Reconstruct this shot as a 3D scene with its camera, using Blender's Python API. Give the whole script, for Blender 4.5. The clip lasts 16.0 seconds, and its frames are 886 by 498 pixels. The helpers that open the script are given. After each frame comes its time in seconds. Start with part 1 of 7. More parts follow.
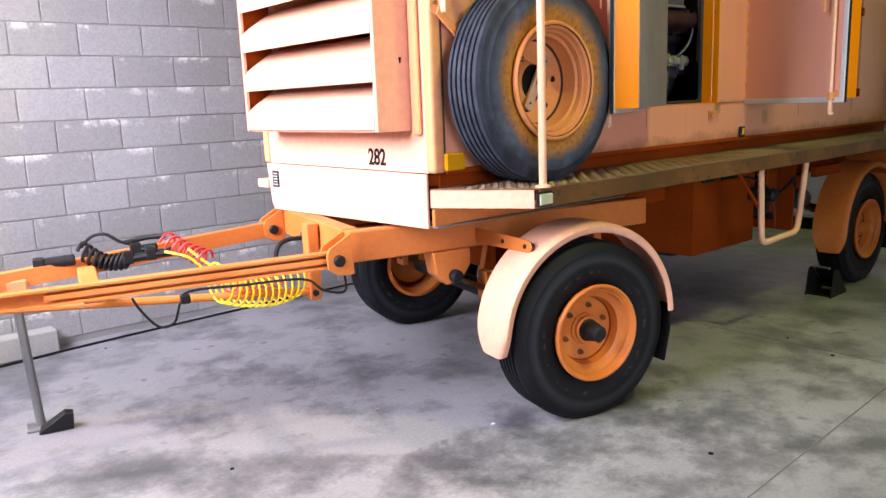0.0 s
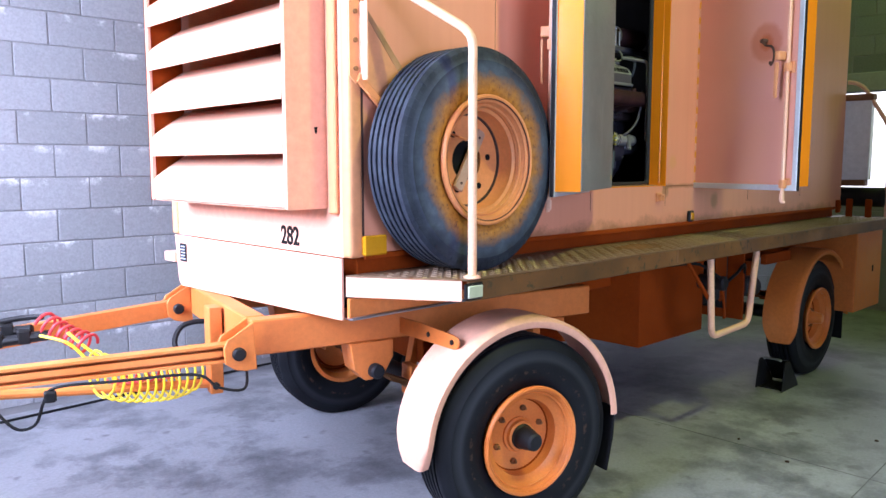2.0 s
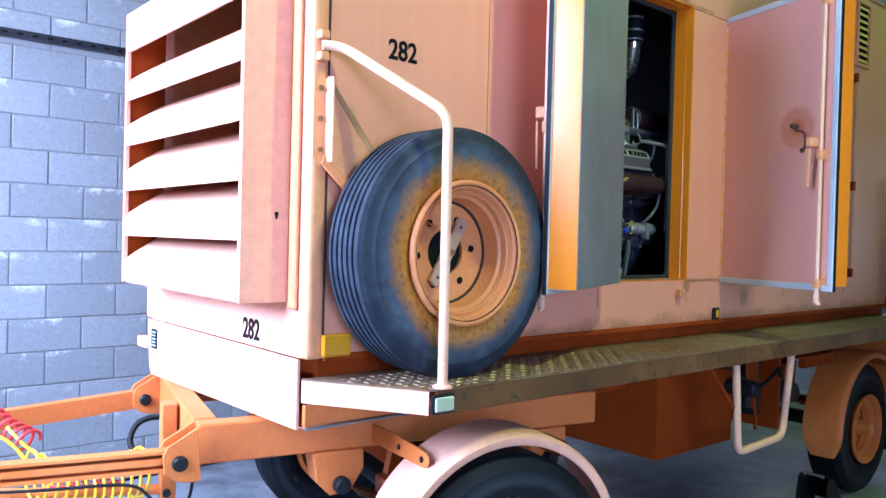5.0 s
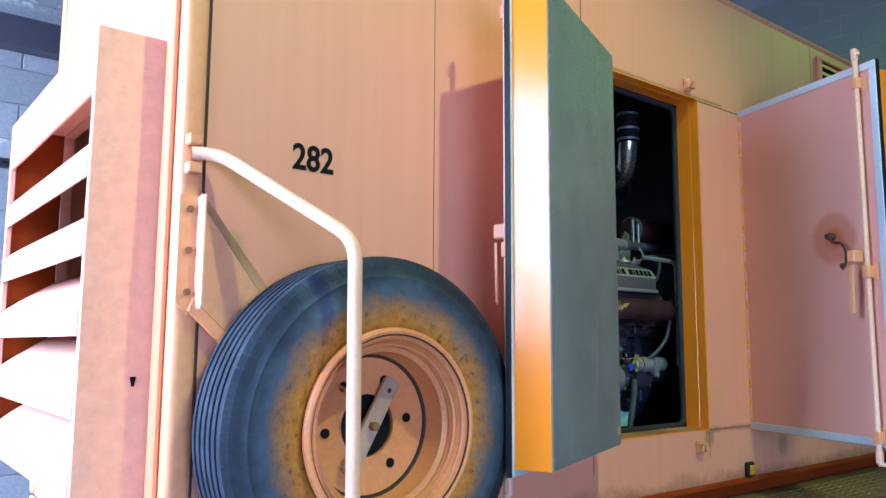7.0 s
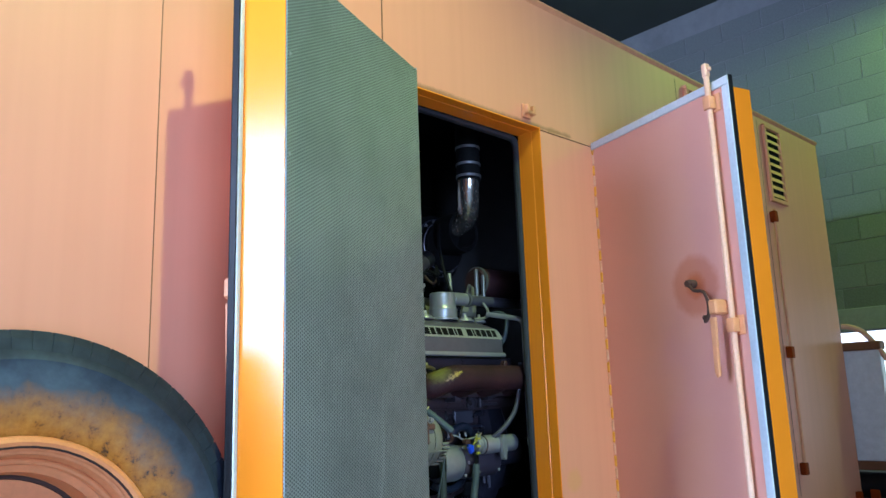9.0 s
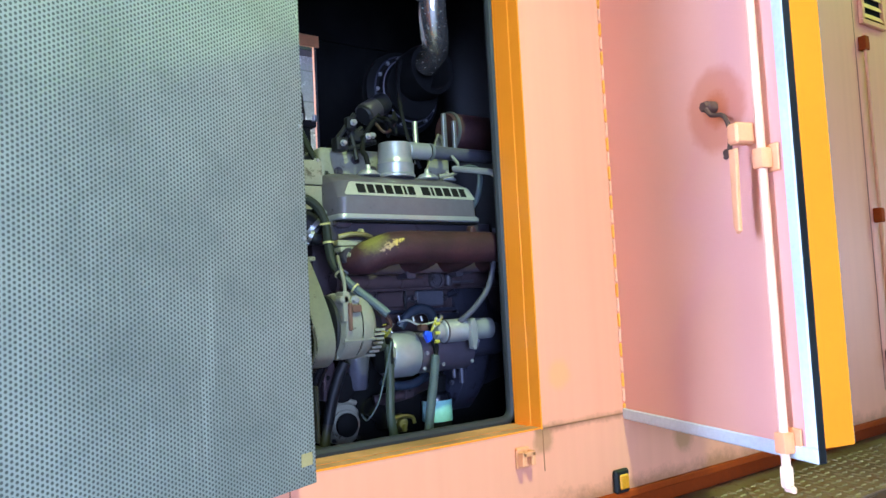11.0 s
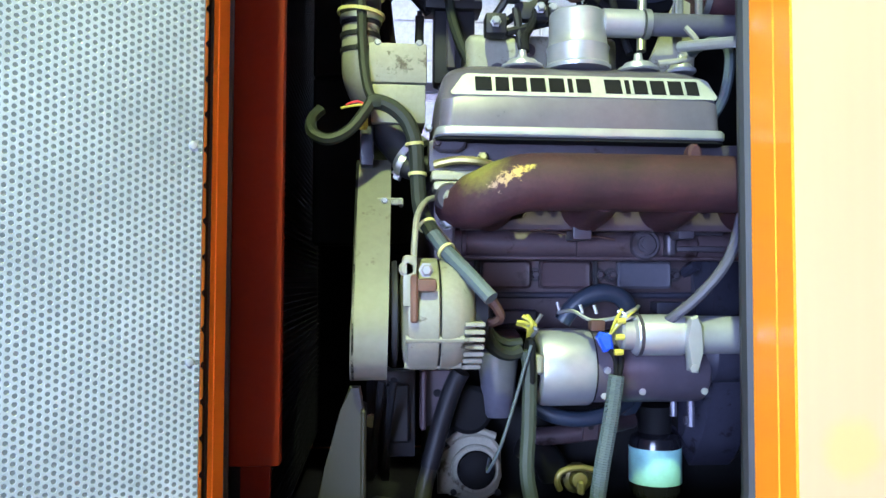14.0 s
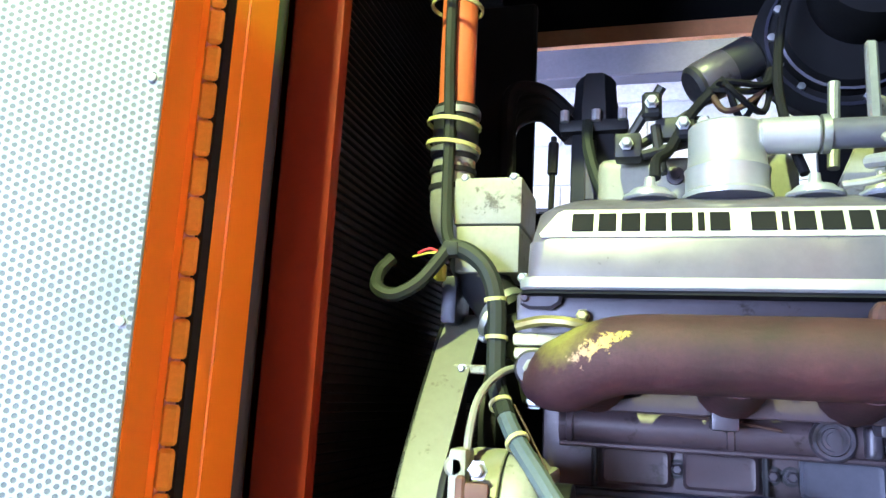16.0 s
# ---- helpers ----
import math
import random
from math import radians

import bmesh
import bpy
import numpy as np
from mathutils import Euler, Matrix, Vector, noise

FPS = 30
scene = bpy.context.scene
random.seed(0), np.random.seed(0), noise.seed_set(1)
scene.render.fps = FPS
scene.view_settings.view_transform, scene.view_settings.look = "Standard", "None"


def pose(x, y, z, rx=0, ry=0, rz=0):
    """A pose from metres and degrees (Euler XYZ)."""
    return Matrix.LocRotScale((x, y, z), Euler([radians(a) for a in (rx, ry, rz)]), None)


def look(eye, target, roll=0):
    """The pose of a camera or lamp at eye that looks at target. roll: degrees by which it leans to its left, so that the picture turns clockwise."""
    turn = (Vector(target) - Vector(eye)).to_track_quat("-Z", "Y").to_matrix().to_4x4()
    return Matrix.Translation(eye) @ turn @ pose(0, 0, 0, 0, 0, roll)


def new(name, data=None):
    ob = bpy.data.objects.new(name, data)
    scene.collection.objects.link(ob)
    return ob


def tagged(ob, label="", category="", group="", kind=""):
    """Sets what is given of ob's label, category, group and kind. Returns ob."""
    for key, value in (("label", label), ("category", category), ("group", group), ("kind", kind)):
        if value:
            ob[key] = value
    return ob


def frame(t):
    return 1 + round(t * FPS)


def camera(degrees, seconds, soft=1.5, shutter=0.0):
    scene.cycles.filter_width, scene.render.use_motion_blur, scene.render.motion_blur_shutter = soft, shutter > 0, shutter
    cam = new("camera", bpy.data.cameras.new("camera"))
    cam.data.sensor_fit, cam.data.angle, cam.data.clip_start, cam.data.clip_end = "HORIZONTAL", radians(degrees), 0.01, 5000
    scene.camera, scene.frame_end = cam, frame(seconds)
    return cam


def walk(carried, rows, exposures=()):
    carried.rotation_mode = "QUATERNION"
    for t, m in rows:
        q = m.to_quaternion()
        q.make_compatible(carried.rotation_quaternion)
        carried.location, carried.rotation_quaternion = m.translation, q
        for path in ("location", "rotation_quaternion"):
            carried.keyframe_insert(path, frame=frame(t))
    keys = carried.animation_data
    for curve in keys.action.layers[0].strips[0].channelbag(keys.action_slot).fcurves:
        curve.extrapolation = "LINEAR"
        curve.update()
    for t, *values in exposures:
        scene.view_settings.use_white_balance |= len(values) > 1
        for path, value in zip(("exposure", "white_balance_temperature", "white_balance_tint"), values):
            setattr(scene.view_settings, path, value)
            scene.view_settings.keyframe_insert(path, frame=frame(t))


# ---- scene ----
cam = camera(60.1, 16.0)
PATH = [
    (0, (-1.811, -2.457, 1.465), (-0.547, -0.954, 1.089), -2.2),
    (0.5, (-1.703, -2.465, 1.475), (-0.443, -0.954, 1.114), -0.7),
    (1, (-1.576, -2.428, 1.485), (-0.304, -0.916, 1.182), -1.2),
    (1.5, (-1.5, -2.315, 1.511), (-0.117, -0.89, 1.268), -2.2),
    (2, (-1.457, -2.252, 1.516), (-0.084, -0.815, 1.298), -0.0),
    (2.5, (-1.414, -2.241, 1.526), (-0.053, -0.789, 1.332), 0.7),
    (3, (-1.4, -2.26, 1.546), (-0.016, -0.826, 1.378), 0.6),
    (3.5, (-1.39, -2.264, 1.566), (0.002, -0.832, 1.45), 0.4),
    (4, (-1.321, -2.271, 1.585), (0.066, -0.832, 1.516), 0.4),
    (4.2, (-1.276, -2.272, 1.575), (0.089, -0.812, 1.509), 0.6),
    (6.3, (-0.58, -1.933, 1.665), (0.65, -0.357, 1.733), 1.9),
    (6.5, (-0.512, -1.916, 1.688), (0.748, -0.368, 1.807), 1.8),
    (7, (-0.4, -1.822, 1.74), (0.829, -0.264, 1.986), 0.3),
    (7.5, (-0.3, -1.754, 1.778), (0.942, -0.223, 2.113), -0.9),
    (8, (-0.105, -1.755, 1.805), (1.028, -0.144, 2.152), -0.4),
    (8.5, (0.11, -1.769, 1.825), (1.311, -0.214, 2.2), -0.3),
    (9, (0.304, -1.683, 1.811), (1.657, -0.263, 2.202), -2.0),
    (9.2, (0.375, -1.674, 1.815), (1.77, -0.291, 2.191), -3.1),
    (11.3, (1.169, -1.435, 1.743), (2.234, 0.255, 1.836), -3.2),
    (11.5, (1.258, -1.395, 1.744), (2.208, 0.363, 1.834), -2.8),
    (12, (1.471, -1.3, 1.754), (2.088, 0.602, 1.795), -0.2),
    (12.5, (1.593, -1.193, 1.732), (2.121, 0.736, 1.76), -1.2),
    (13, (1.677, -1.038, 1.716), (2.143, 0.906, 1.694), -1.1),
    (13.5, (1.765, -0.961, 1.714), (2.123, 1.007, 1.698), -1.8),
    (14, (1.896, -0.927, 1.741), (2.061, 1.064, 1.825), 0.2),
    (14.5, (1.973, -0.843, 1.737), (1.928, 1.154, 1.84), 1.3),
    (15, (2.01, -0.72, 1.766), (1.677, 1.239, 1.989), 1.2),
    (15.5, (2.048, -0.68, 1.796), (1.482, 1.21, 2.127), 2.7),
    (16, (2.146, -0.681, 1.832), (1.605, 1.207, 2.208), 3.0),
]
EXPOSURES = [(0.0, -0.60, 7900, 26), (1.0, -0.50, 7200, 26), (1.6, -0.30, 6500, 26), (2.2, -0.36, 6100, 24), (4.2, -0.32, 5300, 18), (7.0, -0.54, 5100, 14), (8.0, -0.48, 5150, 14), (9.2, -0.19, 5200, 14), (11.3, 0.85, 5100, 22), (12.0, 0.93, 5000, 22), (12.5, 1.03, 5050, 22), (14.5, 1.76, 5400, 28), (15.0, 1.95, 5450, 28), (16.0, 2.17, 5550, 22)]
walk(cam, [(t, look(eye, target, roll)) for t, eye, target, roll in PATH], EXPOSURES)

# ---- light ----
world = bpy.data.worlds.new("sky")
scene.world = world
world.use_nodes = True
wn = world.node_tree
sky = wn.nodes.new("ShaderNodeTexSky")
sky.sky_type = "NISHITA"
sky.sun_disc = False
sky.sun_elevation = radians(42)
sky.sun_rotation = radians(120)
wn.links.new(sky.outputs[0], wn.nodes["Background"].inputs[0])
wn.nodes["Background"].inputs[1].default_value = 0.06

sun_data = bpy.data.lights.new("sun", "SUN")
sun_data.energy, sun_data.angle, sun_data.color = 3.0, radians(0.6), (1.0, 0.94, 0.85)
sun = new("sun", sun_data)
sun.matrix_world = look((0, 0, 20), (16, -12, 0))


def area_light(name, eye, target, w, h, watts, color):
    data = bpy.data.lights.new(name, "AREA")
    data.shape, data.size, data.size_y, data.energy, data.color = "RECTANGLE", w, h, watts, color
    ob = new(name, data)
    ob.matrix_world = look(eye, target)
    return ob


# daylight through the wide front gateway
gate_light = area_light("daylight_front", (-2.68, 1.05, 2.72), (1.0, 1.0, 1.2), 3.5, 1.9, 480, (0.77, 0.90, 1.14))
gate_light.data.spread = radians(125)
# bluish daylight fill through an assumed, unseen side gateway
side_light = area_light("daylight_side", (-1.0, -5.9, 1.8), (0.9, 0.0, 1.6), 2.6, 2.1, 150, (0.74, 0.90, 1.16))
side_light.data.spread = radians(130)


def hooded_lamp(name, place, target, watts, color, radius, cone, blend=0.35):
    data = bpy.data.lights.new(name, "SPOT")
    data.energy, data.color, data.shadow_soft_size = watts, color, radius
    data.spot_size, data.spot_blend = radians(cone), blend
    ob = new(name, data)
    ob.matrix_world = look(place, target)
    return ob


# unseen hooded ceiling lamps, green-yellow discharge light; the middle one is added fill
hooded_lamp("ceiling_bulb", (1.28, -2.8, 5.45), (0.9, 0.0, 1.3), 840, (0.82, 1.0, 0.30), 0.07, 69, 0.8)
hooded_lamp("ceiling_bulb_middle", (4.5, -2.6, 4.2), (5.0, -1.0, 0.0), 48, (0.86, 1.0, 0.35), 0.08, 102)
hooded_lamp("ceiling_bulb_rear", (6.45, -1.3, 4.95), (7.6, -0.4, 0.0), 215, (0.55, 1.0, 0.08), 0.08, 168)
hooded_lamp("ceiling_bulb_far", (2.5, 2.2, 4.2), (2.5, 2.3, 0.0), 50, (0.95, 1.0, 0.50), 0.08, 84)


# ---- materials ----
def mat_new(name):
    m = bpy.data.materials.new(name)
    m.use_nodes = True
    nt = m.node_tree
    return m, nt, nt.nodes["Principled BSDF"]


def noise_node(nt, scale, detail=4, rough=0.55, coord="Object"):
    tc = nt.nodes.new("ShaderNodeTexCoord")
    n = nt.nodes.new("ShaderNodeTexNoise")
    n.inputs["Scale"].default_value, n.inputs["Detail"].default_value = scale, detail
    n.inputs["Roughness"].default_value = rough
    nt.links.new(tc.outputs[coord], n.inputs["Vector"])
    return n


def ramp(nt, src, stops):
    r = nt.nodes.new("ShaderNodeValToRGB")
    el = r.color_ramp.elements
    while len(el) > 1:
        el.remove(el[-1])
    el[0].position, el[0].color = stops[0][0], (*stops[0][1], 1)
    for p, c in stops[1:]:
        e = el.new(p)
        e.color = (*c, 1)
    nt.links.new(src, r.inputs[0])
    return r


def mixc(nt, fac, a, b, mode="MIX"):
    m = nt.nodes.new("ShaderNodeMix")
    m.data_type, m.blend_type = "RGBA", mode
    for sock, v in ((m.inputs[0], fac), (m.inputs[6], a), (m.inputs[7], b)):
        if isinstance(v, (int, float)):
            sock.default_value = v
        elif isinstance(v, tuple):
            sock.default_value = (*v, 1)
        else:
            nt.links.new(v, sock)
    return m.outputs[2]


def mathn(nt, op, a, b=None, c=None):
    m = nt.nodes.new("ShaderNodeMath")
    m.operation = op
    for n, v in enumerate((a, b, c)):
        if v is None:
            continue
        if isinstance(v, (int, float)):
            m.inputs[n].default_value = v
        else:
            nt.links.new(v, m.inputs[n])
    return m.outputs[0]


def bump(nt, bsdf, height, strength=0.3, dist=0.01):
    b = nt.nodes.new("ShaderNodeBump")
    b.inputs["Strength"].default_value, b.inputs["Distance"].default_value = strength, dist
    nt.links.new(height, b.inputs["Height"])
    nt.links.new(b.outputs[0], bsdf.inputs["Normal"])


def worn(name, base, dark, light, rough=0.45, metal=0.0, scale=6.0, spots=None, spot_amount=0.62, bumpy=0.08, spec=0.35):
    """Paint, rubber or metal: two scales of tone, and stains or chips of another colour."""
    m, nt, b = mat_new(name)
    big = noise_node(nt, scale * 0.25, 3)
    fine = noise_node(nt, scale * 9, 6, 0.65)
    tone = ramp(nt, big.outputs[0], [(0.3, dark), (0.5, base), (0.72, light)])
    grain = ramp(nt, fine.outputs[0], [(0.3, (0.88, 0.88, 0.88)), (0.7, (1.06, 1.06, 1.06))])
    col = mixc(nt, 1.0, tone.outputs[0], grain.outputs[0], "MULTIPLY")
    if spots:
        sp = noise_node(nt, scale * 1.7, 8, 0.72)
        mask = ramp(nt, sp.outputs[0], [(spot_amount, (0, 0, 0)), (min(spot_amount + 0.06, 0.99), (1, 1, 1))])
        col = mixc(nt, mask.outputs[0], col, spots)
    nt.links.new(col, b.inputs["Base Color"])
    rr = ramp(nt, fine.outputs[0], [(0.3, (rough - 0.06,) * 3), (0.7, (rough + 0.08,) * 3)])
    nt.links.new(rr.outputs[0], b.inputs["Roughness"])
    b.inputs["Metallic"].default_value = metal
    b.inputs["Specular IOR Level"].default_value = spec
    if bumpy:
        bump(nt, b, fine.outputs[0], bumpy, 0.004)
    return m


def streaked(name, base, spots):
    """Faded sheet paint: upright streaks, faint blotches and a few stains."""
    m, nt, b = mat_new(name)
    tc = nt.nodes.new("ShaderNodeTexCoord")
    mp = nt.nodes.new("ShaderNodeMapping")
    mp.inputs["Scale"].default_value = (26, 26, 0.7)
    nt.links.new(tc.outputs["Object"], mp.inputs["Vector"])
    st = nt.nodes.new("ShaderNodeTexNoise")
    st.inputs["Scale"].default_value, st.inputs["Detail"].default_value = 1.0, 5
    nt.links.new(mp.outputs[0], st.inputs["Vector"])
    big, fine, grime = noise_node(nt, 0.8, 3), noise_node(nt, 55, 5, 0.7), noise_node(nt, 7, 8, 0.75)
    tone = ramp(nt, big.outputs[0], [(0.3, tuple(v * 0.95 for v in base)), (0.7, tuple(v * 1.05 for v in base))])
    lines = ramp(nt, st.outputs[0], [(0.32, (0.975, 0.97, 0.965)), (0.68, (1.02, 1.025, 1.03))])
    col = mixc(nt, 1.0, tone.outputs[0], lines.outputs[0], "MULTIPLY")
    specks = ramp(nt, grime.outputs[0], [(0.74, (0, 0, 0)), (0.80, (1, 1, 1))])
    col = mixc(nt, specks.outputs[0], col, (0.36, 0.15, 0.06))
    sep = nt.nodes.new("ShaderNodeSeparateXYZ")
    nt.links.new(tc.outputs["Object"], sep.inputs[0])
    # dirt that has crept along the seams
    for z0, w, x0, x1 in ((1.397, 0.016, 2.40, 2.72), (1.185, 0.05, 0.9, 4.9), (2.79, 0.012, 1.75, 2.6)):
        d = mathn(nt, "ADD", mathn(nt, "ABSOLUTE", mathn(nt, "SUBTRACT", sep.outputs[2], z0)), mathn(nt, "MULTIPLY", mathn(nt, "SUBTRACT", grime.outputs[0], 0.5), w * 3.5))
        d = mathn(nt, "ADD", d, mathn(nt, "MULTIPLY", mathn(nt, "MAXIMUM", 0.0, mathn(nt, "SUBTRACT", mathn(nt, "ABSOLUTE", mathn(nt, "SUBTRACT", sep.outputs[0], (x0 + x1) / 2)), (x1 - x0) / 2)), 1.0))
        mask = ramp(nt, d, [(0.0, (0.75,) * 3), (w, (0, 0, 0))])
        col = mixc(nt, mask.outputs[0], col, (0.26, 0.11, 0.045))
    for place, size, colour in spots:
        dist = nt.nodes.new("ShaderNodeVectorMath")
        dist.operation = "DISTANCE"
        nt.links.new(tc.outputs["Object"], dist.inputs[0])
        dist.inputs[1].default_value = place
        d = mathn(nt, "ADD", dist.outputs["Value"], mathn(nt, "MULTIPLY", mathn(nt, "SUBTRACT", grime.outputs[0], 0.5), size * 1.6))
        mask = ramp(nt, d, [(size * 0.5, (0.7,) * 3), (size, (0, 0, 0))])
        col = mixc(nt, mask.outputs[0], col, colour)
    nt.links.new(col, b.inputs["Base Color"])
    b.inputs["Roughness"].default_value = 0.5
    bump(nt, b, fine.outputs[0], 0.04, 0.003)
    return m


def gloss(name, base, rough):
    """Even gloss paint with a faint slow drift of tone."""
    m, nt, b = mat_new(name)
    n = noise_node(nt, 3.0, 3)
    tone = ramp(nt, n.outputs[0], [(0.3, tuple(v * 0.96 for v in base)), (0.7, tuple(min(v * 1.03, 0.92) for v in base))])
    nt.links.new(tone.outputs[0], b.inputs["Base Color"])
    b.inputs["Roughness"].default_value = rough
    b.inputs["Specular IOR Level"].default_value = 0.35
    return m


M = {}
M["side_paint"] = streaked("streaked_faded_side_paint", (0.69, 0.288, 0.172), [((2.49, 0, 1.53), 0.045, (0.64, 0.30, 0.11)), ((2.42, 0, 1.37), 0.04, (0.30, 0.15, 0.06)), ((0.36, 0, 1.98), 0.05, (0.42, 0.25, 0.10)), ((3.0, 0, 1.30), 0.06, (0.34, 0.17, 0.06))])
M["paint"] = worn("faded_orange_paint", (0.70, 0.30, 0.135), (0.66, 0.28, 0.12), (0.72, 0.34, 0.17), 0.5, 0, 3.0, (0.42, 0.16, 0.06), 0.74)
M["paint_front"] = worn("sun_bleached_paint", (0.75, 0.385, 0.265), (0.71, 0.345, 0.225), (0.78, 0.43, 0.31), 0.55, 0, 3.0, (0.45, 0.17, 0.07), 0.75)
M["orange"] = gloss("bright_orange_paint", (0.90, 0.265, 0.007), 0.2)
M["hinge_orange"] = worn("rubbed_orange_hinge", (0.82, 0.40, 0.028), (0.62, 0.26, 0.02), (0.86, 0.42, 0.07), 0.45, 0, 18.0, (0.32, 0.12, 0.03), 0.62)
M["chassis"] = worn("shade_dark_chassis_paint", (0.248, 0.0384, 0.0036), (0.175, 0.0272, 0.003), (0.304, 0.0528, 0.006), 0.65, 0, 6.0, (0.101, 0.028, 0.009), 0.66, 0.08, 0.06)
M["rim"] = worn("orange_rim_paint", (0.66, 0.180, 0.035), (0.57, 0.14, 0.025), (0.71, 0.24, 0.065), 0.42, 0, 12.0, (0.22, 0.08, 0.03), 0.68)
M["drawbar_paint"] = worn("weathered_drawbar_paint", (0.62, 0.180, 0.040), (0.54, 0.135, 0.025), (0.68, 0.25, 0.08), 0.5, 0, 5.0, (0.26, 0.09, 0.04), 0.70, 0.08, 0.3)
M["spare_rim"] = worn("peach_rim_paint", (0.66, 0.24, 0.085), (0.58, 0.19, 0.06), (0.71, 0.31, 0.13), 0.42, 0, 8.0, (0.16, 0.055, 0.025), 0.68)
M["joint_grey"] = worn("saw_cut_shadow", (0.13, 0.13, 0.135), (0.10, 0.10, 0.105), (0.17, 0.17, 0.175), 0.9, 0, 8.0)
M["rust_dark"] = worn("dark_rust", (0.0385, 0.0168, 0.0112), (0.0245, 0.0105, 0.0077), (0.056, 0.0238, 0.0154), 0.7, 0, 30.0)
M["rust_patch"] = worn("crusted_deck_rust", (0.20, 0.085, 0.03), (0.12, 0.05, 0.02), (0.27, 0.13, 0.055), 0.8, 0, 30.0)
M["mildew_bar"] = worn("worn_pale_steel_bar", (0.42, 0.25, 0.17), (0.24, 0.13, 0.08), (0.55, 0.37, 0.28), 0.5, 0.1, 16.0, (0.16, 0.07, 0.035), 0.60)
M["mildew"] = worn("mildewed_paint", (0.34, 0.18, 0.08), (0.18, 0.11, 0.05), (0.58, 0.29, 0.14), 0.8, 0, 22.0)
M["rail"] = worn("pale_pink_orange_rail_paint", (0.78, 0.45, 0.30), (0.72, 0.38, 0.24), (0.82, 0.52, 0.38), 0.45, 0, 10.0, (0.25, 0.10, 0.05), 0.645)
M["rust_brown"] = worn("red_brown_primer", (0.15, 0.0156, 0.003), (0.12, 0.012, 0.0024), (0.174, 0.0192, 0.0042), 0.6, 0, 5.0, None, 0.6, 0.05, 0.12)
M["black"] = worn("black_rubber", (0.009, 0.009, 0.011), (0.006, 0.006, 0.007), (0.015, 0.015, 0.018), 0.55, 0, 12.0, None, 0.6, 0.08, 0.2)
M["seal_rubber"] = worn("grey_seal_rubber", (0.024, 0.026, 0.031), (0.017, 0.018, 0.022), (0.034, 0.036, 0.042), 0.5, 0, 12.0, None, 0.6, 0.08, 0.3)
M["dark"] = worn("dark_greasy_metal", (0.009, 0.009, 0.011), (0.005, 0.005, 0.006), (0.018, 0.018, 0.021), 0.5, 0.0, 10.0, None, 0.6, 0.08, 0.25)
M["steel"] = worn("galvanised_steel", (0.294, 0.301, 0.315), (0.231, 0.238, 0.252), (0.364, 0.371, 0.385), 0.4, 0.8, 10.0)
M["alu"] = worn("bright_aluminium", (0.3332, 0.3392, 0.357), (0.2975, 0.3034, 0.3213), (0.3689, 0.3749, 0.3927), 0.36, 0.55, 3.0, None, 0.6, 0.0)
M["engine"] = worn("grey_engine_enamel", (0.0453, 0.0389, 0.0488), (0.0296, 0.0259, 0.0325), (0.0592, 0.0504, 0.0634), 0.38, 0.2, 16.0, (0.0124, 0.009, 0.00924), 0.60, 0.06)
M["engine_warm"] = worn("warm_grey_engine_enamel", (0.0478, 0.0331, 0.039), (0.0282, 0.0191, 0.0226), (0.0653, 0.045, 0.0534), 0.42, 0.15, 16.0, (0.0137, 0.00716, 0.00701), 0.58, 0.08)
M["cream"] = worn("cream_green_enamel", (0.185, 0.181, 0.141), (0.139, 0.138, 0.103), (0.218, 0.211, 0.172), 0.45, 0, 14.0, (0.0577, 0.0497, 0.0313), 0.58)
M["trim"] = worn("grey_white_door_edging", (0.55, 0.60, 0.66), (0.45, 0.50, 0.56), (0.66, 0.70, 0.75), 0.35, 0.2, 8.0)
M["galv_plate"] = worn("worn_tread_plate", (0.179, 0.104, 0.0561), (0.117, 0.0648, 0.033), (0.25, 0.162, 0.102), 0.5, 0.1, 7.0, (0.148, 0.0576, 0.0145), 0.55, 0.08, 0.3)
M["tread_top"] = worn("scuffed_tread_steel", (0.245, 0.177, 0.122), (0.158, 0.102, 0.0624), (0.317, 0.248, 0.187), 0.42, 0.35, 5.0, (0.13, 0.0558, 0.0182), 0.58, 0.08, 0.4)
M["deck_edge"] = worn("dirty_deck_edge", (0.151, 0.0646, 0.0198), (0.0792, 0.0374, 0.0124), (0.245, 0.116, 0.0434), 0.6, 0.0, 9.0, (0.0504, 0.034, 0.0155), 0.56)
M["amber"] = worn("amber_lens", (0.58, 0.26, 0.008), (0.48, 0.20, 0.006), (0.66, 0.32, 0.015), 0.2, 0, 20)
M["lens"] = worn("pale_lamp_lens", (0.446, 0.475, 0.343), (0.374, 0.403, 0.29), (0.518, 0.54, 0.409), 0.12, 0, 20)
M["yellow_hose"] = worn("yellow_air_hose", (0.78, 0.56, 0.02), (0.70, 0.48, 0.02), (0.84, 0.64, 0.05), 0.35, 0, 14)
M["red_hose"] = worn("red_air_hose", (0.58, 0.04, 0.05), (0.48, 0.03, 0.04), (0.66, 0.07, 0.08), 0.35, 0, 14)
M["green_hose"] = worn("grey_green_cable_sheath", (0.016, 0.019, 0.015), (0.010, 0.012, 0.010), (0.024, 0.028, 0.022), 0.55, 0, 14, None, 0.6, 0.05, 0.18)
M["grey_hose"] = worn("blue_grey_hose", (0.06, 0.078, 0.088), (0.045, 0.058, 0.066), (0.085, 0.105, 0.115), 0.5, 0, 14, None, 0.6, 0.05, 0.25)
M["ink_and_shade"] = worn("black_ink_and_shade", (0.006, 0.006, 0.007), (0.004, 0.004, 0.004), (0.010, 0.010, 0.010), 0.7, 0, 20, None, 0.6, 0, 0.1)
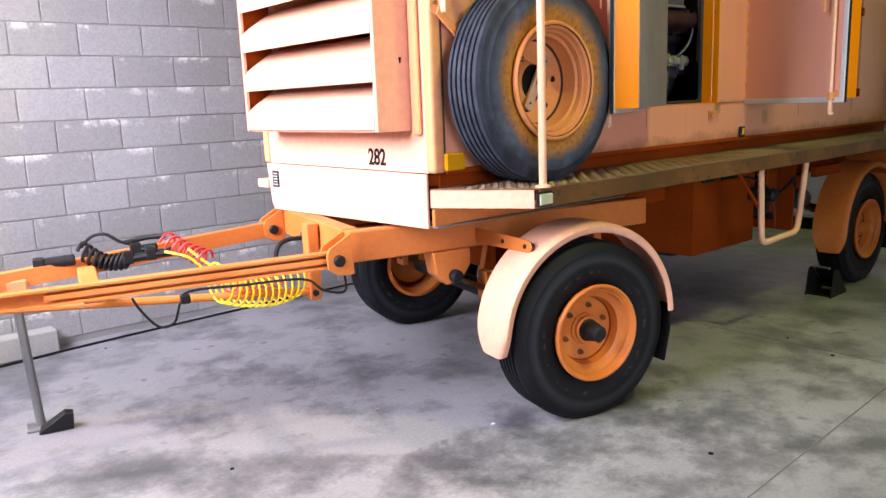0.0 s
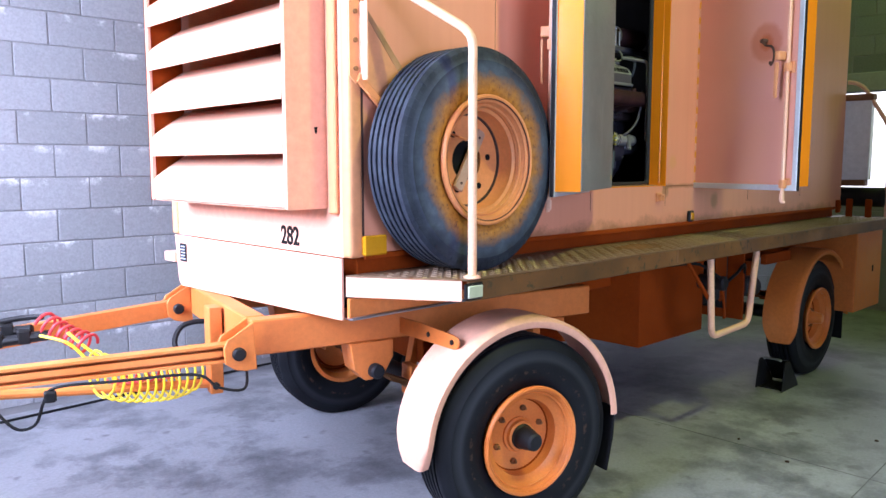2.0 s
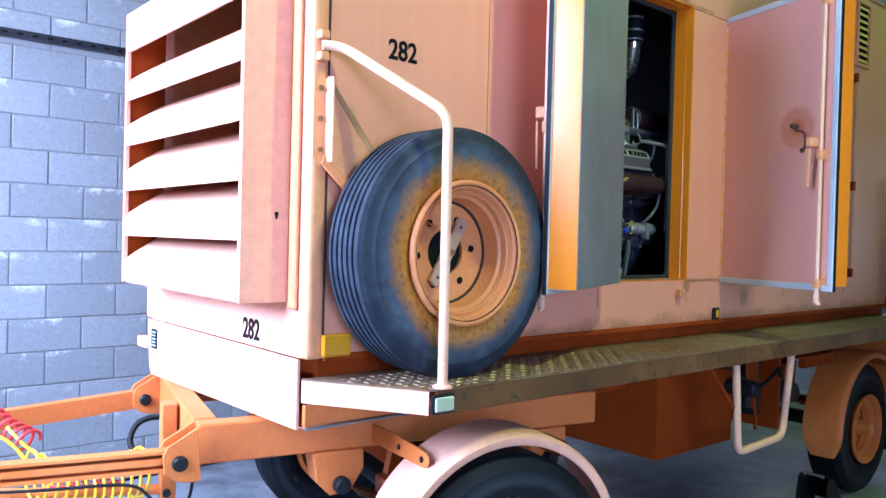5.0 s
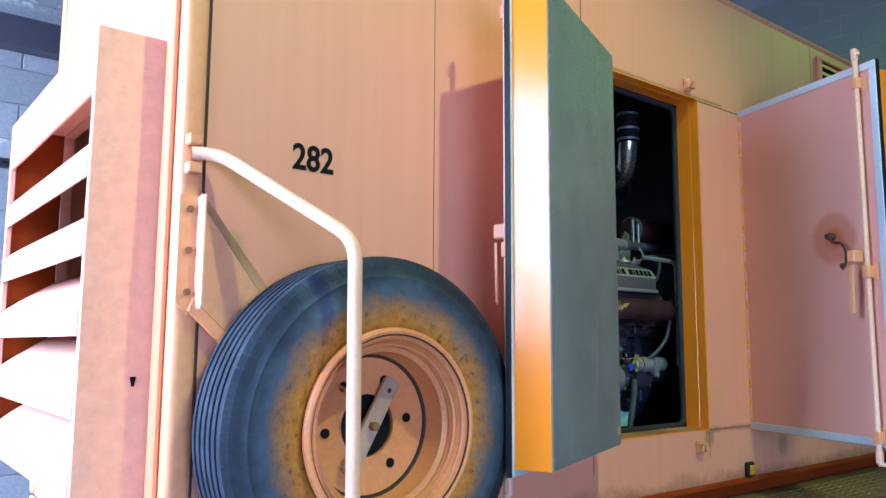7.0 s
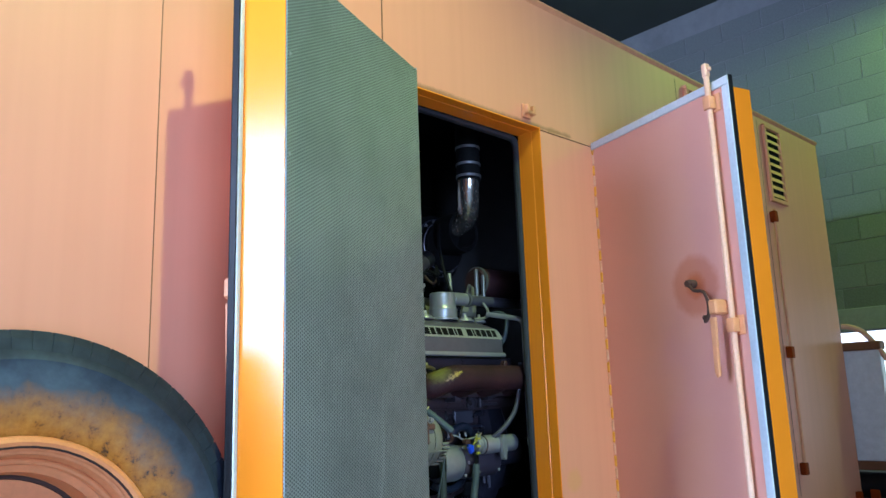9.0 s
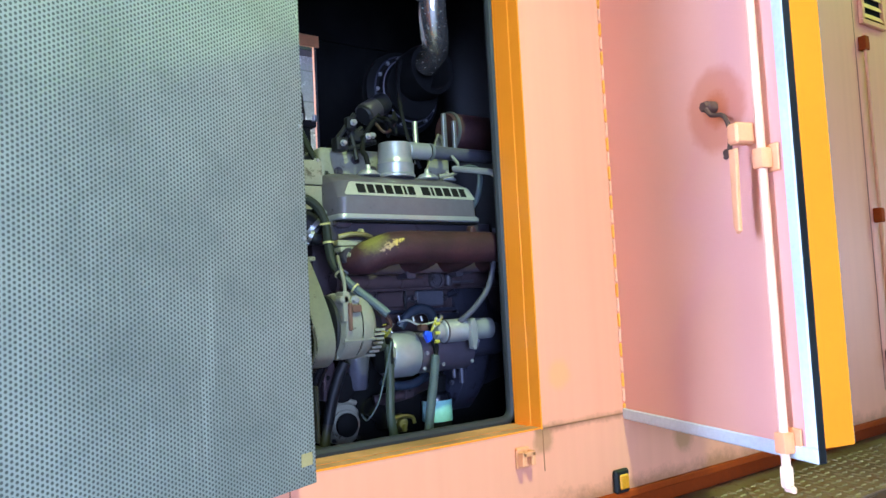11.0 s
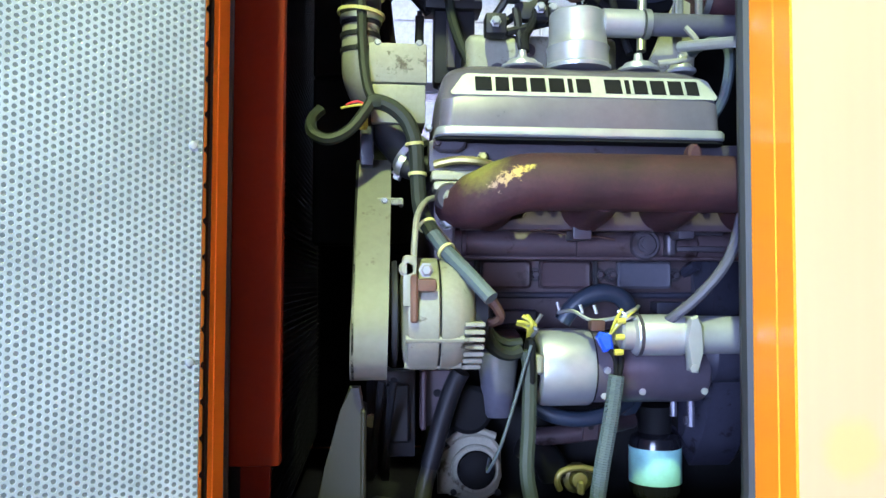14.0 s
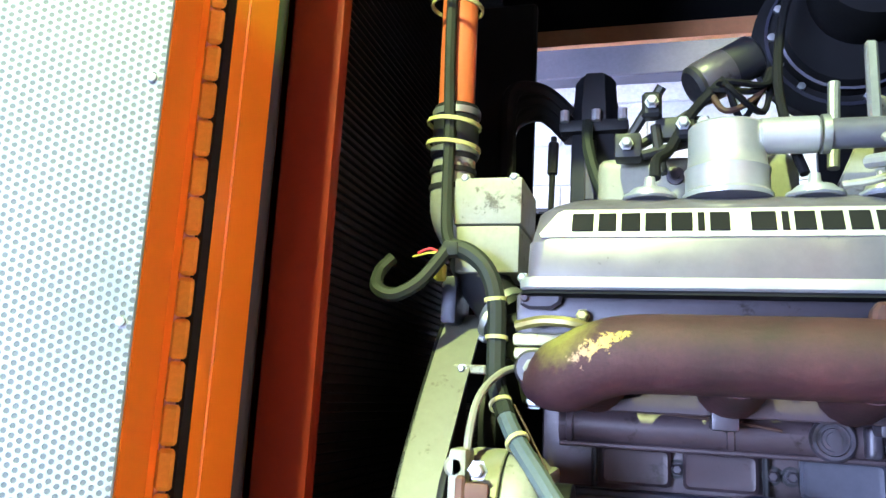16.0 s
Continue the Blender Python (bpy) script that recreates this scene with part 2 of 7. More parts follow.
M["white"] = worn("white_enamel", (0.72, 0.74, 0.76), (0.66, 0.68, 0.70), (0.78, 0.79, 0.81), 0.4, 0, 3)
M["blue"] = worn("blue_tape", (0.02, 0.06, 0.55), (0.015, 0.045, 0.42), (0.03, 0.08, 0.62), 0.4, 0, 14)
M["yellow"] = worn("yellow_sleeve", (0.34, 0.32, 0.035), (0.24, 0.22, 0.025), (0.46, 0.42, 0.06), 0.45, 0, 40)
M["teal"] = worn("pale_teal_label", (0.30, 0.58, 0.55), (0.24, 0.50, 0.47), (0.38, 0.66, 0.63), 0.5, 0, 9)
M["wood"] = worn("dark_stained_wood", (0.20, 0.085, 0.04), (0.14, 0.06, 0.03), (0.26, 0.12, 0.06), 0.6, 0, 6)
M["cover_grey"] = worn("grey_cover_enamel", (0.112, 0.1, 0.126), (0.101, 0.0907, 0.114), (0.124, 0.11, 0.137), 0.33, 0.25, 4.0, None, 0.80, 0.0)
M["band"] = worn("brushed_name_band", (0.44, 0.45, 0.40), (0.40, 0.41, 0.36), (0.48, 0.49, 0.44), 0.34, 0.5, 5.0, None, 0.6, 0.03)
M["blue_grey"] = worn("blue_grey_enamel", (0.0247, 0.0252, 0.0399), (0.0133, 0.0138, 0.0229), (0.038, 0.0376, 0.0573), 0.36, 0.2, 14.0, (0.0057, 0.00491, 0.00647), 0.58, 0.06)
M["blue_grey_light"] = worn("light_blue_grey_enamel", (0.0851, 0.0835, 0.108), (0.068, 0.0688, 0.0894), (0.102, 0.0983, 0.125), 0.35, 0.3, 8.0)
M["starter_grey"] = worn("purple_grey_enamel", (0.0999, 0.0857, 0.11), (0.0836, 0.0707, 0.0903), (0.117, 0.1, 0.126), 0.35, 0.35, 4.0, None, 0.6, 0.0)
M["core_brown"] = worn("shade_dark_radiator_brown", (0.0127, 0.00363, 0.00218), (0.00798, 0.00254, 0.00182), (0.02, 0.00583, 0.0029), 0.6, 0, 6.0)
M["olive"] = worn("dull_olive_enamel", (0.0147, 0.014, 0.00953), (0.0104, 0.0101, 0.00693), (0.0191, 0.0179, 0.013), 0.5, 0, 8.0)
M["yellow_paper"] = worn("yellowed_paper", (0.35, 0.279, 0.12), (0.3, 0.234, 0.088), (0.38, 0.306, 0.152), 0.7, 0, 30)
M["tie"] = worn("yellowed_nylon", (0.36, 0.34, 0.13), (0.28, 0.26, 0.09), (0.42, 0.40, 0.18), 0.5, 0, 20)
M["brass"] = worn("dull_brass", (0.19, 0.165, 0.06), (0.14, 0.12, 0.045), (0.23, 0.2, 0.09), 0.4, 0.7, 14.0)
M["pipe_orange"] = worn("red_orange_pipe_paint", (0.42, 0.10, 0.03), (0.34, 0.08, 0.025), (0.48, 0.13, 0.045), 0.4, 0, 6.0)
M["guard_cream"] = worn("grey_green_guard_enamel", (0.103, 0.0994, 0.0767), (0.0755, 0.0742, 0.0553), (0.123, 0.119, 0.0976), 0.5, 0, 8.0, (0.0404, 0.0333, 0.0229), 0.60)
M["greasy_cream"] = worn("oily_cream_enamel", (0.216, 0.2088, 0.1224), (0.1224, 0.1008, 0.036), (0.2592, 0.2592, 0.1944), 0.35, 0, 26.0, (0.117, 0.09, 0.018), 0.56, 0.1)
M["rust_brown_dull"] = worn("dull_brown_rust", (0.085, 0.040, 0.028), (0.05, 0.022, 0.016), (0.12, 0.062, 0.045), 0.7, 0, 26.0)
M["blue_hose"] = worn("dark_blue_rubber_hose", (0.018, 0.026, 0.042), (0.011, 0.016, 0.028), (0.030, 0.040, 0.060), 0.42, 0, 14, None, 0.6, 0.05, 0.3)
M["olive_hose"] = worn("olive_cable_sheath", (0.030, 0.038, 0.030), (0.020, 0.026, 0.021), (0.044, 0.052, 0.040), 0.5, 0, 14, None, 0.6, 0.05, 0.25)
M["gloss_black"] = gloss("gloss_black_enamel", (0.010, 0.010, 0.013), 0.16)
M["polished_pipe"] = worn("stained_bright_pipe", (0.55, 0.50, 0.42), (0.42, 0.37, 0.30), (0.62, 0.58, 0.50), 0.22, 0.9, 7.0, None, 0.6, 0.02)
M["joint_dark"] = worn("seam_shadow_filler", (0.20, 0.085, 0.04), (0.11, 0.05, 0.025), (0.33, 0.15, 0.07), 0.7, 0, 10)


def tyre_stained():
    m, nt, b = mat_new("spare_tyre_rubber")
    tc = nt.nodes.new("ShaderNodeTexCoord")
    sep = nt.nodes.new("ShaderNodeSeparateXYZ")
    nt.links.new(tc.outputs["Object"], sep.inputs[0])
    r = mathn(nt, "SQRT", mathn(nt, "ADD", mathn(nt, "POWER", sep.outputs[0], 2.0), mathn(nt, "POWER", sep.outputs[2], 2.0)))
    n = noise_node(nt, 9.0, 6, 0.65)
    n2 = noise_node(nt, 45.0, 6, 0.7)
    edge = mathn(nt, "ADD", r, mathn(nt, "MULTIPLY", mathn(nt, "SUBTRACT", n.outputs[0], 0.5), 0.10))
    mask = ramp(nt, edge, [(0.255, (1.0, 1.0, 1.0)), (0.285, (0.70, 0.70, 0.70)), (0.333, (0, 0, 0))])
    side_ = ramp(nt, r, [(0.34, (1.9, 1.9, 1.9)), (0.385, (0.75, 0.75, 0.75))])
    base = ramp(nt, n.outputs[0], [(0.3, (0.014, 0.018, 0.030)), (0.5, (0.026, 0.034, 0.052)), (0.7, (0.045, 0.060, 0.082))])
    over = ramp(nt, n2.outputs[0], [(0.31, (0.04, 0.026, 0.018)), (0.43, (0.37, 0.140, 0.016)), (0.7, (0.52, 0.225, 0.034))])
    col = mixc(nt, mask.outputs[0], mixc(nt, 1.0, base.outputs[0], side_.outputs[0], "MULTIPLY"), over.outputs[0])
    nt.links.new(col, b.inputs["Base Color"])
    b.inputs["Roughness"].default_value = 0.65
    b.inputs["Specular IOR Level"].default_value = 0.2
    bump(nt, b, n2.outputs[0], 0.25, 0.004)
    return m


M["spare_rubber"] = tyre_stained()


def tyre_road():
    """Black road tyre: dusty bands and a ring of rubbed orange flecks on the sidewall."""
    m, nt, b = mat_new("road_tyre_rubber")
    tc = nt.nodes.new("ShaderNodeTexCoord")
    sep = nt.nodes.new("ShaderNodeSeparateXYZ")
    nt.links.new(tc.outputs["Object"], sep.inputs[0])
    r = mathn(nt, "SQRT", mathn(nt, "ADD", mathn(nt, "POWER", sep.outputs[0], 2.0), mathn(nt, "POWER", sep.outputs[2], 2.0)))
    big, fine = noise_node(nt, 5.0, 4), noise_node(nt, 60.0, 6, 0.7)
    base = ramp(nt, big.outputs[0], [(0.3, (0.004, 0.0045, 0.007)), (0.7, (0.009, 0.0105, 0.014))])
    band = ramp(nt, r, [(0.315, (0, 0, 0)), (0.335, (1, 1, 1)), (0.350, (0.7, 0.7, 0.7)), (0.375, (0, 0, 0))])
    col = mixc(nt, mathn(nt, "MULTIPLY", band.outputs[0], 0.55), base.outputs[0], (0.034, 0.038, 0.046))
    ring_ = ramp(nt, r, [(0.276, (0, 0, 0)), (0.282, (1, 1, 1)), (0.291, (1, 1, 1)), (0.297, (0, 0, 0))])
    fleck = ramp(nt, noise_node(nt, 26.0, 5, 0.7).outputs[0], [(0.52, (0, 0, 0)), (0.68, (0.6, 0.6, 0.6))])
    col = mixc(nt, mixc(nt, 1.0, ring_.outputs[0], fleck.outputs[0], "MULTIPLY"), col, (0.13, 0.075, 0.045))
    nt.links.new(col, b.inputs["Base Color"])
    b.inputs["Roughness"].default_value = 0.6
    b.inputs["Specular IOR Level"].default_value = 0.2
    bump(nt, b, fine.outputs[0], 0.2, 0.003)
    return m


M["road_rubber"] = tyre_road()


def rusty_manifold():
    """Rusty casting with an olive heat stain and a flaking pale patch on its bend."""
    m, nt, b = mat_new("rusty_exhaust_iron")
    tc = nt.nodes.new("ShaderNodeTexCoord")
    big, fine, chip = noise_node(nt, 9, 5, 0.6), noise_node(nt, 120, 6, 0.7), noise_node(nt, 75, 7, 0.75)
    tone = ramp(nt, big.outputs[0], [(0.3, (0.015, 0.0055, 0.007)), (0.5, (0.030, 0.010, 0.013)), (0.72, (0.050, 0.017, 0.019))])
    grain = ramp(nt, fine.outputs[0], [(0.3, (0.75,) * 3), (0.7, (1.2,) * 3)])
    col = mixc(nt, 1.0, tone.outputs[0], grain.outputs[0], "MULTIPLY")

    def patch(place, size, ragged, core):
        dist = nt.nodes.new("ShaderNodeVectorMath")
        dist.operation = "DISTANCE"
        nt.links.new(tc.outputs["Object"], dist.inputs[0])
        dist.inputs[1].default_value = place
        d = mathn(nt, "ADD", dist.outputs["Value"], mathn(nt, "MULTIPLY", mathn(nt, "SUBTRACT", chip.outputs[0], 0.5), ragged))
        return ramp(nt, d, [(size * core, (1, 1, 1)), (size, (0, 0, 0))]).outputs[0]

    col = mixc(nt, patch((2.05, 0.205, 1.925), 0.050, 0.05, 0.3), col, (0.13, 0.115, 0.022))
    for k in range(5):
        col = mixc(nt, patch((2.068 + 0.009 * k, 0.176 - 0.004 * k, 1.896 + 0.006 * k), 0.007, 0.065, 0.5), col, (0.26 + 0.03 * k, 0.17 + 0.02 * k, 0.115 - 0.015 * k))
    col = mixc(nt, patch((2.114, 0.160, 1.925), 0.006, 0.045, 0.5), col, (0.40, 0.31, 0.05))
    nt.links.new(col, b.inputs["Base Color"])
    b.inputs["Roughness"].default_value = 0.65
    b.inputs["Specular IOR Level"].default_value = 0.3
    bump(nt, b, fine.outputs[0], 0.35, 0.004)
    return m


M["manifold"] = rusty_manifold()


def concrete_floor():
    m, nt, b = mat_new("stained_concrete_floor")
    big = noise_node(nt, 0.55, 5, 0.6)
    mid = noise_node(nt, 2.6, 8, 0.7)
    fine = noise_node(nt, 60, 6, 0.7)
    base = ramp(nt, big.outputs[0], [(0.3, (0.22, 0.226, 0.242)), (0.55, (0.262, 0.266, 0.292)), (0.75, (0.31, 0.317, 0.334))])
    soft = noise_node(nt, 1.1, 4, 0.6)
    both = mathn(nt, "ADD", mathn(nt, "MULTIPLY", soft.outputs[0], 0.42), mathn(nt, "MULTIPLY", mid.outputs[0], 0.58))
    stain = ramp(nt, both, [(0.47, (0, 0, 0)), (0.53, (0.5, 0.5, 0.5)), (0.60, (0.95, 0.95, 0.95))])
    col = mixc(nt, stain.outputs[0], base.outputs[0], (0.080, 0.083, 0.094))
    speck = ramp(nt, noise_node(nt, 7.5, 3, 0.5).outputs[0], [(0.64, (0, 0, 0)), (0.72, (0.65, 0.65, 0.65))])
    col = mixc(nt, speck.outputs[0], col, (0.10, 0.10, 0.108))
    grain = ramp(nt, fine.outputs[0], [(0.3, (0.82,) * 3), (0.7, (1.12,) * 3)])
    col = mixc(nt, 1.0, col, grain.outputs[0], "MULTIPLY")
    nt.links.new(col, b.inputs["Base Color"])
    rr = ramp(nt, mid.outputs[0], [(0.35, (0.62,) * 3), (0.7, (0.38,) * 3)])
    nt.links.new(rr.outputs[0], b.inputs["Roughness"])
    bump(nt, b, fine.outputs[0], 0.12, 0.004)
    return m


M["floor"] = concrete_floor()


def block_mat(name, tint, spotted=True):
    m, nt, b = mat_new(name)
    info = nt.nodes.new("ShaderNodeObjectInfo")
    geo = nt.nodes.new("ShaderNodeNewGeometry")
    fine, mid = noise_node(nt, 70, 6, 0.7), noise_node(nt, 5, 6, 0.7)
    for n in (fine, mid):
        nt.links.new(geo.outputs["Position"], n.inputs["Vector"])
    tone = ramp(nt, info.outputs["Random"], [(0.0, tuple(v * 0.86 for v in tint)), (0.5, tint), (1.0, tuple(v * 1.10 for v in tint))])
    grain = ramp(nt, fine.outputs[0], [(0.3, (0.80,) * 3), (0.7, (1.12,) * 3)])
    col = mixc(nt, 1.0, tone.outputs[0], grain.outputs[0], "MULTIPLY")
    if spotted:
        tc = nt.nodes.new("ShaderNodeTexCoord")
        sep = nt.nodes.new("ShaderNodeSeparateXYZ")
        nt.links.new(tc.outputs["Object"], sep.inputs[0])
        # lime runs below the bed joints
        top = ramp(nt, mathn(nt, "ADD", sep.outputs[2], mathn(nt, "MULTIPLY", fine.outputs[0], 0.05)), [(0.07, (0, 0, 0)), (0.12, (1, 1, 1))])
        patch = ramp(nt, mid.outputs[0], [(0.54, (0, 0, 0)), (0.62, (1, 1, 1))])
        run = mixc(nt, 1.0, top.outputs[0], patch.outputs[0], "MULTIPLY")
        col = mixc(nt, run, col, (0.70, 0.70, 0.71))
    nt.links.new(col, b.inputs["Base Color"])
    b.inputs["Roughness"].default_value = 0.9
    bump(nt, b, fine.outputs[0], 0.35, 0.006)
    return m


M["block"] = block_mat("grey_concrete_block", (0.31, 0.317, 0.328))
M["block_plain"] = block_mat("plain_grey_concrete_block", (0.24, 0.25, 0.245), False)
M["mortar"] = worn("grey_mortar", (0.27, 0.27, 0.275), (0.23, 0.23, 0.235), (0.31, 0.31, 0.315), 0.9, 0, 20, None, 0.6, 0.3)
M["ceiling"] = worn("dark_ceiling_board", (0.055, 0.062, 0.055), (0.042, 0.048, 0.042), (0.068, 0.076, 0.066), 0.7, 0, 2)
M["plaster"] = worn("pale_painted_wall", (0.36, 0.37, 0.36), (0.32, 0.33, 0.32), (0.40, 0.41, 0.40), 0.8, 0, 3)
M["asphalt"] = worn("pale_concrete_yard", (0.36, 0.36, 0.35), (0.31, 0.31, 0.30), (0.40, 0.40, 0.39), 0.9, 0, 2, None, 0.6, 0.3)


def perforated():
    m, nt, b = mat_new("perforated_zinc_lining")
    tc = nt.nodes.new("ShaderNodeTexCoord")
    sep = nt.nodes.new("ShaderNodeSeparateXYZ")
    nt.links.new(tc.outputs["Object"], sep.inputs[0])
    P = 0.0078
    u = mathn(nt, "DIVIDE", sep.outputs[2], P)
    v = mathn(nt, "DIVIDE", sep.outputs[0], P * 1.732)

    def dots(du, dv):
        fu = mathn(nt, "SUBTRACT", mathn(nt, "FRACT", mathn(nt, "ADD", u, du)), 0.5)
        fv = mathn(nt, "MULTIPLY", mathn(nt, "SUBTRACT", mathn(nt, "FRACT", mathn(nt, "ADD", v, dv)), 0.5), 1.732)
        return mathn(nt, "SQRT", mathn(nt, "ADD", mathn(nt, "MULTIPLY", fu, fu), mathn(nt, "MULTIPLY", fv, fv)))

    d = mathn(nt, "MINIMUM", dots(100.0, 100.0), dots(100.5, 100.5))
    hole = ramp(nt, d, [(0.25, (1, 1, 1)), (0.34, (0, 0, 0))])
    dirt = noise_node(nt, 3.0, 7, 0.7)
    sheet = ramp(nt, dirt.outputs[0], [(0.3, (0.165, 0.180, 0.186)), (0.5, (0.235, 0.252, 0.258)), (0.72, (0.295, 0.312, 0.318))])
    mp = nt.nodes.new("ShaderNodeMapping")
    mp.inputs["Scale"].default_value = (30, 30, 1.6)
    nt.links.new(tc.outputs["Object"], mp.inputs["Vector"])
    rn = nt.nodes.new("ShaderNodeTexNoise")
    rn.inputs["Scale"].default_value, rn.inputs["Detail"].default_value = 1.0, 6
    nt.links.new(mp.outputs[0], rn.inputs["Vector"])
    low = ramp(nt, sep.outputs[2], [(0.25, (1, 1, 1)), (0.55, (0, 0, 0))])
    drip = ramp(nt, rn.outputs[0], [(0.60, (0, 0, 0)), (0.72, (0.32, 0.32, 0.32))])
    runs = mixc(nt, 1.0, low.outputs[0], drip.outputs[0], "MULTIPLY")
    smudge = ramp(nt, noise_node(nt, 9.0, 7, 0.7).outputs[0], [(0.58, (0, 0, 0)), (0.72, (0.5, 0.5, 0.5))])
    faced = mixc(nt, smudge.outputs[0], sheet.outputs[0], (0.13, 0.15, 0.16))
    faced = mixc(nt, runs, faced, (0.52, 0.56, 0.58))
    col = mixc(nt, hole.outputs[0], faced, (0.07, 0.078, 0.08))
    nt.links.new(col, b.inputs["Base Color"])
    b.inputs["Metallic"].default_value = 0.25
    b.inputs["Roughness"].default_value = 0.5
    bump(nt, b, mathn(nt, "SUBTRACT", 1.0, hole.outputs[0]), 0.4, 0.002)
    return m


M["perforated"] = perforated()


def door_skin():
    """Faded paint with a ring of rust round the latch."""
    m, nt, b = mat_new("door_paint_with_rust_ring")
    tc = nt.nodes.new("ShaderNodeTexCoord")
    big, fine = noise_node(nt, 1.2, 3), noise_node(nt, 30, 6, 0.7)
    tone = ramp(nt, big.outputs[0], [(0.3, (0.68, 0.31, 0.225)), (0.5, (0.71, 0.335, 0.25)), (0.72, (0.74, 0.37, 0.285))])
    dist = nt.nodes.new("ShaderNodeVectorMath")
    dist.operation = "DISTANCE"
    nt.links.new(tc.outputs["Object"], dist.inputs[0])
    dist.inputs[1].default_value = (0.475, -0.01, 0.765)
    d = mathn(nt, "ADD", dist.outputs["Value"], mathn(nt, "MULTIPLY", mathn(nt, "SUBTRACT", fine.outputs[0], 0.5), 0.03))
    mask = ramp(nt, d, [(0.03, (0.9,) * 3), (0.05, (0.55,) * 3), (0.085, (0.5,) * 3), (0.11, (0, 0, 0))])
    col = mixc(nt, mask.outputs[0], tone.outputs[0], (0.50, 0.12, 0.03))
    nt.links.new(col, b.inputs["Base Color"])
    b.inputs["Roughness"].default_value = 0.5
    bump(nt, b, fine.outputs[0], 0.06, 0.004)
    return m


M["door_skin"] = door_skin()


# ---- mesh helpers ----
def box(bm, x0, x1, y0, y1, z0, z1, bevel=0.0, seg=1):
    vs = [bm.verts.new((x, y, z)) for x in (x0, x1) for y in (y0, y1) for z in (z0, z1)]
    fs = [bm.faces.new([vs[i] for i in f]) for f in ((0, 1, 3, 2), (4, 6, 7, 5), (0, 4, 5, 1), (2, 3, 7, 6), (0, 2, 6, 4), (1, 5, 7, 3))]
    if bevel:
        es = list({e for f in fs for e in f.edges})
        bmesh.ops.bevel(bm, geom=es, offset=bevel, segments=seg, affect="EDGES", profile=0.6)
    return bm


def prism(bm, poly, put, depth, bevel=0.0):
    """poly: 2D outline; put(u, v, w): place; depth: from w=0 to w=depth."""
    a = [bm.verts.new(put(u, v, 0.0)) for u, v in poly]
    b = [bm.verts.new(put(u, v, depth)) for u, v in poly]
    n = len(poly)
    fs = [bm.faces.new(a[::-1]), bm.faces.new(b)]
    fs += [bm.faces.new((a[i], a[(i + 1) % n], b[(i + 1) % n], b[i])) for i in range(n)]
    if bevel:
        es = list({e for f in fs[:2] for e in f.edges})
        bmesh.ops.bevel(bm, geom=es, offset=bevel, segments=1, affect="EDGES")
    return bm


def lathe(bm, profile, m, segs=32, closed=False):
    """profile: (radius, height) rows turned round z, then put through the matrix m."""
    rings = []
    for r, h in profile:
        if r < 1e-6:
            rings.append([bm.verts.new(m @ Vector((0, 0, h)))])
        else:
            rings.append([bm.verts.new(m @ Vector((r * math.cos(a), r * math.sin(a), h))) for a in (2 * math.pi * k / segs for k in range(segs))])
    pairs = list(zip(rings, rings[1:])) + ([(rings[-1], rings[0])] if closed else [])
    for p, q in pairs:
        for k in range(segs):
            j = (k + 1) % segs
            if len(p) == 1 and len(q) == 1:
                continue
            if len(p) == 1:
                bm.faces.new((p[0], q[j], q[k]))
            elif len(q) == 1:
                bm.faces.new((p[k], p[j], q[0]))
            else:
                bm.faces.new((p[k], p[j], q[j], q[k]))
    return bm


def along(a, b):
    """Matrix whose z runs from a to b."""
    d = Vector(b) - Vector(a)
    return Matrix.Translation(a) @ d.to_track_quat("Z", "Y").to_matrix().to_4x4()


def cyl(bm, a, b, r, segs=20, r2=None, chamfer=0.0):
    L = (Vector(b) - Vector(a)).length
    r2 = r if r2 is None else r2
    c = chamfer
    prof = [(0, 0), (r - c, 0), (r, c), (r2, L - c), (r2 - c, L), (0, L)] if c else [(0, 0), (r, 0), (r2, L), (0, L)]
    return lathe(bm, prof, along(a, b), segs)


def smooth_path(pts, per=6):
    P = [Vector(p) for p in pts]
    if len(P) < 3:
        return P
    out = []
    for i in range(len(P) - 1):
        p0, p1, p2, p3 = P[max(i - 1, 0)], P[i], P[i + 1], P[min(i + 2, len(P) - 1)]
        for k in range(per):
            t = k / per
            out.append(0.5 * ((2 * p1) + (p2 - p0) * t + (2 * p0 - 5 * p1 + 4 * p2 - p3) * t * t + (3 * p1 - p0 - 3 * p2 + p3) * t ** 3))
    out.append(P[-1])
    return out


def sweep(bm, pts, r, segs=8, smooth=True, per=6, taper=None):
    P = smooth_path(pts, per) if smooth else [Vector(p) for p in pts]
    up = Vector((0.13, 0.21, 0.97))
    rings = []
    for i, p in enumerate(P):
        t = (P[min(i + 1, len(P) - 1)] - P[max(i - 1, 0)]).normalized()
        s = t.cross(up)
        if s.length < 1e-3:
            s = t.orthogonal()
        s.normalize()
        up = s.cross(t).normalized()
        k_r = r * (taper(i / (len(P) - 1)) if taper else 1.0)
        rings.append([bm.verts.new(p + k_r * (math.cos(a) * s + math.sin(a) * up)) for a in (2 * math.pi * k / segs for k in range(segs))])
    for a, b in zip(rings, rings[1:]):
        for k in range(segs):
            bm.faces.new((a[k], a[(k + 1) % segs], b[(k + 1) % segs], b[k]))
    bm.faces.new(rings[0][::-1])
    bm.faces.new(rings[-1])
    return bm


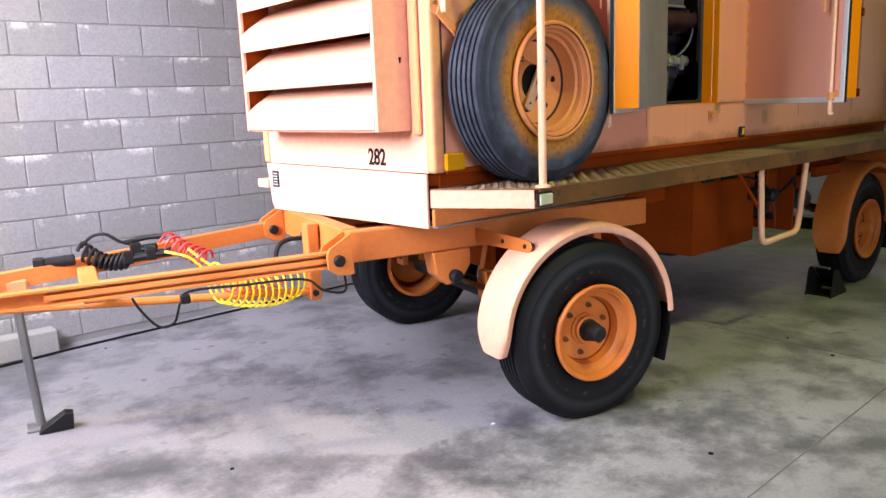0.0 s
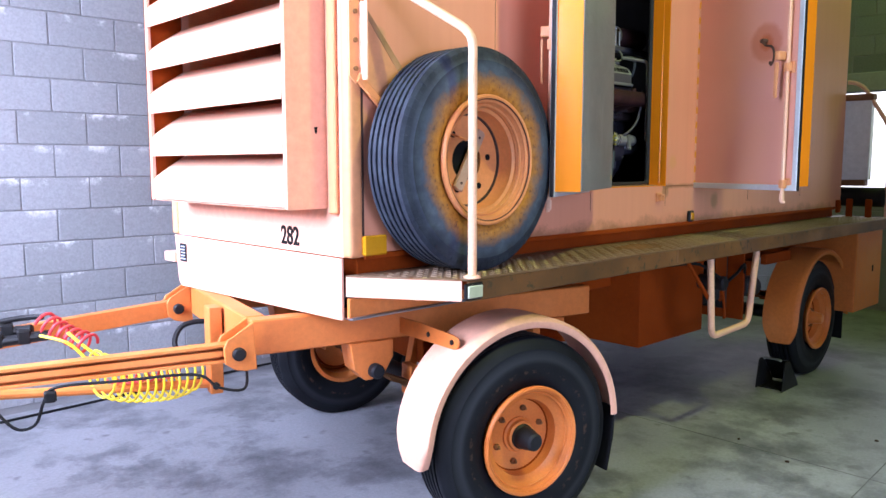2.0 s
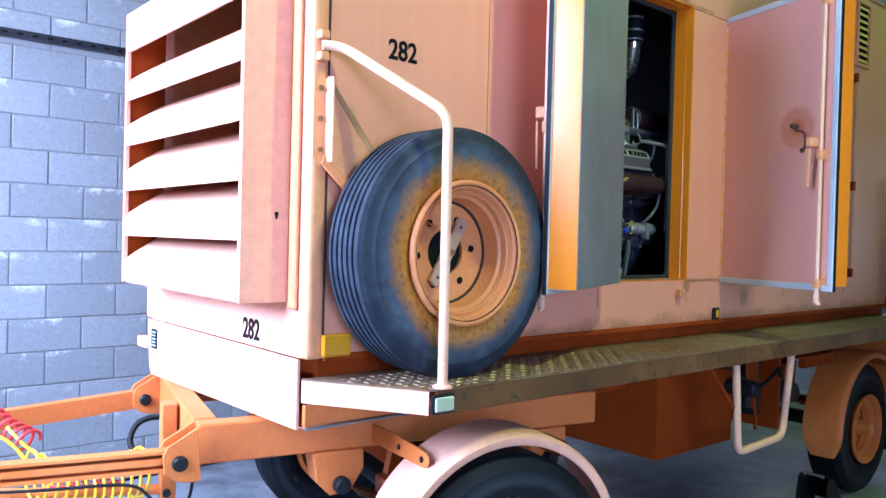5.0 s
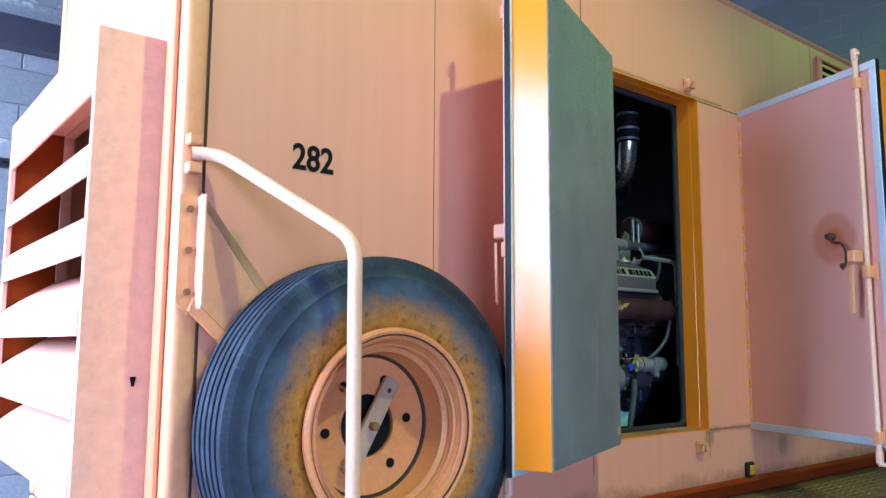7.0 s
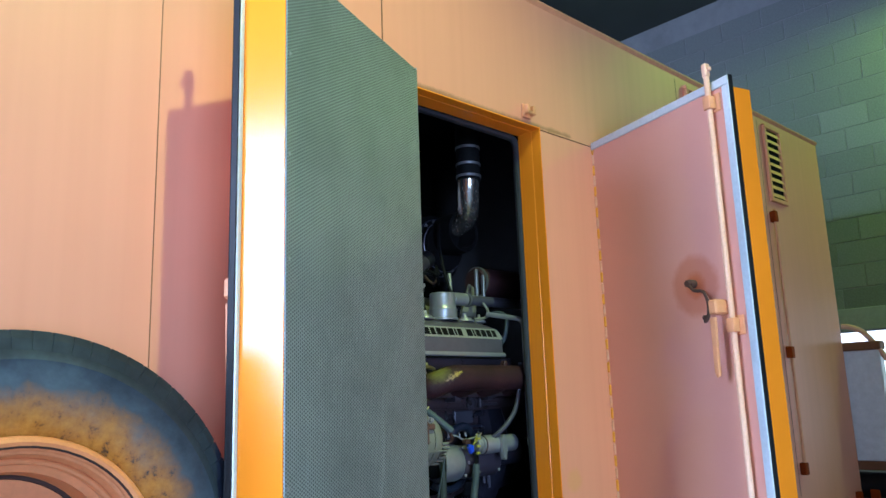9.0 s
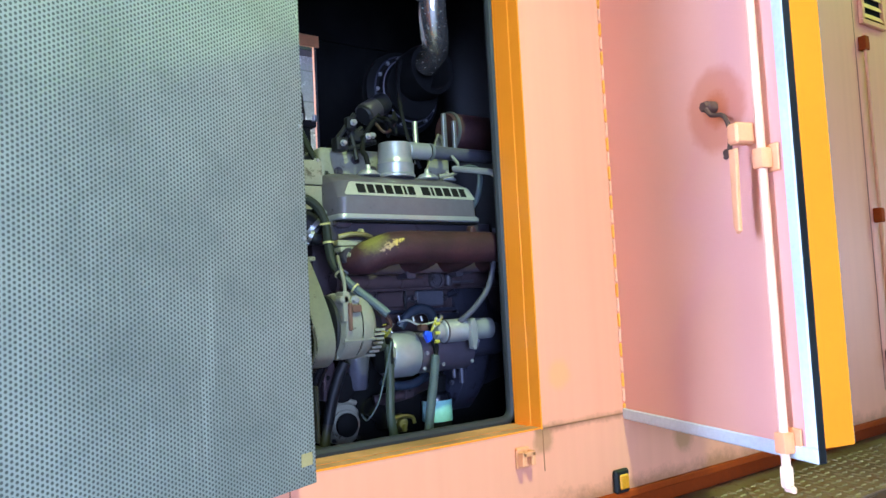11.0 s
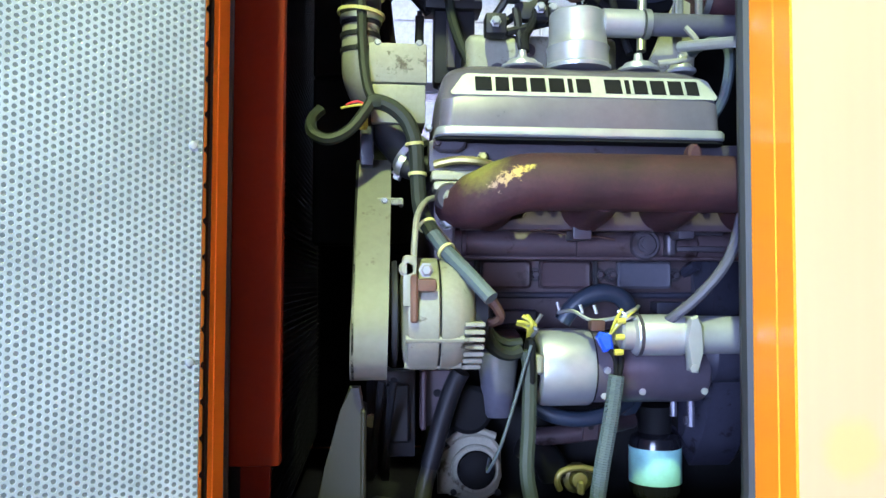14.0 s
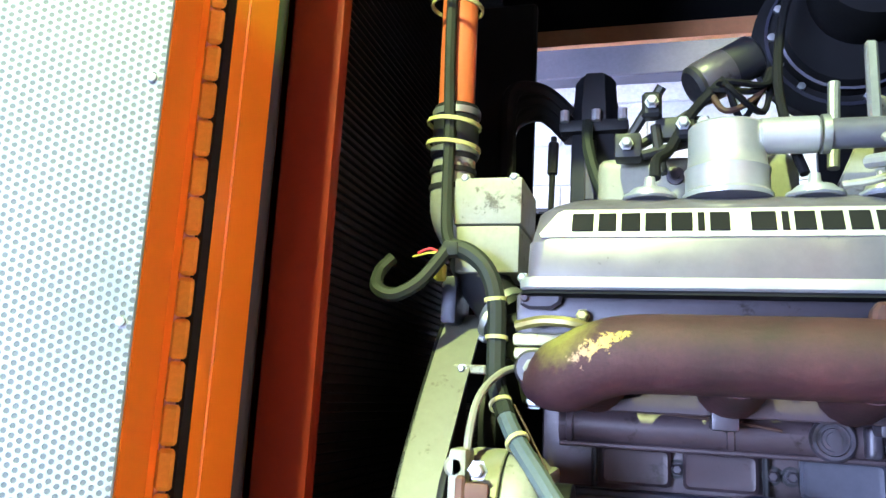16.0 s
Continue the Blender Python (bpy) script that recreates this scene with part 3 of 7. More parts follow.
def round_bend(pts, r, steps=5):
    """A polyline with its inner corners rounded."""
    P = [Vector(p) for p in pts]
    out = [P[0]]
    for a, b, c in zip(P, P[1:], P[2:]):
        u, v = (a - b).normalized(), (c - b).normalized()
        p, q = b + u * r, b + v * r
        for k in range(steps + 1):
            t = k / steps
            out.append((1 - t) ** 2 * p + 2 * t * (1 - t) * b + t * t * q)
    return out + [P[-1]]


def part(name, bm, material, parent=None, label="", smooth=True, angle=35, at=None):
    me = bpy.data.meshes.new(name)
    bmesh.ops.recalc_face_normals(bm, faces=bm.faces)
    if smooth:
        for f in bm.faces:
            f.smooth = True
    bm.to_mesh(me)
    bm.free()
    if smooth:
        me.set_sharp_from_angle(angle=radians(angle))
    me.materials.append(M[material] if isinstance(material, str) else material)
    ob = new(name, me)
    if at is not None:
        ob.matrix_world = at
    if parent is not None:
        ob.parent = parent
    if label:
        tagged(ob, label)
    return ob


def thing(name, label, category, at=None, group="", kind=""):
    ob = new(name)
    ob.empty_display_size = 0.1
    if at is not None:
        ob.matrix_world = at
    return tagged(ob, label, category, group, kind)


def B():
    return bmesh.new()


# ---- the building ----
WY, RX, CZ = 2.85, 7.3, 5.7
BLOCK_X0 = 0.1
structure = dict(kind="structure")
floor = part("floor", box(B(), -2.75, RX + 0.2, -6.2, WY + 0.2, -0.2, 0.0), "floor", smooth=False)
tagged(floor, "grey concrete floor with dark oil stains", "floor", **structure)
ground = part("ground", box(B(), -400, 400, -400, 400, -0.4, -0.21), "asphalt", smooth=False)
tagged(ground, "pale concrete yard outside the shed", "ground", **structure)
wall_left = part("wall_left", box(B(), -2.75, RX, WY + 0.006, WY + 0.2, 0, CZ), "mortar", smooth=False)
tagged(wall_left, "grey concrete block wall with pale lime runs", "wall", **structure)
b = B()
WIN_Y0, WIN_Y1, WIN_Z0, WIN_Z1 = -2.2, 2.3, 1.28, 2.28
box(b, RX + 0.006, RX + 0.2, -6.2, WIN_Y0, 0, CZ)
box(b, RX + 0.006, RX + 0.2, WIN_Y1, WY, 0, CZ)
box(b, RX + 0.006, RX + 0.2, WIN_Y0, WIN_Y1, 0, WIN_Z0)
box(b, RX + 0.006, RX + 0.2, WIN_Y0, WIN_Y1, WIN_Z1, CZ)
wall_rear = part("wall_rear", b, "mortar", smooth=False)
tagged(wall_rear, "concrete block rear wall with a long window", "wall", **structure)
b = B()
box(b, -2.75, -2.4, -6.2, -6.0, 0, CZ)
box(b, 1.6, RX + 0.2, -6.2, -6.0, 0, CZ)
box(b, -2.4, 1.6, -6.2, -6.0, 2.9, CZ)
wall_right = part("wall_right", b, "plaster", smooth=False)
tagged(wall_right, "plain pale unseen wall with an assumed side gateway", "wall", **structure)
side_light_blocker = part("wall_partition", box(B(), 2.15, 2.35, -6.0, -3.0, 0, CZ), "plaster", smooth=False)
tagged(side_light_blocker, "unseen plain wall blocking side light from the rear wall", "wall", **structure)
b = B()
box(b, -2.95, -2.75, -6.2, -1.5, 0, CZ)
box(b, -2.95, -2.75, -1.5, WY + 0.2, 3.75, CZ)
wall_front = part("wall_front", b, "plaster", smooth=False)
tagged(wall_front, "plain pale wall above the open front gateway", "wall", **structure)
b = B()
box(b, -2.95, RX + 0.2, -6.2, WY + 0.2, CZ, CZ + 0.15)
ceiling = part("ceiling", b, "ceiling", smooth=False)
tagged(ceiling, "plain dark ceiling", "ceiling", **structure)

# ---- the trailer ----
FX, BX, BW = 0.235, 5.12, 1.49          # front face, rear face, width of the housing
Z0, Z1 = 1.172, 3.283                   # underside and top of the housing
trailer = thing("generator_trailer", "faded orange two-axle generator trailer with open engine doors", "trailer")
OX0, OX1, OZ0, OZ1 = 1.691, 2.418, 1.40, 2.785   # engine opening in the near side
FO0, FO1, FO0Z, FO1Z = 1.712, 2.56, 1.40, 2.88   # opening in the far side

# housing shell
b = B()
T = 0.035
box(b, FX + 0.03, OX0, 0.0, T, Z0 + 0.004, Z1)
box(b, OX1, BX, 0.0, T, Z0 + 0.004, Z1)
box(b, OX0, OX1, 0.0, T, Z0 + 0.004, OZ0)
box(b, OX0, OX1, 0.0, T, OZ1, Z1)
part("side_wall", b, "side_paint", trailer, "faded tan-orange side panel", smooth=False)
b = B()
box(b, FX + 0.03, FO0, BW - T, BW, Z0 + 0.004, Z1)
box(b, FO1, BX, BW - T, BW, Z0 + 0.004, Z1)
box(b, FO0, FO1, BW - T, BW, Z0 + 0.004, FO0Z)
box(b, FO0, FO1, BW - T, BW, FO1Z, Z1)
part("far_side_wall", b, "paint", trailer, smooth=False)
b = B()
prism(b, [(0.055, Z0), (BW - 0.055, Z0), (BW - 0.055, 1.364), (0.158, 1.364), (0.158, 2.518), (BW - 0.055, 2.518), (BW - 0.055, Z1 - 0.002), (0.055, Z1 - 0.002)], lambda u, v, w: (FX + w, u, v), T)
part("front_wall", b, "paint_front", trailer, "sun-bleached pale orange front panel", smooth=False)
part("front_side_panel", box(B(), FX, FX + T, 1.327, BW - 0.055, 1.3645, 2.5175), "paint_front", trailer, smooth=False)
part("rear_wall", box(B(), BX - T, BX - 0.002, T, BW - T, Z0, Z1 - 0.002), "paint", trailer, smooth=False)
part("roof", box(B(), FX - 0.01, BX + 0.01, -0.012, BW + 0.012, Z1, Z1 + 0.03, 0.012), "paint", trailer)
part("housing_floor", box(B(), FX + T, BX - T, T, BW - T, Z0 + 0.002, Z0 + 0.05), "chassis", trailer, smooth=False)
for y0, y1 in ((-0.004, 0.055), (BW - 0.055, BW + 0.004)):
    part("corner_post", box(B(), FX - 0.012, FX + 0.05, y0, y1, Z0, Z1 - 0.004, 0.018, 3), "paint", trailer, "rounded corner post")
# seams on the near side
for x in (1.0, 1.71, 2.42, 3.45, 4.3):
    part("panel_seam", box(B(), x - 0.0012, x + 0.0012, -0.0012, 0.004, 1.29 if x in (1.71, 2.42) else Z0 + 0.12, (1.38 if x == 1.71 else 1.398) if x in (1.71, 2.42) else Z1 - 0.02), "joint_dark", trailer, smooth=False)
part("panel_seam", box(B(), 1.68, 1.684, -0.0016, 0.004, OZ1 + 0.08, Z1 - 0.02), "joint_dark", trailer, smooth=False)
part("panel_seam", box(B(), OX1, 2.75, -0.0016, 0.004, 1.397, 1.401), "joint_dark", trailer, smooth=False)
part("panel_seam", box(B(), OX1, 2.75, -0.0016, 0.004, 2.776, 2.780), "joint_dark", trailer, smooth=False)
part("panel_seam", box(B(), FX + 0.045, FX + 0.051, -0.006, 0.004, Z0 + 0.02, Z1 - 0.02), "rust_dark", trailer, smooth=False)
# frame side seen below the deck
part("frame_side", box(B(), FX + 0.006, 1.55, 0.03, 0.049, 0.945, 1.018, 0.003), "drawbar_paint", trailer, "orange frame side below the deck")
part("frame_lip", box(B(), FX + 0.006, 1.55, 0.015, 0.12, 0.936, 0.944, 0.002), "steel", trailer, "grey folded lip")
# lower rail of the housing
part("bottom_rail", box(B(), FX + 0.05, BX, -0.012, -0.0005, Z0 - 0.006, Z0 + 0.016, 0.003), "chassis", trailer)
part("subframe", box(B(), FX + 0.06, BX - 0.02, 0.05, BW - 0.05, 1.02, Z0 - 0.002), "chassis", trailer, "orange subframe, darkened for the shade under the deck", smooth=False)

# engine opening: jambs, seal
b = B()
J = 0.104
box(b, OX1 - 0.004, OX1 + 0.028, 0.036, J, OZ0 - 0.03, OZ1 + 0.03, 0.003)
box(b, OX0 - 0.028, OX0 + 0.004, 0.036, J, OZ0 - 0.03, OZ1 + 0.03, 0.003)
box(b, OX0 + 0.004, OX1 - 0.004, 0.036, J, OZ1 - 0.004, OZ1 + 0.03, 0.003)
box(b, OX0 + 0.004, OX1 - 0.004, 0.036, J, OZ0 - 0.03, OZ0 + 0.004, 0.003)
box(b, OX0 - 0.001, OX0 + 0.003, 0.012, 0.036, OZ0 - 0.003, OZ1 + 0.003)
box(b, OX1 - 0.003, OX1 + 0.001, -0.002, 0.036, OZ0 - 0.003, OZ1 + 0.003)
box(b, OX0 + 0.003, OX1 - 0.003, -0.002, 0.036, OZ1 - 0.003, OZ1 + 0.001)
box(b, OX0 + 0.003, OX1 - 0.003, -0.002, 0.036, OZ0 - 0.001, OZ0 + 0.003)
part("door_frame", b, "orange", trailer, "bright orange door frame of the engine bay")
part("sill_dirt", box(B(), OX0 + 0.01, OX1 - 0.01, 0.0, 0.033, OZ0 + 0.0032, OZ0 + 0.0042), "mildew", trailer, "brown dirt lying on the sill", smooth=False)
part("sill_dirt", box(B(), OX0 + 0.012, OX1 - 0.02, 0.0365, 0.098, OZ0 + 0.0044, OZ0 + 0.0054), "mildew", trailer, smooth=False)
b = B()
S = round_bend([(OX0 - 0.006, 0.117, OZ1 - 0.010), (OX1 - 0.001, 0.117, OZ1 - 0.010), (OX1 - 0.001, 0.117, OZ0 + 0.010), (OX0 - 0.006, 0.117, OZ0 + 0.010)], 0.04)
S = [Vector((OX0 - 0.006, 0.117, OZ0 + 0.05))] + [Vector((OX0 - 0.006, 0.117, OZ1 - 0.010))] + S[1:]
sweep(b, S, 0.0138, 10, smooth=False)
part("rubber_seal", b, "seal_rubber", trailer, "dark blue-black rubber door seal")

# door catches
def catch(x, z, up):
    b = B()
    box(b, x - 0.022, x + 0.022, -0.012, -0.001, z - 0.026, z + 0.026, 0.003)
    box(b, x - 0.022, x - 0.008, -0.034, -0.012, z - 0.018, z + 0.018, 0.003)
    box(b, x + 0.008, x + 0.022, -0.034, -0.012, z - 0.018, z + 0.018, 0.003)
    box(b, x - 0.022, x + 0.022, -0.034, -0.026, z - 0.018 if up else z + 0.006, z - 0.006 if up else z + 0.018, 0.002)
    part("bolt_catch", b, "paint", trailer, "small welded bolt catch")


catch(2.341, 1.338, False)
catch(2.341, 2.829, True)

# ---- doors ----
DH = 1.40


def engine_door(hx, angle, dw, name_label, pale_knuckle):
    at = pose(hx, -0.004, 1.388, 0, 0, angle)
    b = B()
    box(b, 0.004, dw, -0.006, 0.0, 0.0, DH, 0.002)
    door = part("door", b, "door_skin", trailer, name_label, smooth=False)
    door.matrix_world = at
    # box section behind the skin
    b = B()
    x0, x1, z0, z1, d = 0.016, 0.675, 0.018, DH - 0.018, 0.115
    box(b, x0, x0 + 0.004, 0.0005, d, z0, z1)
    box(b, x1 - 0.004, x1, 0.0005, d, z0, z1)
    box(b, x0 + 0.004, x1 - 0.004, 0.0005, d, z0, z0 + 0.004)
    box(b, x0 + 0.004, x1 - 0.004, 0.0005, d, z1 - 0.004, z1)
    part("door_box", b, "orange", door, "bright orange door edge", smooth=False)
    part("inner_flange", box(B(), 0.009, x0, 0.0004, 0.004, z0, z1), "orange", door, smooth=False)
    part("lining", box(B(), x0 + 0.001, x1 - 0.001, d, d + 0.004, z0 + 0.001, z1 - 0.001, 0.0015), "perforated", door, "perforated metal sound lining")
    for z in [z0 + 0.03 + 0.222 * k for k in range(7)]:
        for xr in (x0 + 0.012, x1 - 0.012):
            part("rivet", lathe(B(), [(0.0045, 0.0), (0.004, 0.002), (0.0, 0.003)], Matrix.Translation((xr, d + 0.004, z)) @ Matrix.Rotation(radians(-90), 4, "X"), 8), "alu", door)
    # edging strip
    b = B()
    e = 0.026
    for (u0, u1, w0, w1) in ((0.0, dw + 0.004, -0.004, e), (0.0, dw + 0.004, DH - e, DH + 0.004), (dw - e, dw + 0.004, e, DH - e)):
        box(b, u0, u1, -0.013, -0.0062, w0, w1, 0.003)
        box(b, u0, u1, 0.0004, 0.009, w0, w1, 0.003)
    part("edging", b, "trim", door, "grey-white edging strip")
    b = B()
    box(b, dw + 0.0042, dw + 0.006, -0.010, 0.007, -0.004, DH + 0.004, 0.002)
    part("edge_rubber", b, "black", door, "dark rubber edge")
    # espagnolette rod on the outside
    rx = 0.634
    b = B()
    cyl(b, (rx, -0.028, -0.045), (rx, -0.028, DH + 0.045), 0.0095, 12)
    part("bolt_rod", b, "rail", door)
    for z in (0.03, 0.62, DH - 0.07):
        b = B()
        box(b, rx - 0.03, rx + 0.03, -0.012, -0.0065, z - 0.03, z + 0.03, 0.003)
        box(b, rx - 0.015, rx + 0.015, -0.042, -0.012, z - 0.022, z + 0.022, 0.006, 2)
        part("rod_guide", b, "paint", door)
    for z, s in ((-0.05, -1), (DH + 0.03, 1)):
        b = B()
        box(b, rx - 0.0105, rx + 0.0105, -0.039, -0.017, z - 0.012, z + 0.034, 0.004)
        box(b, rx - 0.006, rx + 0.022, -0.034, -0.023, z + 0.012 * s - 0.007, z + 0.012 * s + 0.007, 0.003)
        part("bolt_end", b, "rail", door)
    # lever handle and latch
    b = B()
    box(b, rx - 0.045, rx - 0.012, -0.078, -0.022, 0.655, 0.70, 0.005)
    prism(b, [(rx - 0.042, 0.645), (rx - 0.020, 0.645), (rx - 0.026, 0.47), (rx - 0.036, 0.465), (rx - 0.044, 0.48)], lambda u, v, w: (u, -0.078 + w, v), 0.010, 0.002)
    part("lever", b, "paint", door, "flat drop lever handle")
    b = B()
    cyl(b, (0.475, -0.006, 0.77), (0.475, -0.034, 0.77), 0.014, 14, chamfer=0.003)
    cyl(b, (0.475, -0.034, 0.77), (0.475, -0.042, 0.77), 0.012, 6)
    part("latch_boss", b, "rust_brown_dull", door)
    b = B()
    sweep(b, [(0.475, -0.036, 0.77), (0.50, -0.04, 0.745), (0.535, -0.036, 0.735), (0.55, -0.034, 0.70), (0.545, -0.034, 0.655), (0.53, -0.034, 0.64)], 0.0055, 8)
    part("latch_hook", b, "rust_brown_dull", door, "bent rusty latch hook")
    b = B()
    cyl(b, (0.515, -0.006, 0.655), (0.515, -0.022, 0.655), 0.009, 10, chamfer=0.002)
    part("latch_stud", b, "rust_brown_dull", door)
    # piano hinge: knuckles
    n = 33
    step = DH / n
    kn = B()
    box(kn, -0.009, 0.010, -0.003, 0.012, 0.0, step * 0.94, 0.004)
    me = None
    for k in range(n):
        if me is None:
            ob = part("hinge_knuckle", kn, "hinge_orange", door)
            me = ob.data
            pale = me.copy()
            pale.materials[0] = M[pale_knuckle]
        else:
            ob = new("hinge_knuckle", pale if k % 2 else me)
            ob.parent = door
        ob.location = (0.0, -0.006, k * step)
    return door


engine_door(1.682, -156.6, 0.683, "open orange engine bay door with perforated lining", "hinge_orange")
tag_door = bpy.data.objects["door"]
part("paper_tag", box(B(), 0.029, 0.060, 0.1192, 0.1204, 0.056, 0.080), "yellow_paper", tag_door, "small yellowed paper tag", smooth=False)
engine_door(2.742, -106.9, 0.700, "open faded pink-orange door with bolt rod and rust ring", "rail")
# black strips on the left jamb: hinge leaf, and panel edge as shadow gap
b = B()
box(b, 1.684, 1.6895, -0.003, -0.0005, 1.40, 2.78)
box(b, OX0 - 0.001, OX0 + 0.0028, -0.0035, 0.0115, 1.40, 2.78)
part("hinge_leaf", b, "black", trailer, "dark hinge leaf and panel edge blackened as a shadow gap", smooth=False)

# ---- louvre box on the front ----
LX, LY0, LY1, LZ0, LZ1 = 0.056, 0.15, 1.335, 1.352, 2.53
b = B()
box(b, LX, FX - 0.001, LY0, LY0 + 0.006, LZ0, LZ1, 0.002)
part("louvre_cheek", b, "paint_front", trailer, "faded orange louvre box side", smooth=False)
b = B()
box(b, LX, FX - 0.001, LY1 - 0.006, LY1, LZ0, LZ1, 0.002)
part("louvre_cheek", b, "chassis", trailer, "louvre box side, orange darkened for shade in the gaps", smooth=False)
b = B()
box(b, LX, LX + 0.02, LY0 + 0.006, LY0 + 0.022, LZ0, LZ1, 0.003)
box(b, LX, LX + 0.02, LY1 - 0.022, LY1 - 0.006, LZ0, LZ1, 0.003)
box(b, LX, LX + 0.012, LY0 + 0.022, LY1 - 0.022, 2.36, LZ1, 0.003)
box(b, LX + 0.012, FX - 0.002, LY0 + 0.006, LY1 - 0.006, LZ1 - 0.008, LZ1 + 0.001, 0.002)
box(b, LX + 0.012, FX - 0.002, LY0 + 0.006, LY1 - 0.006, LZ0 - 0.001, LZ0 + 0.008, 0.002)
part("louvre_frame", b, "paint_front", trailer, "bleached louvre frame")
part("air_baffle", box(B(), 0.86, 0.865, T + 0.002, BW - T - 0.002, Z0 + 0.052, Z1 - 0.002), "ink_and_shade", trailer, "added black sheet that darkens the louvre gaps", smooth=False)
part("keyhole", prism(B(), [(-0.008, 0.012), (0.008, 0.012), (0.003, -0.012), (-0.003, -0.012)], lambda p, q, w: (0.185 + p, 0.1495 - w, 1.644 + q), 0.0012), "ink_and_shade", trailer, smooth=False)
for k in range(5):
    z = 1.362 + k * 0.196
    b = B()
    prof = [(LX + 0.003, z), (LX + 0.003, z + 0.062), (LX + 0.010, z + 0.080), (LX + 0.026, z + 0.098), (LX + 0.060, z + 0.124), (LX + 0.176, z + 0.200),
            (LX + 0.173, z + 0.205), (LX + 0.057, z + 0.129), (LX + 0.022, z + 0.103), (LX + 0.005, z + 0.083), (LX - 0.002, z + 0.063), (LX - 0.002, z)]
    prism(b, prof, lambda u, v, w: (u, LY0 + 0.022 + w, v), LY1 - LY0 - 0.044)
    slat = part("slat", b, "paint_front", trailer, "bleached louvre slat", angle=60)
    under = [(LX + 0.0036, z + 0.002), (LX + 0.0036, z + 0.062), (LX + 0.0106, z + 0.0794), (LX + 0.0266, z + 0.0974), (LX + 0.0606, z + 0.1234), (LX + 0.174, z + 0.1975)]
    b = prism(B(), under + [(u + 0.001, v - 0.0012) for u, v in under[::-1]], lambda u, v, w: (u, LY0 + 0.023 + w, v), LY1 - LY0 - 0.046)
    part("slat_underside", b, "chassis", slat, "thin underside sheet, orange darkened for shade in the gaps", angle=60)
# corner angle strip between louvre box and post
part("front_strip", box(B(), FX - 0.02, FX - 0.0005, 0.075, 0.12, LZ0 - 0.02, Z1 - 0.02, 0.006), "paint", trailer)

# front skirt below the housing
b = B()
prism(b, [(0.052, 0.935), (1.40, 0.915), (1.43, 0.945), (1.46, 1.168), (0.052, 1.168)], lambda u, v, w: (FX - 0.014 + w, u, v), 0.012, 0.002)
part("skirt", b, "paint_front", trailer, "bleached pale front skirt panel", smooth=False)
b = B()
prism(b, [(0.0, 0.0), (0.03, -0.012), (0.10, -0.012), (0.10, 0.0)], lambda u, v, w: (FX - 0.004 + u, 0.03 + w, 0.945 + v), 1.36)
part("skirt_return", b, "paint_front", trailer, smooth=False)
b = B()
box(b, FX - 0.019, FX - 0.014, 1.33, 1.40, 1.04, 1.13, 0.002)
part("data_plate", b, "black", trailer, "small black plate with unreadable pale lines")
for k in range(5):
    part("plate_line", box(B(), FX - 0.0205, FX - 0.019, 1.34 + 0.004 * (k % 2), 1.39 - 0.005 * (k % 3), 1.052 + k * 0.015, 1.058 + k * 0.015), "trim", trailer, smooth=False)
b = B()
box(b, FX - 0.03, FX + 0.05, 1.44, 1.56, 1.03, 1.08, 0.01, 2)
part("side_stub", b, "paint_front", trailer)


def text_mesh(body, size, depth=0.0015, squeeze=0.62):
    cu = bpy.data.curves.new("writing", "FONT")
    cu.body, cu.size, cu.extrude, cu.align_x = body, size, depth, "LEFT"
    cu.offset = 0.022 * size
    ob = bpy.data.objects.new("writing", cu)
    scene.collection.objects.link(ob)
    dg = bpy.context.evaluated_depsgraph_get()
    me = bpy.data.meshes.new_from_object(ob.evaluated_get(dg))
    bpy.data.objects.remove(ob)
    for v in me.vertices:
        v.co.x *= squeeze
    return me


def lettering(name, body, size, material, at, parent, label="", squeeze=0.62):
    me = text_mesh(body, size, squeeze=squeeze)
    me.materials.clear()
    me.materials.append(M[material])
    ob = new(name, me)
    ob.matrix_world = at
    ob.parent = parent
    return tagged(ob, label) if label else ob


lettering("number_282", "282", 0.098, "ink_and_shade", pose(0.522, -0.0012, 2.205, 90, 0, 0), trailer, "black stencilled number 282", 0.86)
lettering("number_282", "282", 0.105, "ink_and_shade", pose(FX - 0.0012, 0.485, 1.196, 90, 0, -90), trailer, "black stencilled number 282", 0.86)

# ---- walkway deck ----
DY, DZ = -0.34, 1.106
b = B()
out = [(FX, 0.045), (0.475, DY + 0.012), (0.495, DY), (5.22, DY), (5.22, 0.045)]
prism(b, out, lambda u, v, w: (u, v, DZ - 0.006 + w), 0.006)
deck = part("deck_plate", b, "galv_plate", trailer, "worn chequer-plate walkway", smooth=False)
b = B()
prism(b, [(FX, 0.045), (0.475, DY + 0.012), (0.48, DY + 0.022), (FX + 0.012, 0.045)], lambda u, v, w: (u, v, 1.025 + w), 0.0745)
part("deck_front_edge", b, "paint_front", trailer, "bleached deck edge", smooth=False)
for x0, x1 in ((0.495, 1.969), (1.973, 5.22)):
    part("deck_edge", box(B(), x0, x1, DY, DY + 0.012, 1.022, 1.0995, 0.004), "deck_edge", trailer, "dirty scuffed deck edge")
part("deck_beam", box(B(), 0.45, 5.20, -0.02, 0.04, 1.0, 1.098), "chassis", trailer, smooth=False)
for k in range(9):
    x = 0.62 + k * 0.53
    part("deck_bracket", prism(B(), [(DY + 0.02, 1.095), (0.0, 1.095), (0.0, 0.98), (-0.1, 1.02), (DY + 0.02, 1.06)], lambda u, v, w, x=x: (x + w, u, v), 0.006), "chassis", trailer, smooth=False)
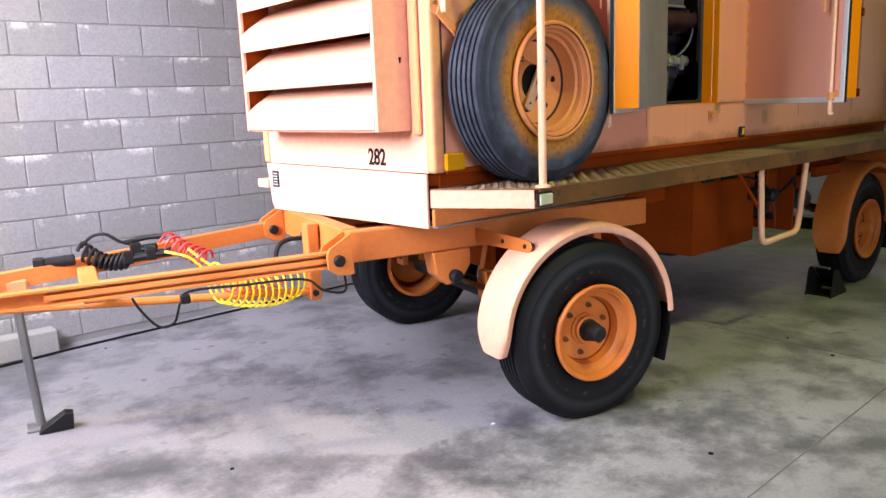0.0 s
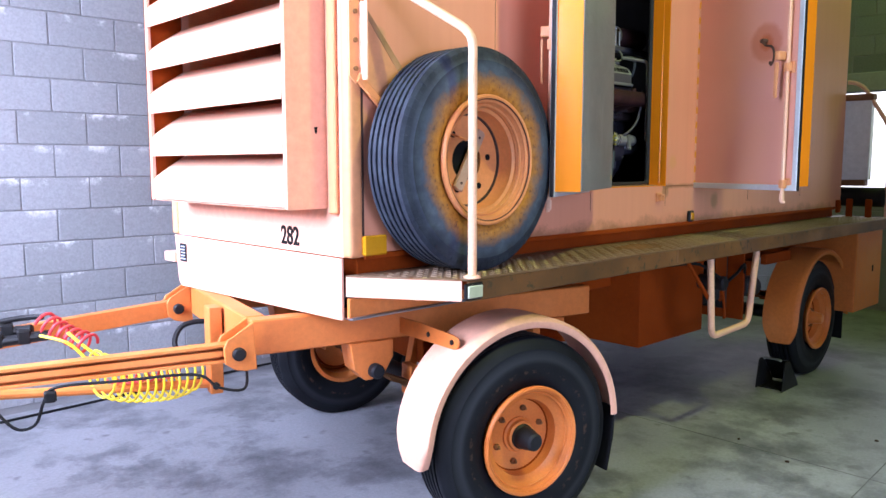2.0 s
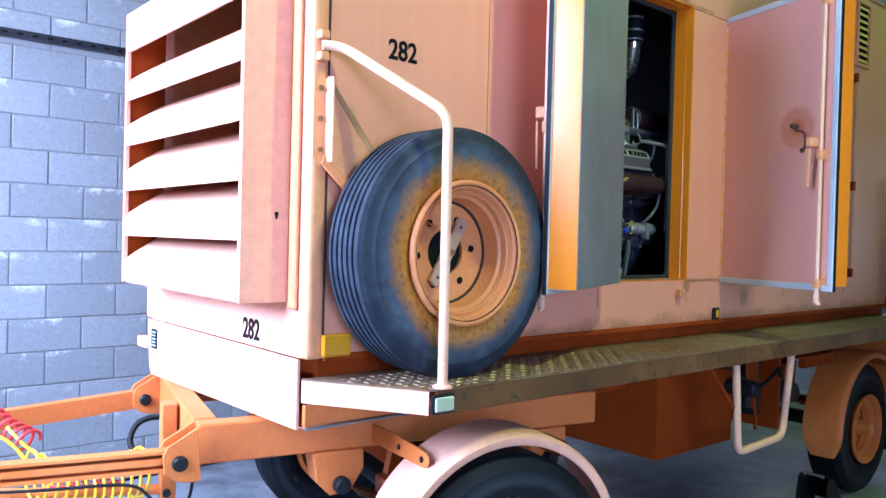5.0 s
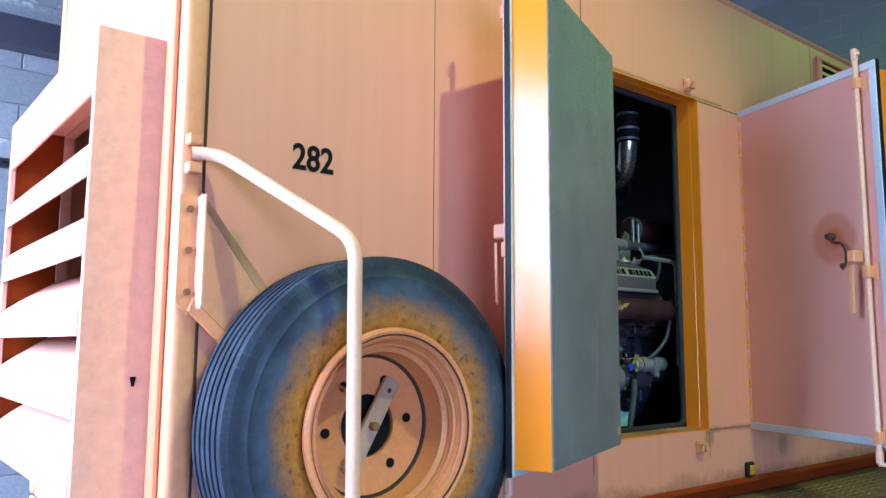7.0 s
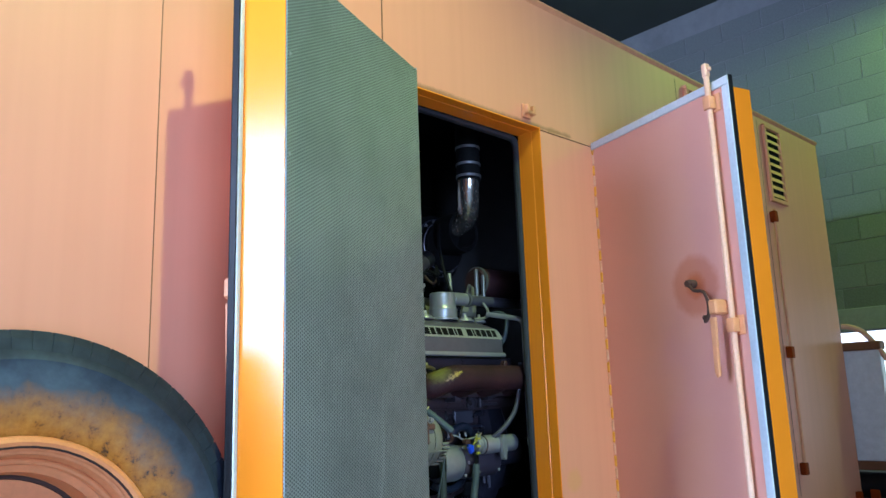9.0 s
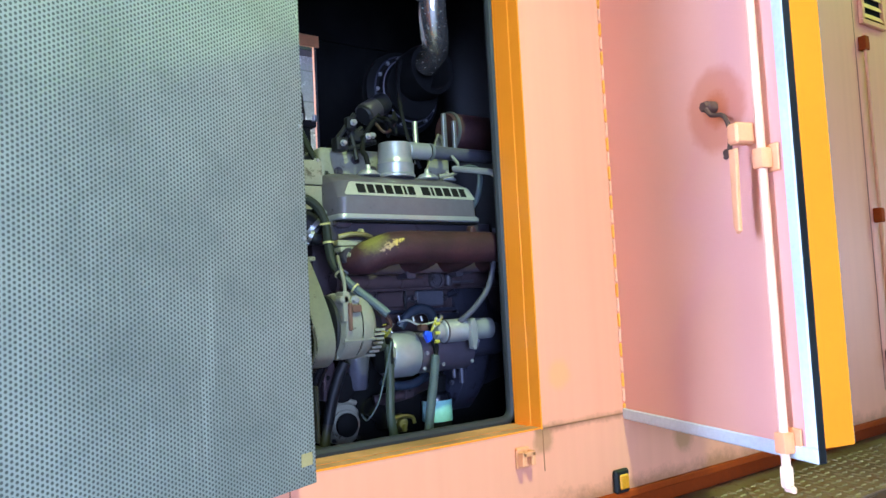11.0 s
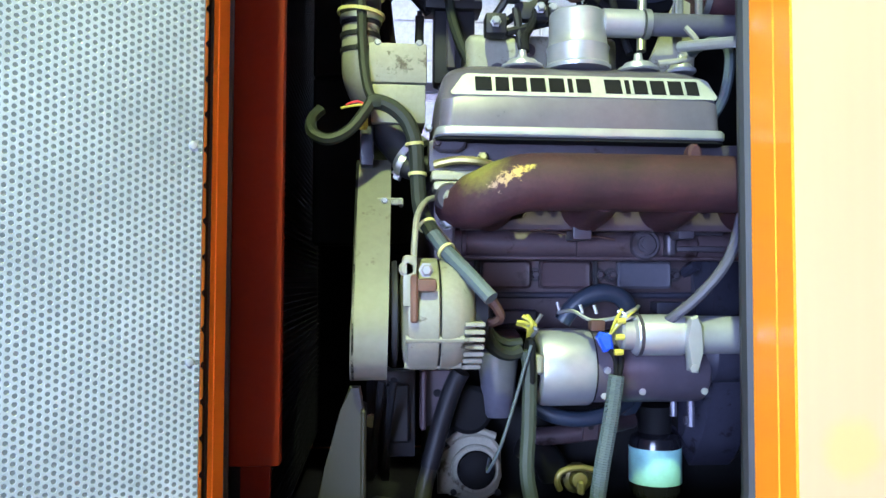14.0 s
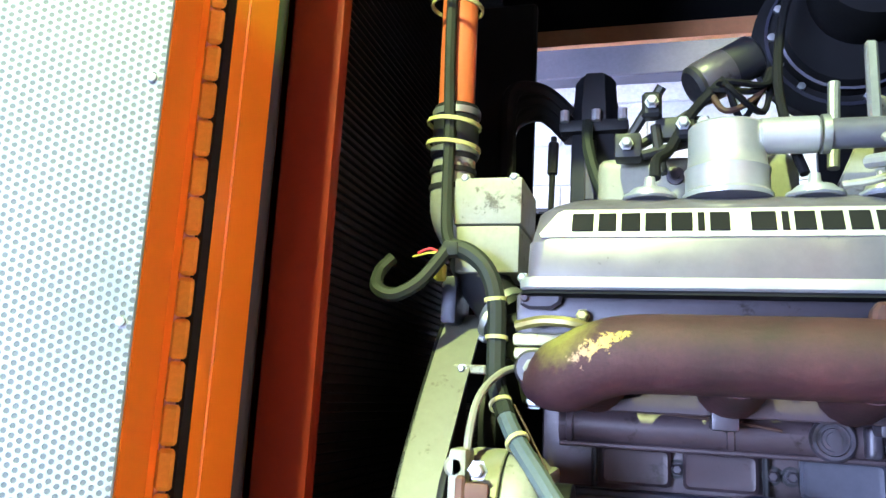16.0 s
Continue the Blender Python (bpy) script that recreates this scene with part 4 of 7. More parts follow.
# raised tread lozenges
b = B()
lo = []
x = 0.26
col = 0
while x < 5.20:
    y = DY + 0.022
    row = 0
    while y < -0.015:
        if x > FX + 0.03 + (0.045 - y) * 0.66 - 0.02 or x > 0.51:
            lo.append((x, y, (row + col) % 2))
        y += 0.0385
        row += 1
    x += 0.0385
    col += 1
verts, faces = [], []
for x, y, k in lo:
    du, dv = (0.0185, 0.0078) if k else (0.0078, 0.0185)
    n = len(verts)
    verts += [(x - du, y, DZ), (x, y - dv, DZ), (x + du, y, DZ), (x, y + dv, DZ)]
    verts += [(x - du * 0.6, y, DZ + 0.0035), (x, y - dv * 0.6, DZ + 0.0035), (x + du * 0.6, y, DZ + 0.0035), (x, y + dv * 0.6, DZ + 0.0035)]
    faces += [(n + 4, n + 5, n + 6, n + 7)] + [(n + i, n + (i + 1) % 4, n + 4 + (i + 1) % 4, n + 4 + i) for i in range(4)]
me = bpy.data.meshes.new("tread_pattern")
me.from_pydata(verts, [], faces)
me.materials.append(M["tread_top"])
tread = new("tread_pattern", me)
tread.parent = trailer
tagged(tread, "raised worn tread lozenges", kind="stuff")
b = B()
outline = [(1.93 + 0.17 * math.cos(a) * (1 + 0.10 * math.sin(3 * a)), -0.155 + 0.085 * math.sin(a) * (1 + 0.08 * math.cos(5 * a))) for a in (2 * math.pi * k / 28 for k in range(28))]
prism(b, outline, lambda u, v, w: (u, v, DZ + 0.0005 + w), 0.0008)
part("rust_stain", b, "rust_patch", trailer, "brown rust stain on the deck", smooth=False)
# marker lamp in the deck edge
b = B()
box(b, 0.47, 0.565, DY - 0.012, DY + 0.001, 1.03, 1.092, 0.005)
part("lamp_housing", b, "black", trailer)
b = B()
box(b, 0.479, 0.556, DY - 0.02, DY - 0.011, 1.038, 1.084, 0.004)
part("lamp_lens", b, "lens", trailer, "pale marker lamp lens")
# amber reflector and side marker
b = B()
box(b, 0.275, 0.385, -0.022, -0.0005, 1.18, 1.255, 0.006)
part("reflector", b, "amber", trailer, "dull amber reflector")
b = B()
box(b, 2.667, 2.725, -0.018, -0.0005, 1.185, 1.25, 0.006)
part("marker_surround", b, "black", trailer)
b = B()
box(b, 2.678, 2.714, -0.026, -0.017, 1.197, 1.238, 0.004)
part("marker_lens", b, "amber", trailer, "amber side marker lens")

# front handrail and its bracket
b = B()
R = round_bend([(0.245, -0.022, 2.195), (0.30, -0.045, 2.20), (0.515, DY + 0.0, 1.975), (0.533, DY + 0.016, DZ)], 0.05)
sweep(b, R, 0.0165, 12, smooth=False)
part("handrail", b, "rail", trailer, "pale painted handrail", angle=60)
for z in (2.16, 2.23):
    part("rail_clamp", box(B(), 0.232, 0.268, -0.034, -0.002, z - 0.014, z + 0.014, 0.004), "paint", trailer)
part("rail_foot", lathe(B(), [(0, 0), (0.032, 0), (0.032, 0.006), (0.02, 0.012), (0, 0.012)], Matrix.Translation((0.533, DY + 0.016, DZ)), 16), "rail", trailer)
b = B()
prism(b, [(0.0, 0.0), (0.0, 0.26), (0.05, 0.26), (0.05, -0.01), (0.03, -0.03)], lambda u, v, w: (0.225 + u, -0.010 + w, 1.835 + v), 0.006)
part("bracket_plate", b, "paint", trailer)
b = B()
box(b, 0.268, 0.276, -0.055, -0.005, 1.82, 2.095, 0.006)
part("bracket_flange", b, "rail", trailer, "pale bracket flange")
for z in (1.86, 1.96, 2.06):
    part("bolt", lathe(B(), [(0, 0), (0.009, 0), (0.009, 0.008), (0, 0.009)], Matrix.Translation((0.25, -0.010, z)) @ Matrix.Rotation(radians(90), 4, "X"), 6), "rust_patch", trailer, "rusty bracket bolt")
b = B()
prism(b, [(0.278, 2.085), (0.278, 1.80), (0.56, 1.52), (0.62, 1.62)], lambda u, v, w: (u, -0.012 - 0.16 * (u - 0.278) + w, v), 0.004)
part("gusset", b, "paint", trailer, "thin triangular spare wheel gusset", smooth=False)
b = B()
prism(b, [(0.278, 2.104), (0.278, 2.076), (0.612, 1.600), (0.636, 1.620)], lambda u, v, w: (u, -0.014 - 0.16 * (u - 0.278) + w, v), 0.008)
part("gusset_edge", b, "mildew", trailer, "mildewed gusset edge", smooth=False)
b = B()
prism(b, [(0.262, 1.845), (0.252, 1.815), (0.59, 1.478), (0.61, 1.508)], lambda u, v, w: (u, -0.024 - 0.155 * (u - 0.262) + w, v), 0.014, 0.002)
part("brace", b, "spare_rim", trailer, "flat rusty orange wheel brace", smooth=False)


# ---- wheels ----
def tyre_bm(R=0.42, W=0.225, segs=72, grooves=True):
    h = W / 2
    prof = [(0.205, -h * 0.62), (0.222, -h * 0.80), (0.262, -h * 0.97), (0.30, -h * 1.02), (0.335, -h * 1.0), (0.365, -h * 0.93), (0.372, -h * 0.945), (0.386, -h * 0.88), (R - 0.008, -h * 0.78), (R - 0.001, -h * 0.70)]
    if grooves:
        for y in (-0.52, -0.26, 0.0, 0.26, 0.52):
            prof += [(R, h * (y - 0.055)), (R - 0.016, h * (y - 0.035)), (R - 0.016, h * (y + 0.035)), (R, h * (y + 0.055))]
    half = [(r, -y) for r, y in prof[:10]][::-1]
    return lathe(B(), prof + half, Matrix.Rotation(radians(90), 4, "X") @ Matrix.Rotation(radians(180), 4, "X"), segs)


def rim_bm(dish, hole=0.0, segs=56, well=0.158):
    """Outside is -y. dish: depth of the disc behind the outer flange."""
    f = -0.105
    prof = [(0.200, 0.10), (0.222, 0.095), (0.222, 0.088), (0.203, 0.08), (0.195, 0.05), (0.178, 0.03), (0.178, f + 0.05), (0.196, f + 0.03), (0.205, f + 0.012), (0.214, f), (0.224, f - 0.004), (0.226, f - 0.012),
            (0.219, f - 0.016), (0.206, f - 0.012), (0.196, f + 0.008), (0.183, f + 0.022), (well + 0.014, f + 0.03), (well + 0.002, f + 0.036), (well, f + dish - 0.02), (well - 0.008, f + dish), (0.125, f + dish + 0.006), (hole, f + dish + 0.0)]
    if hole:
        prof += [(hole, f + dish + 0.012), (0.155, f + dish + 0.015)]
    return lathe(B(), prof, Matrix.Rotation(radians(90), 4, "X") @ Matrix.Rotation(radians(180), 4, "X"), segs)


def ring(r, tube, y, segs=56):
    return lathe(B(), [(r + tube * math.cos(a), tube * math.sin(a)) for a in (2 * math.pi * k / 8 for k in range(8))], Matrix.Translation((0, y, 0)) @ Matrix.Rotation(radians(90), 4, "X"), segs, closed=True)


def road_wheel(at, parent_thing, cap="dark", cap_label="greasy dark hub cap"):
    w = part("wheel", rim_bm(0.080), "rim", parent_thing, "orange steel wheel with black tyre")
    w.matrix_world = at
    part("tyre", tyre_bm(), "road_rubber", w, "dusty black tyre")
    b = B()
    y = -0.021
    rot = Matrix.Rotation(radians(90), 4, "X")
    lathe(b, [(0.074, 0.0), (0.074, 0.010), (0.066, 0.016), (0.062, 0.030), (0.050, 0.034), (0.0, 0.034)], Matrix.Translation((0, y, 0)) @ rot, 28)
    part("hub", b, "rim", w, "orange painted hub flange")
    b = B()
    lathe(b, [(0.052, 0.0), (0.052, 0.010), (0.047, 0.016), (0.045, 0.045), (0.040, 0.062), (0.036, 0.090), (0.028, 0.098), (0, 0.098)], Matrix.Translation((0, y - 0.030, 0)) @ rot, 28)
    part("hub_cap", b, cap, w, cap_label)
    part("rim_lip", ring(0.217, 0.009, -0.121), "rim", w, "rounded rim lip")
    part("rim_bead", ring(0.196, 0.005, -0.100), "rim", w)
    part("rust_seam", ring(0.152, 0.005, -0.026), "chassis", w)
    for k in range(6):
        a = 2 * math.pi * (k + 0.3) / 6
        p = (0.112 * math.cos(a), y, 0.112 * math.sin(a))
        part("wheel_nut", lathe(B(), [(0.0, 0), (0.013, 0), (0.013, 0.012), (0.008, 0.016), (0.006, 0.026), (0, 0.026)], Matrix.Translation(p) @ rot, 6), "rust_patch", w)
    return w


def fender_bm(R=0.49, w=0.30, a0=-12, a1=190, t=0.006, lip=0.03):
    """An arch over a wheel: outer side at -y."""
    b = B()
    n = 40
    prof = [(R - lip, -w / 2), (R - 0.008, -w / 2 - 0.002), (R + 0.004, -w / 2 + 0.012), (R + 0.007, -w / 2 + 0.035), (R + 0.008, 0.0), (R + 0.007, w / 2)]
    prof += [(r - t, y + (t if y < 0 else 0)) for r, y in prof[::-1]]
    rings = []
    for k in range(n + 1):
        a = radians(a0 + (a1 - a0) * k / n)
        near_end = max(0.0, (k - (n - 4)) / 4.0)
        squeeze = 1.0 - 0.42 * near_end ** 2.2
        rings.append([b.verts.new((r * math.cos(a), y * squeeze, r * math.sin(a))) for r, y in prof])
    m = len(prof)
    for p, q in zip(rings, rings[1:]):
        for i in range(m):
            b.faces.new((p[i], p[(i + 1) % m], q[(i + 1) % m], q[i]))
    b.faces.new(rings[0])
    b.faces.new(rings[-1][::-1])
    return b


# rear axle
for y, turn in ((-0.05, 0), (BW + 0.05, 180)):
    road_wheel(pose(4.32, y, 0.405, 0, 0, turn), trailer, "rim", "orange painted hub cap")
    f = part("fender", fender_bm(w=0.235, a0=-5, a1=196), "drawbar_paint", trailer, "rounded orange mudguard", angle=50)
    f.matrix_world = pose(4.32, y - 0.04 if not turn else y + 0.04, 0.42, 0, 0, 0 if not turn else 0)
    if turn:
        f.scale = (1, -1, 1)
part("rear_axle", cyl(B(), (4.32, 0.05, 0.405), (4.32, BW - 0.05, 0.405), 0.05, 16), "dark", trailer)
part("fender_stay", box(B(), 3.55, 3.95, -0.1, -0.06, 0.86, 0.93, 0.004), "chassis", trailer)
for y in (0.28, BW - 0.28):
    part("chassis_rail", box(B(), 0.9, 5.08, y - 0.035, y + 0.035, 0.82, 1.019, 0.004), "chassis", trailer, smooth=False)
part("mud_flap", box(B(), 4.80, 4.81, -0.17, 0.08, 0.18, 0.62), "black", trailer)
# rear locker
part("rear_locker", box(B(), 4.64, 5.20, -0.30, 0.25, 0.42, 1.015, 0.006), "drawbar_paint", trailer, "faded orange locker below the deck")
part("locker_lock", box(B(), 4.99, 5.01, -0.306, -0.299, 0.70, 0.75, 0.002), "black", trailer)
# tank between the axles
part("tank", box(B(), 2.27, 3.0, 0.05, 1.40, 0.485, 1.018, 0.012, 2), "chassis", trailer, "orange fuel tank, darkened for the shade under the deck")
b = B()
box(b, 2.34, 2.46, 0.02, 0.049, 0.93, 1.0, 0.006)
part("tank_bracket", b, "dark", trailer)
# step loop
b = B()
sweep(b, round_bend([(2.39, -0.30, 1.02), (2.43, -0.30, 0.585), (2.87, -0.30, 0.60), (2.95, -0.30, 1.02)], 0.06), 0.019, 10, smooth=False)
part("step_loop", b, "rail", trailer, "pale tubular step loop", angle=60)
b = B()
sweep(b, [(2.42, -0.29, 0.78), (2.22, -0.26, 1.01)], 0.012, 6, smooth=False)
part("step_brace", b, "chassis", trailer)
part("cross_panel", box(B(), 3.40, 3.42, -0.02, 1.40, 0.50, 1.012, 0.003), "chassis", trailer, "added orange panel closing the view below, darkened for shade", smooth=False)
# valve gear behind the loop
b = B()
cyl(b, (2.95, 0.1, 0.80), (2.95, -0.12, 0.80), 0.045, 12, chamfer=0.01)
cyl(b, (2.95, -0.06, 0.80), (2.95, -0.06, 0.70), 0.02, 10)
part("air_valve", b, "dark", trailer)
b = B()
sweep(b, [(2.95, -0.1, 0.76), (2.94, -0.12, 0.66), (2.90, -0.14, 0.60)], 0.009, 8)
part("valve_lever", b, "chassis", trailer)
b = B()
box(b, 3.1, 3.35, 0.1, 0.5, 0.62, 0.9, 0.04, 3)
part("air_tank", b, "dark", trailer)
part("battery_box", box(B(), 3.02, 3.70, 0.62, 1.25, 0.44, 1.0, 0.01), "dark", trailer, "added dark box filling the view under the frame", smooth=False)
for y in (0.16, BW - 0.16):
    for n in range(5):
        L = 0.50 - n * 0.08
        b = B()
        P_ = [(4.32 + L * (k / 6 - 1), 0.575 - n * 0.013 + 0.10 * (abs(L * (k / 6 - 1)) / 0.5) ** 2) for k in range(13)]
        for p, q in zip(P_, P_[1:]):
            prism(b, [p, q, (q[0], q[1] - 0.011), (p[0], p[1] - 0.011)], lambda u, v, w, y=y: (u, y - 0.035 + w, v), 0.07)
        part("spring_leaf", b, "chassis", trailer)
    for x in (3.81, 4.83):
        part("spring_hanger", prism(B(), [(x - 0.09, 0.85), (x + 0.09, 0.85), (x + 0.06, 0.66), (x + 0.02, 0.62), (x - 0.03, 0.62), (x - 0.06, 0.68)], lambda u, v, w, y=y: (u, y - 0.05 + w, v), 0.10, 0.003), "chassis", trailer)
    part("side_member", box(B(), 3.05, 4.6, y - 0.03, y + 0.03, 0.86, 1.0, 0.004), "chassis", trailer, "rusty orange side member", smooth=False)
part("brake_bracket", prism(B(), [(3.02, 1.0), (3.16, 1.0), (3.16, 0.74), (3.10, 0.66), (3.02, 0.70)], lambda u, v, w: (u, -0.02 + w, v), 0.012, 0.003), "chassis", trailer)
part("cross_plate", box(B(), 3.30, 3.32, 0.05, BW - 0.05, 0.58, 1.0, 0.003), "dark", trailer, "added dark plate closing the view across the under-frame", smooth=False)
part("brake_cylinder", cyl(B(), (3.42, 0.02, 0.72), (3.62, 0.02, 0.70), 0.07, 20, chamfer=0.015), "dark", trailer)
b = B()
sweep(b, [(3.45, 0.0, 0.78), (3.32, -0.06, 0.88), (3.18, -0.08, 0.84), (3.05, -0.08, 0.80)], 0.010, 8)
sweep(b, [(2.95, -0.1, 0.82), (2.75, -0.05, 0.93), (2.45, -0.03, 0.95)], 0.009, 8)
part("brake_hose", b, "black", trailer, "black brake hoses")
for x in (3.05, 3.45):
    part("frame_crossmember", box(B(), x, x + 0.06, 0.32, 1.17, 0.84, 1.0, 0.004), "chassis", trailer, smooth=False)

# rear handrail, electrical cabinet and bar
b = B()
sweep(b, round_bend([(5.110, -0.01, 2.165), (5.140, -0.10, 2.16), (5.160, DY + 0.02, 1.80), (5.180, DY + 0.02, DZ)], 0.09), 0.016, 10, smooth=False)
part("rear_handrail", b, "rail", trailer, "pale painted rear handrail", angle=60)
part("cabinet", box(B(), 5.130, 5.200, -0.19, 0.10, 1.40, 2.02, 0.006), "white", trailer, "white metal cabinet on the tail")
part("cabinet_lid", box(B(), 5.120, 5.210, -0.20, 0.11, 2.02, 2.07, 0.008), "wood", trailer, "brown cabinet lid")
part("cabinet_base", box(B(), 5.120, 5.210, -0.17, 0.11, 1.35, 1.399, 0.006), "wood", trailer)
b = B()
cyl(b, (5.190, 0.1, 1.26), (5.190, -0.315, 1.26), 0.075, 16, chamfer=0.02)
part("cable_roll", b, "black", trailer, "black cable roll behind the deck")
for y in (-0.08, -0.22):
    part("roll_hook", box(B(), 5.080, 5.095, y - 0.025, y + 0.025, DZ, 1.25, 0.006), "chassis", trailer)
part("deck_bracket_rear", box(B(), 5.010, 5.050, -0.03, -0.001, 1.14, 1.24, 0.004), "chassis", trailer)

# vents high on the rear of the side
def vent(x0, x1, z0, z1, n):
    b = B()
    e = 0.022
    for (a0, a1, c0, c1) in ((x0, x1, z0, z0 + e), (x0, x1, z1 - e, z1), (x0, x0 + e, z0 + e, z1 - e), (x1 - e, x1, z0 + e, z1 - e)):
        box(b, a0, a1, -0.02, -0.0005, c0, c1, 0.003)
    v = part("vent", b, "paint", trailer, "orange louvred vent")
    part("vent_back", box(B(), x0 + e, x1 - e, -0.004, -0.0006, z0 + e, z1 - e), "ink_and_shade", v, smooth=False)
    for k in range(n):
        z = z0 + e + (z1 - z0 - 2 * e) * (k + 0.5) / n
        part("vent_slat", prism(B(), [(-0.018, z - 0.014), (-0.015, z - 0.014), (-0.0045, z + 0.010), (-0.0075, z + 0.010)], lambda u, v2, w: (x0 + e + w, u, v2), x1 - x0 - 2 * e), "paint", v, smooth=False)


vent(3.52, 3.80, 2.95, 3.25, 6)
vent(4.35, 4.56, 2.81, 3.25, 9)
# latch bar of the closed rear door
b = B()
cyl(b, (4.34, -0.022, 1.40), (4.34, -0.022, 2.76), 0.008, 10)
part("rear_bolt_rod", b, "paint", trailer)
for z in (1.42, 2.0, 2.72):
    part("rear_rod_guide", box(B(), 4.322, 4.358, -0.034, -0.0005, z - 0.03, z + 0.03, 0.004), "chassis", trailer)

# ---- steering dolly and drawbar ----
DO = Matrix.Translation((1.10, 0.68, 0.0)) @ Matrix.Rotation(radians(-13.1), 4, "Z")


def dpart(name, bm, material, label="", **kw):
    return part(name, bm, material, trailer, label, at=DO, **kw)


for s in (-1, 1):
    y0, y1 = sorted((s * 0.545, s * 0.465))
    dpart("dolly_beam", box(B(), -0.98, 0.74, y0, y1, 0.775, 0.915, 0.006), "drawbar_paint", "orange dolly side beam")
    w = road_wheel(DO @ pose(0.0, s * 0.93, 0.41, 0, 0, 0 if s < 0 else 180), trailer)
    f = part("fender", fender_bm(R=0.478, w=0.23, a0=2, a1=188 if s < 0 else 150), "paint_front", trailer, "bleached rounded mudguard", angle=50)
    f.matrix_world = DO @ pose(-0.008, s * 0.93, 0.428)
    if s > 0:
        f.scale = (1, -1, 1)
    dpart("fender_arm", prism(B(), [(0.545, 0.865), (0.545, 0.795), (0.72, 0.80), (0.96, 0.805), (0.985, 0.815), (0.995, 0.835), (0.985, 0.855), (0.96, 0.862), (0.72, 0.868)], lambda u, v, w, s=s: (-0.335 + w + (u - 0.545) * 0.05, s * u, v), 0.008, 0.002), "drawbar_paint", "flat mudguard arm")
    for y in (0.78, 0.95):
        dpart("arm_bolt", lathe(B(), [(0, 0), (0.011, 0), (0.011, 0.006), (0, 0.008)], Matrix.Translation((-0.335 + (y - 0.545) * 0.05, s * y, 0.833)) @ Matrix.Rotation(radians(-90), 4, "Y"), 6), "dark")
    dpart("fender_arm", box(B(), 0.42, 0.46, min(s * 0.545, s * 0.72), max(s * 0.545, s * 0.72), 0.70, 0.76, 0.004), "chassis")
    dpart("mud_flap", prism(B(), [(0.462, 0.47), (0.470, 0.47), (0.462, 0.34), (0.432, 0.19), (0.424, 0.19), (0.454, 0.34)], lambda u, v, w, s=s: (u, s * 0.93 - 0.098 + w, v), 0.196, 0.002), "black", "black rubber mud flap")
    # spring, hangers
    for n in range(4):
        L = 0.46 - n * 0.085
        b = B()
        pts = [(x, s * 0.50, 0.525 - n * 0.013 + 0.13 * (abs(x) / 0.46) ** 2) for x in [L * (k / 6 - 1) for k in range(13)]]
        for p, q in zip(pts, pts[1:]):
            prism(b, [(p[0], p[2]), (q[0], q[2]), (q[0], q[2] - 0.011), (p[0], p[2] - 0.011)], lambda u, v, w, s=s: (u, s * 0.50 - 0.035 + w, v), 0.07)
        dpart("spring_leaf", b, "rust_patch", "rusty brown leaf spring")
    for x in (-0.47, 0.47):
        dpart("spring_hanger", prism(B(), [(x - 0.10, 0.774), (x + 0.10, 0.774), (x + 0.10, 0.70), (x + 0.05, 0.62), (x - 0.03, 0.61), (x - 0.08, 0.66)], lambda u, v, w, s=s: (u, s * 0.555 - s * w, v), 0.11, 0.003), "drawbar_paint", "orange spring hanger plate")
        b = B()
        cyl(b, (x + 0.01, s * 0.54, 0.65), (x + 0.01, s * 0.595, 0.65), 0.032, 16, chamfer=0.008)
        dpart("spring_pin", b, "black")
    dpart("spring_clamp", box(B(), -0.28, -0.24, s * 0.50 - 0.045, s * 0.50 + 0.045, 0.50, 0.64, 0.004), "drawbar_paint")
    dpart("axle_bracket", prism(B(), [(-0.20, 0.54), (-0.155, 0.54), (-0.125, 0.77), (-0.150, 0.77)], lambda u, v, w, s=s: (u, s * 0.36 + w, v), 0.05, 0.003), "drawbar_paint", "leaning orange bracket")
    # hinge ear and drawbar arm
    b = B()
    ear = [(-1.10, 0.83), (-1.085, 0.86), (-1.05, 0.875), (-0.985, 0.92), (-0.975, 0.735), (-1.02, 0.733), (-1.06, 0.742), (-1.095, 0.768)]
    for y in (s * 0.537 - 0.055, s * 0.537 + 0.04):
        prism(b, ear, lambda u, v, w, y=y: (u, y + w, v), 0.014, 0.003)
    dpart("hinge_ear", b, "drawbar_paint", "bleached drawbar hinge ear", smooth=False)
    b = B()
    cyl(b, (-1.045, s * 0.537 - 0.075, 0.803), (-1.045, s * 0.537 + 0.075, 0.803), 0.026, 14, chamfer=0.006)
    dpart("hinge_pin", b, "dark", "dark greasy hinge pin")
    a, e = Vector((-1.03, s * 0.537, 0.803)), Vector((-3.15, s * 0.06, 0.70))
    u = (e - a).normalized()
    side = u.cross(Vector((0, 0, 1))).normalized()
    up = side.cross(u)
    L = (e - a).length
    section = [(-0.028, 0.036), (0.028, 0.036), (0.028, -0.036), (-0.028, -0.036), (-0.028, -0.026), (0.018, -0.026), (0.018, 0.026), (-0.028, 0.026)] if s < 0 else [(-0.028, -0.04), (0.028, -0.04), (0.028, 0.04), (-0.028, 0.04)]
    b = prism(B(), section, lambda p, q, w, a=a, u=u, side=side, up=up: a + u * w + side * p + up * q, L)
    if s < 0:
        rib = prism(B(), [(-0.020, -0.011), (0.0175, -0.011), (0.0175, 0.011), (-0.020, 0.011)], lambda p, q, w, a=a, u=u, side=side, up=up: a + u * w + side * p + up * q, L * 0.55)
        dpart("arm_rib", rib, "drawbar_paint", smooth=False)
    dpart("drawbar_arm", b, "drawbar_paint", "orange channel drawbar arm", smooth=False)
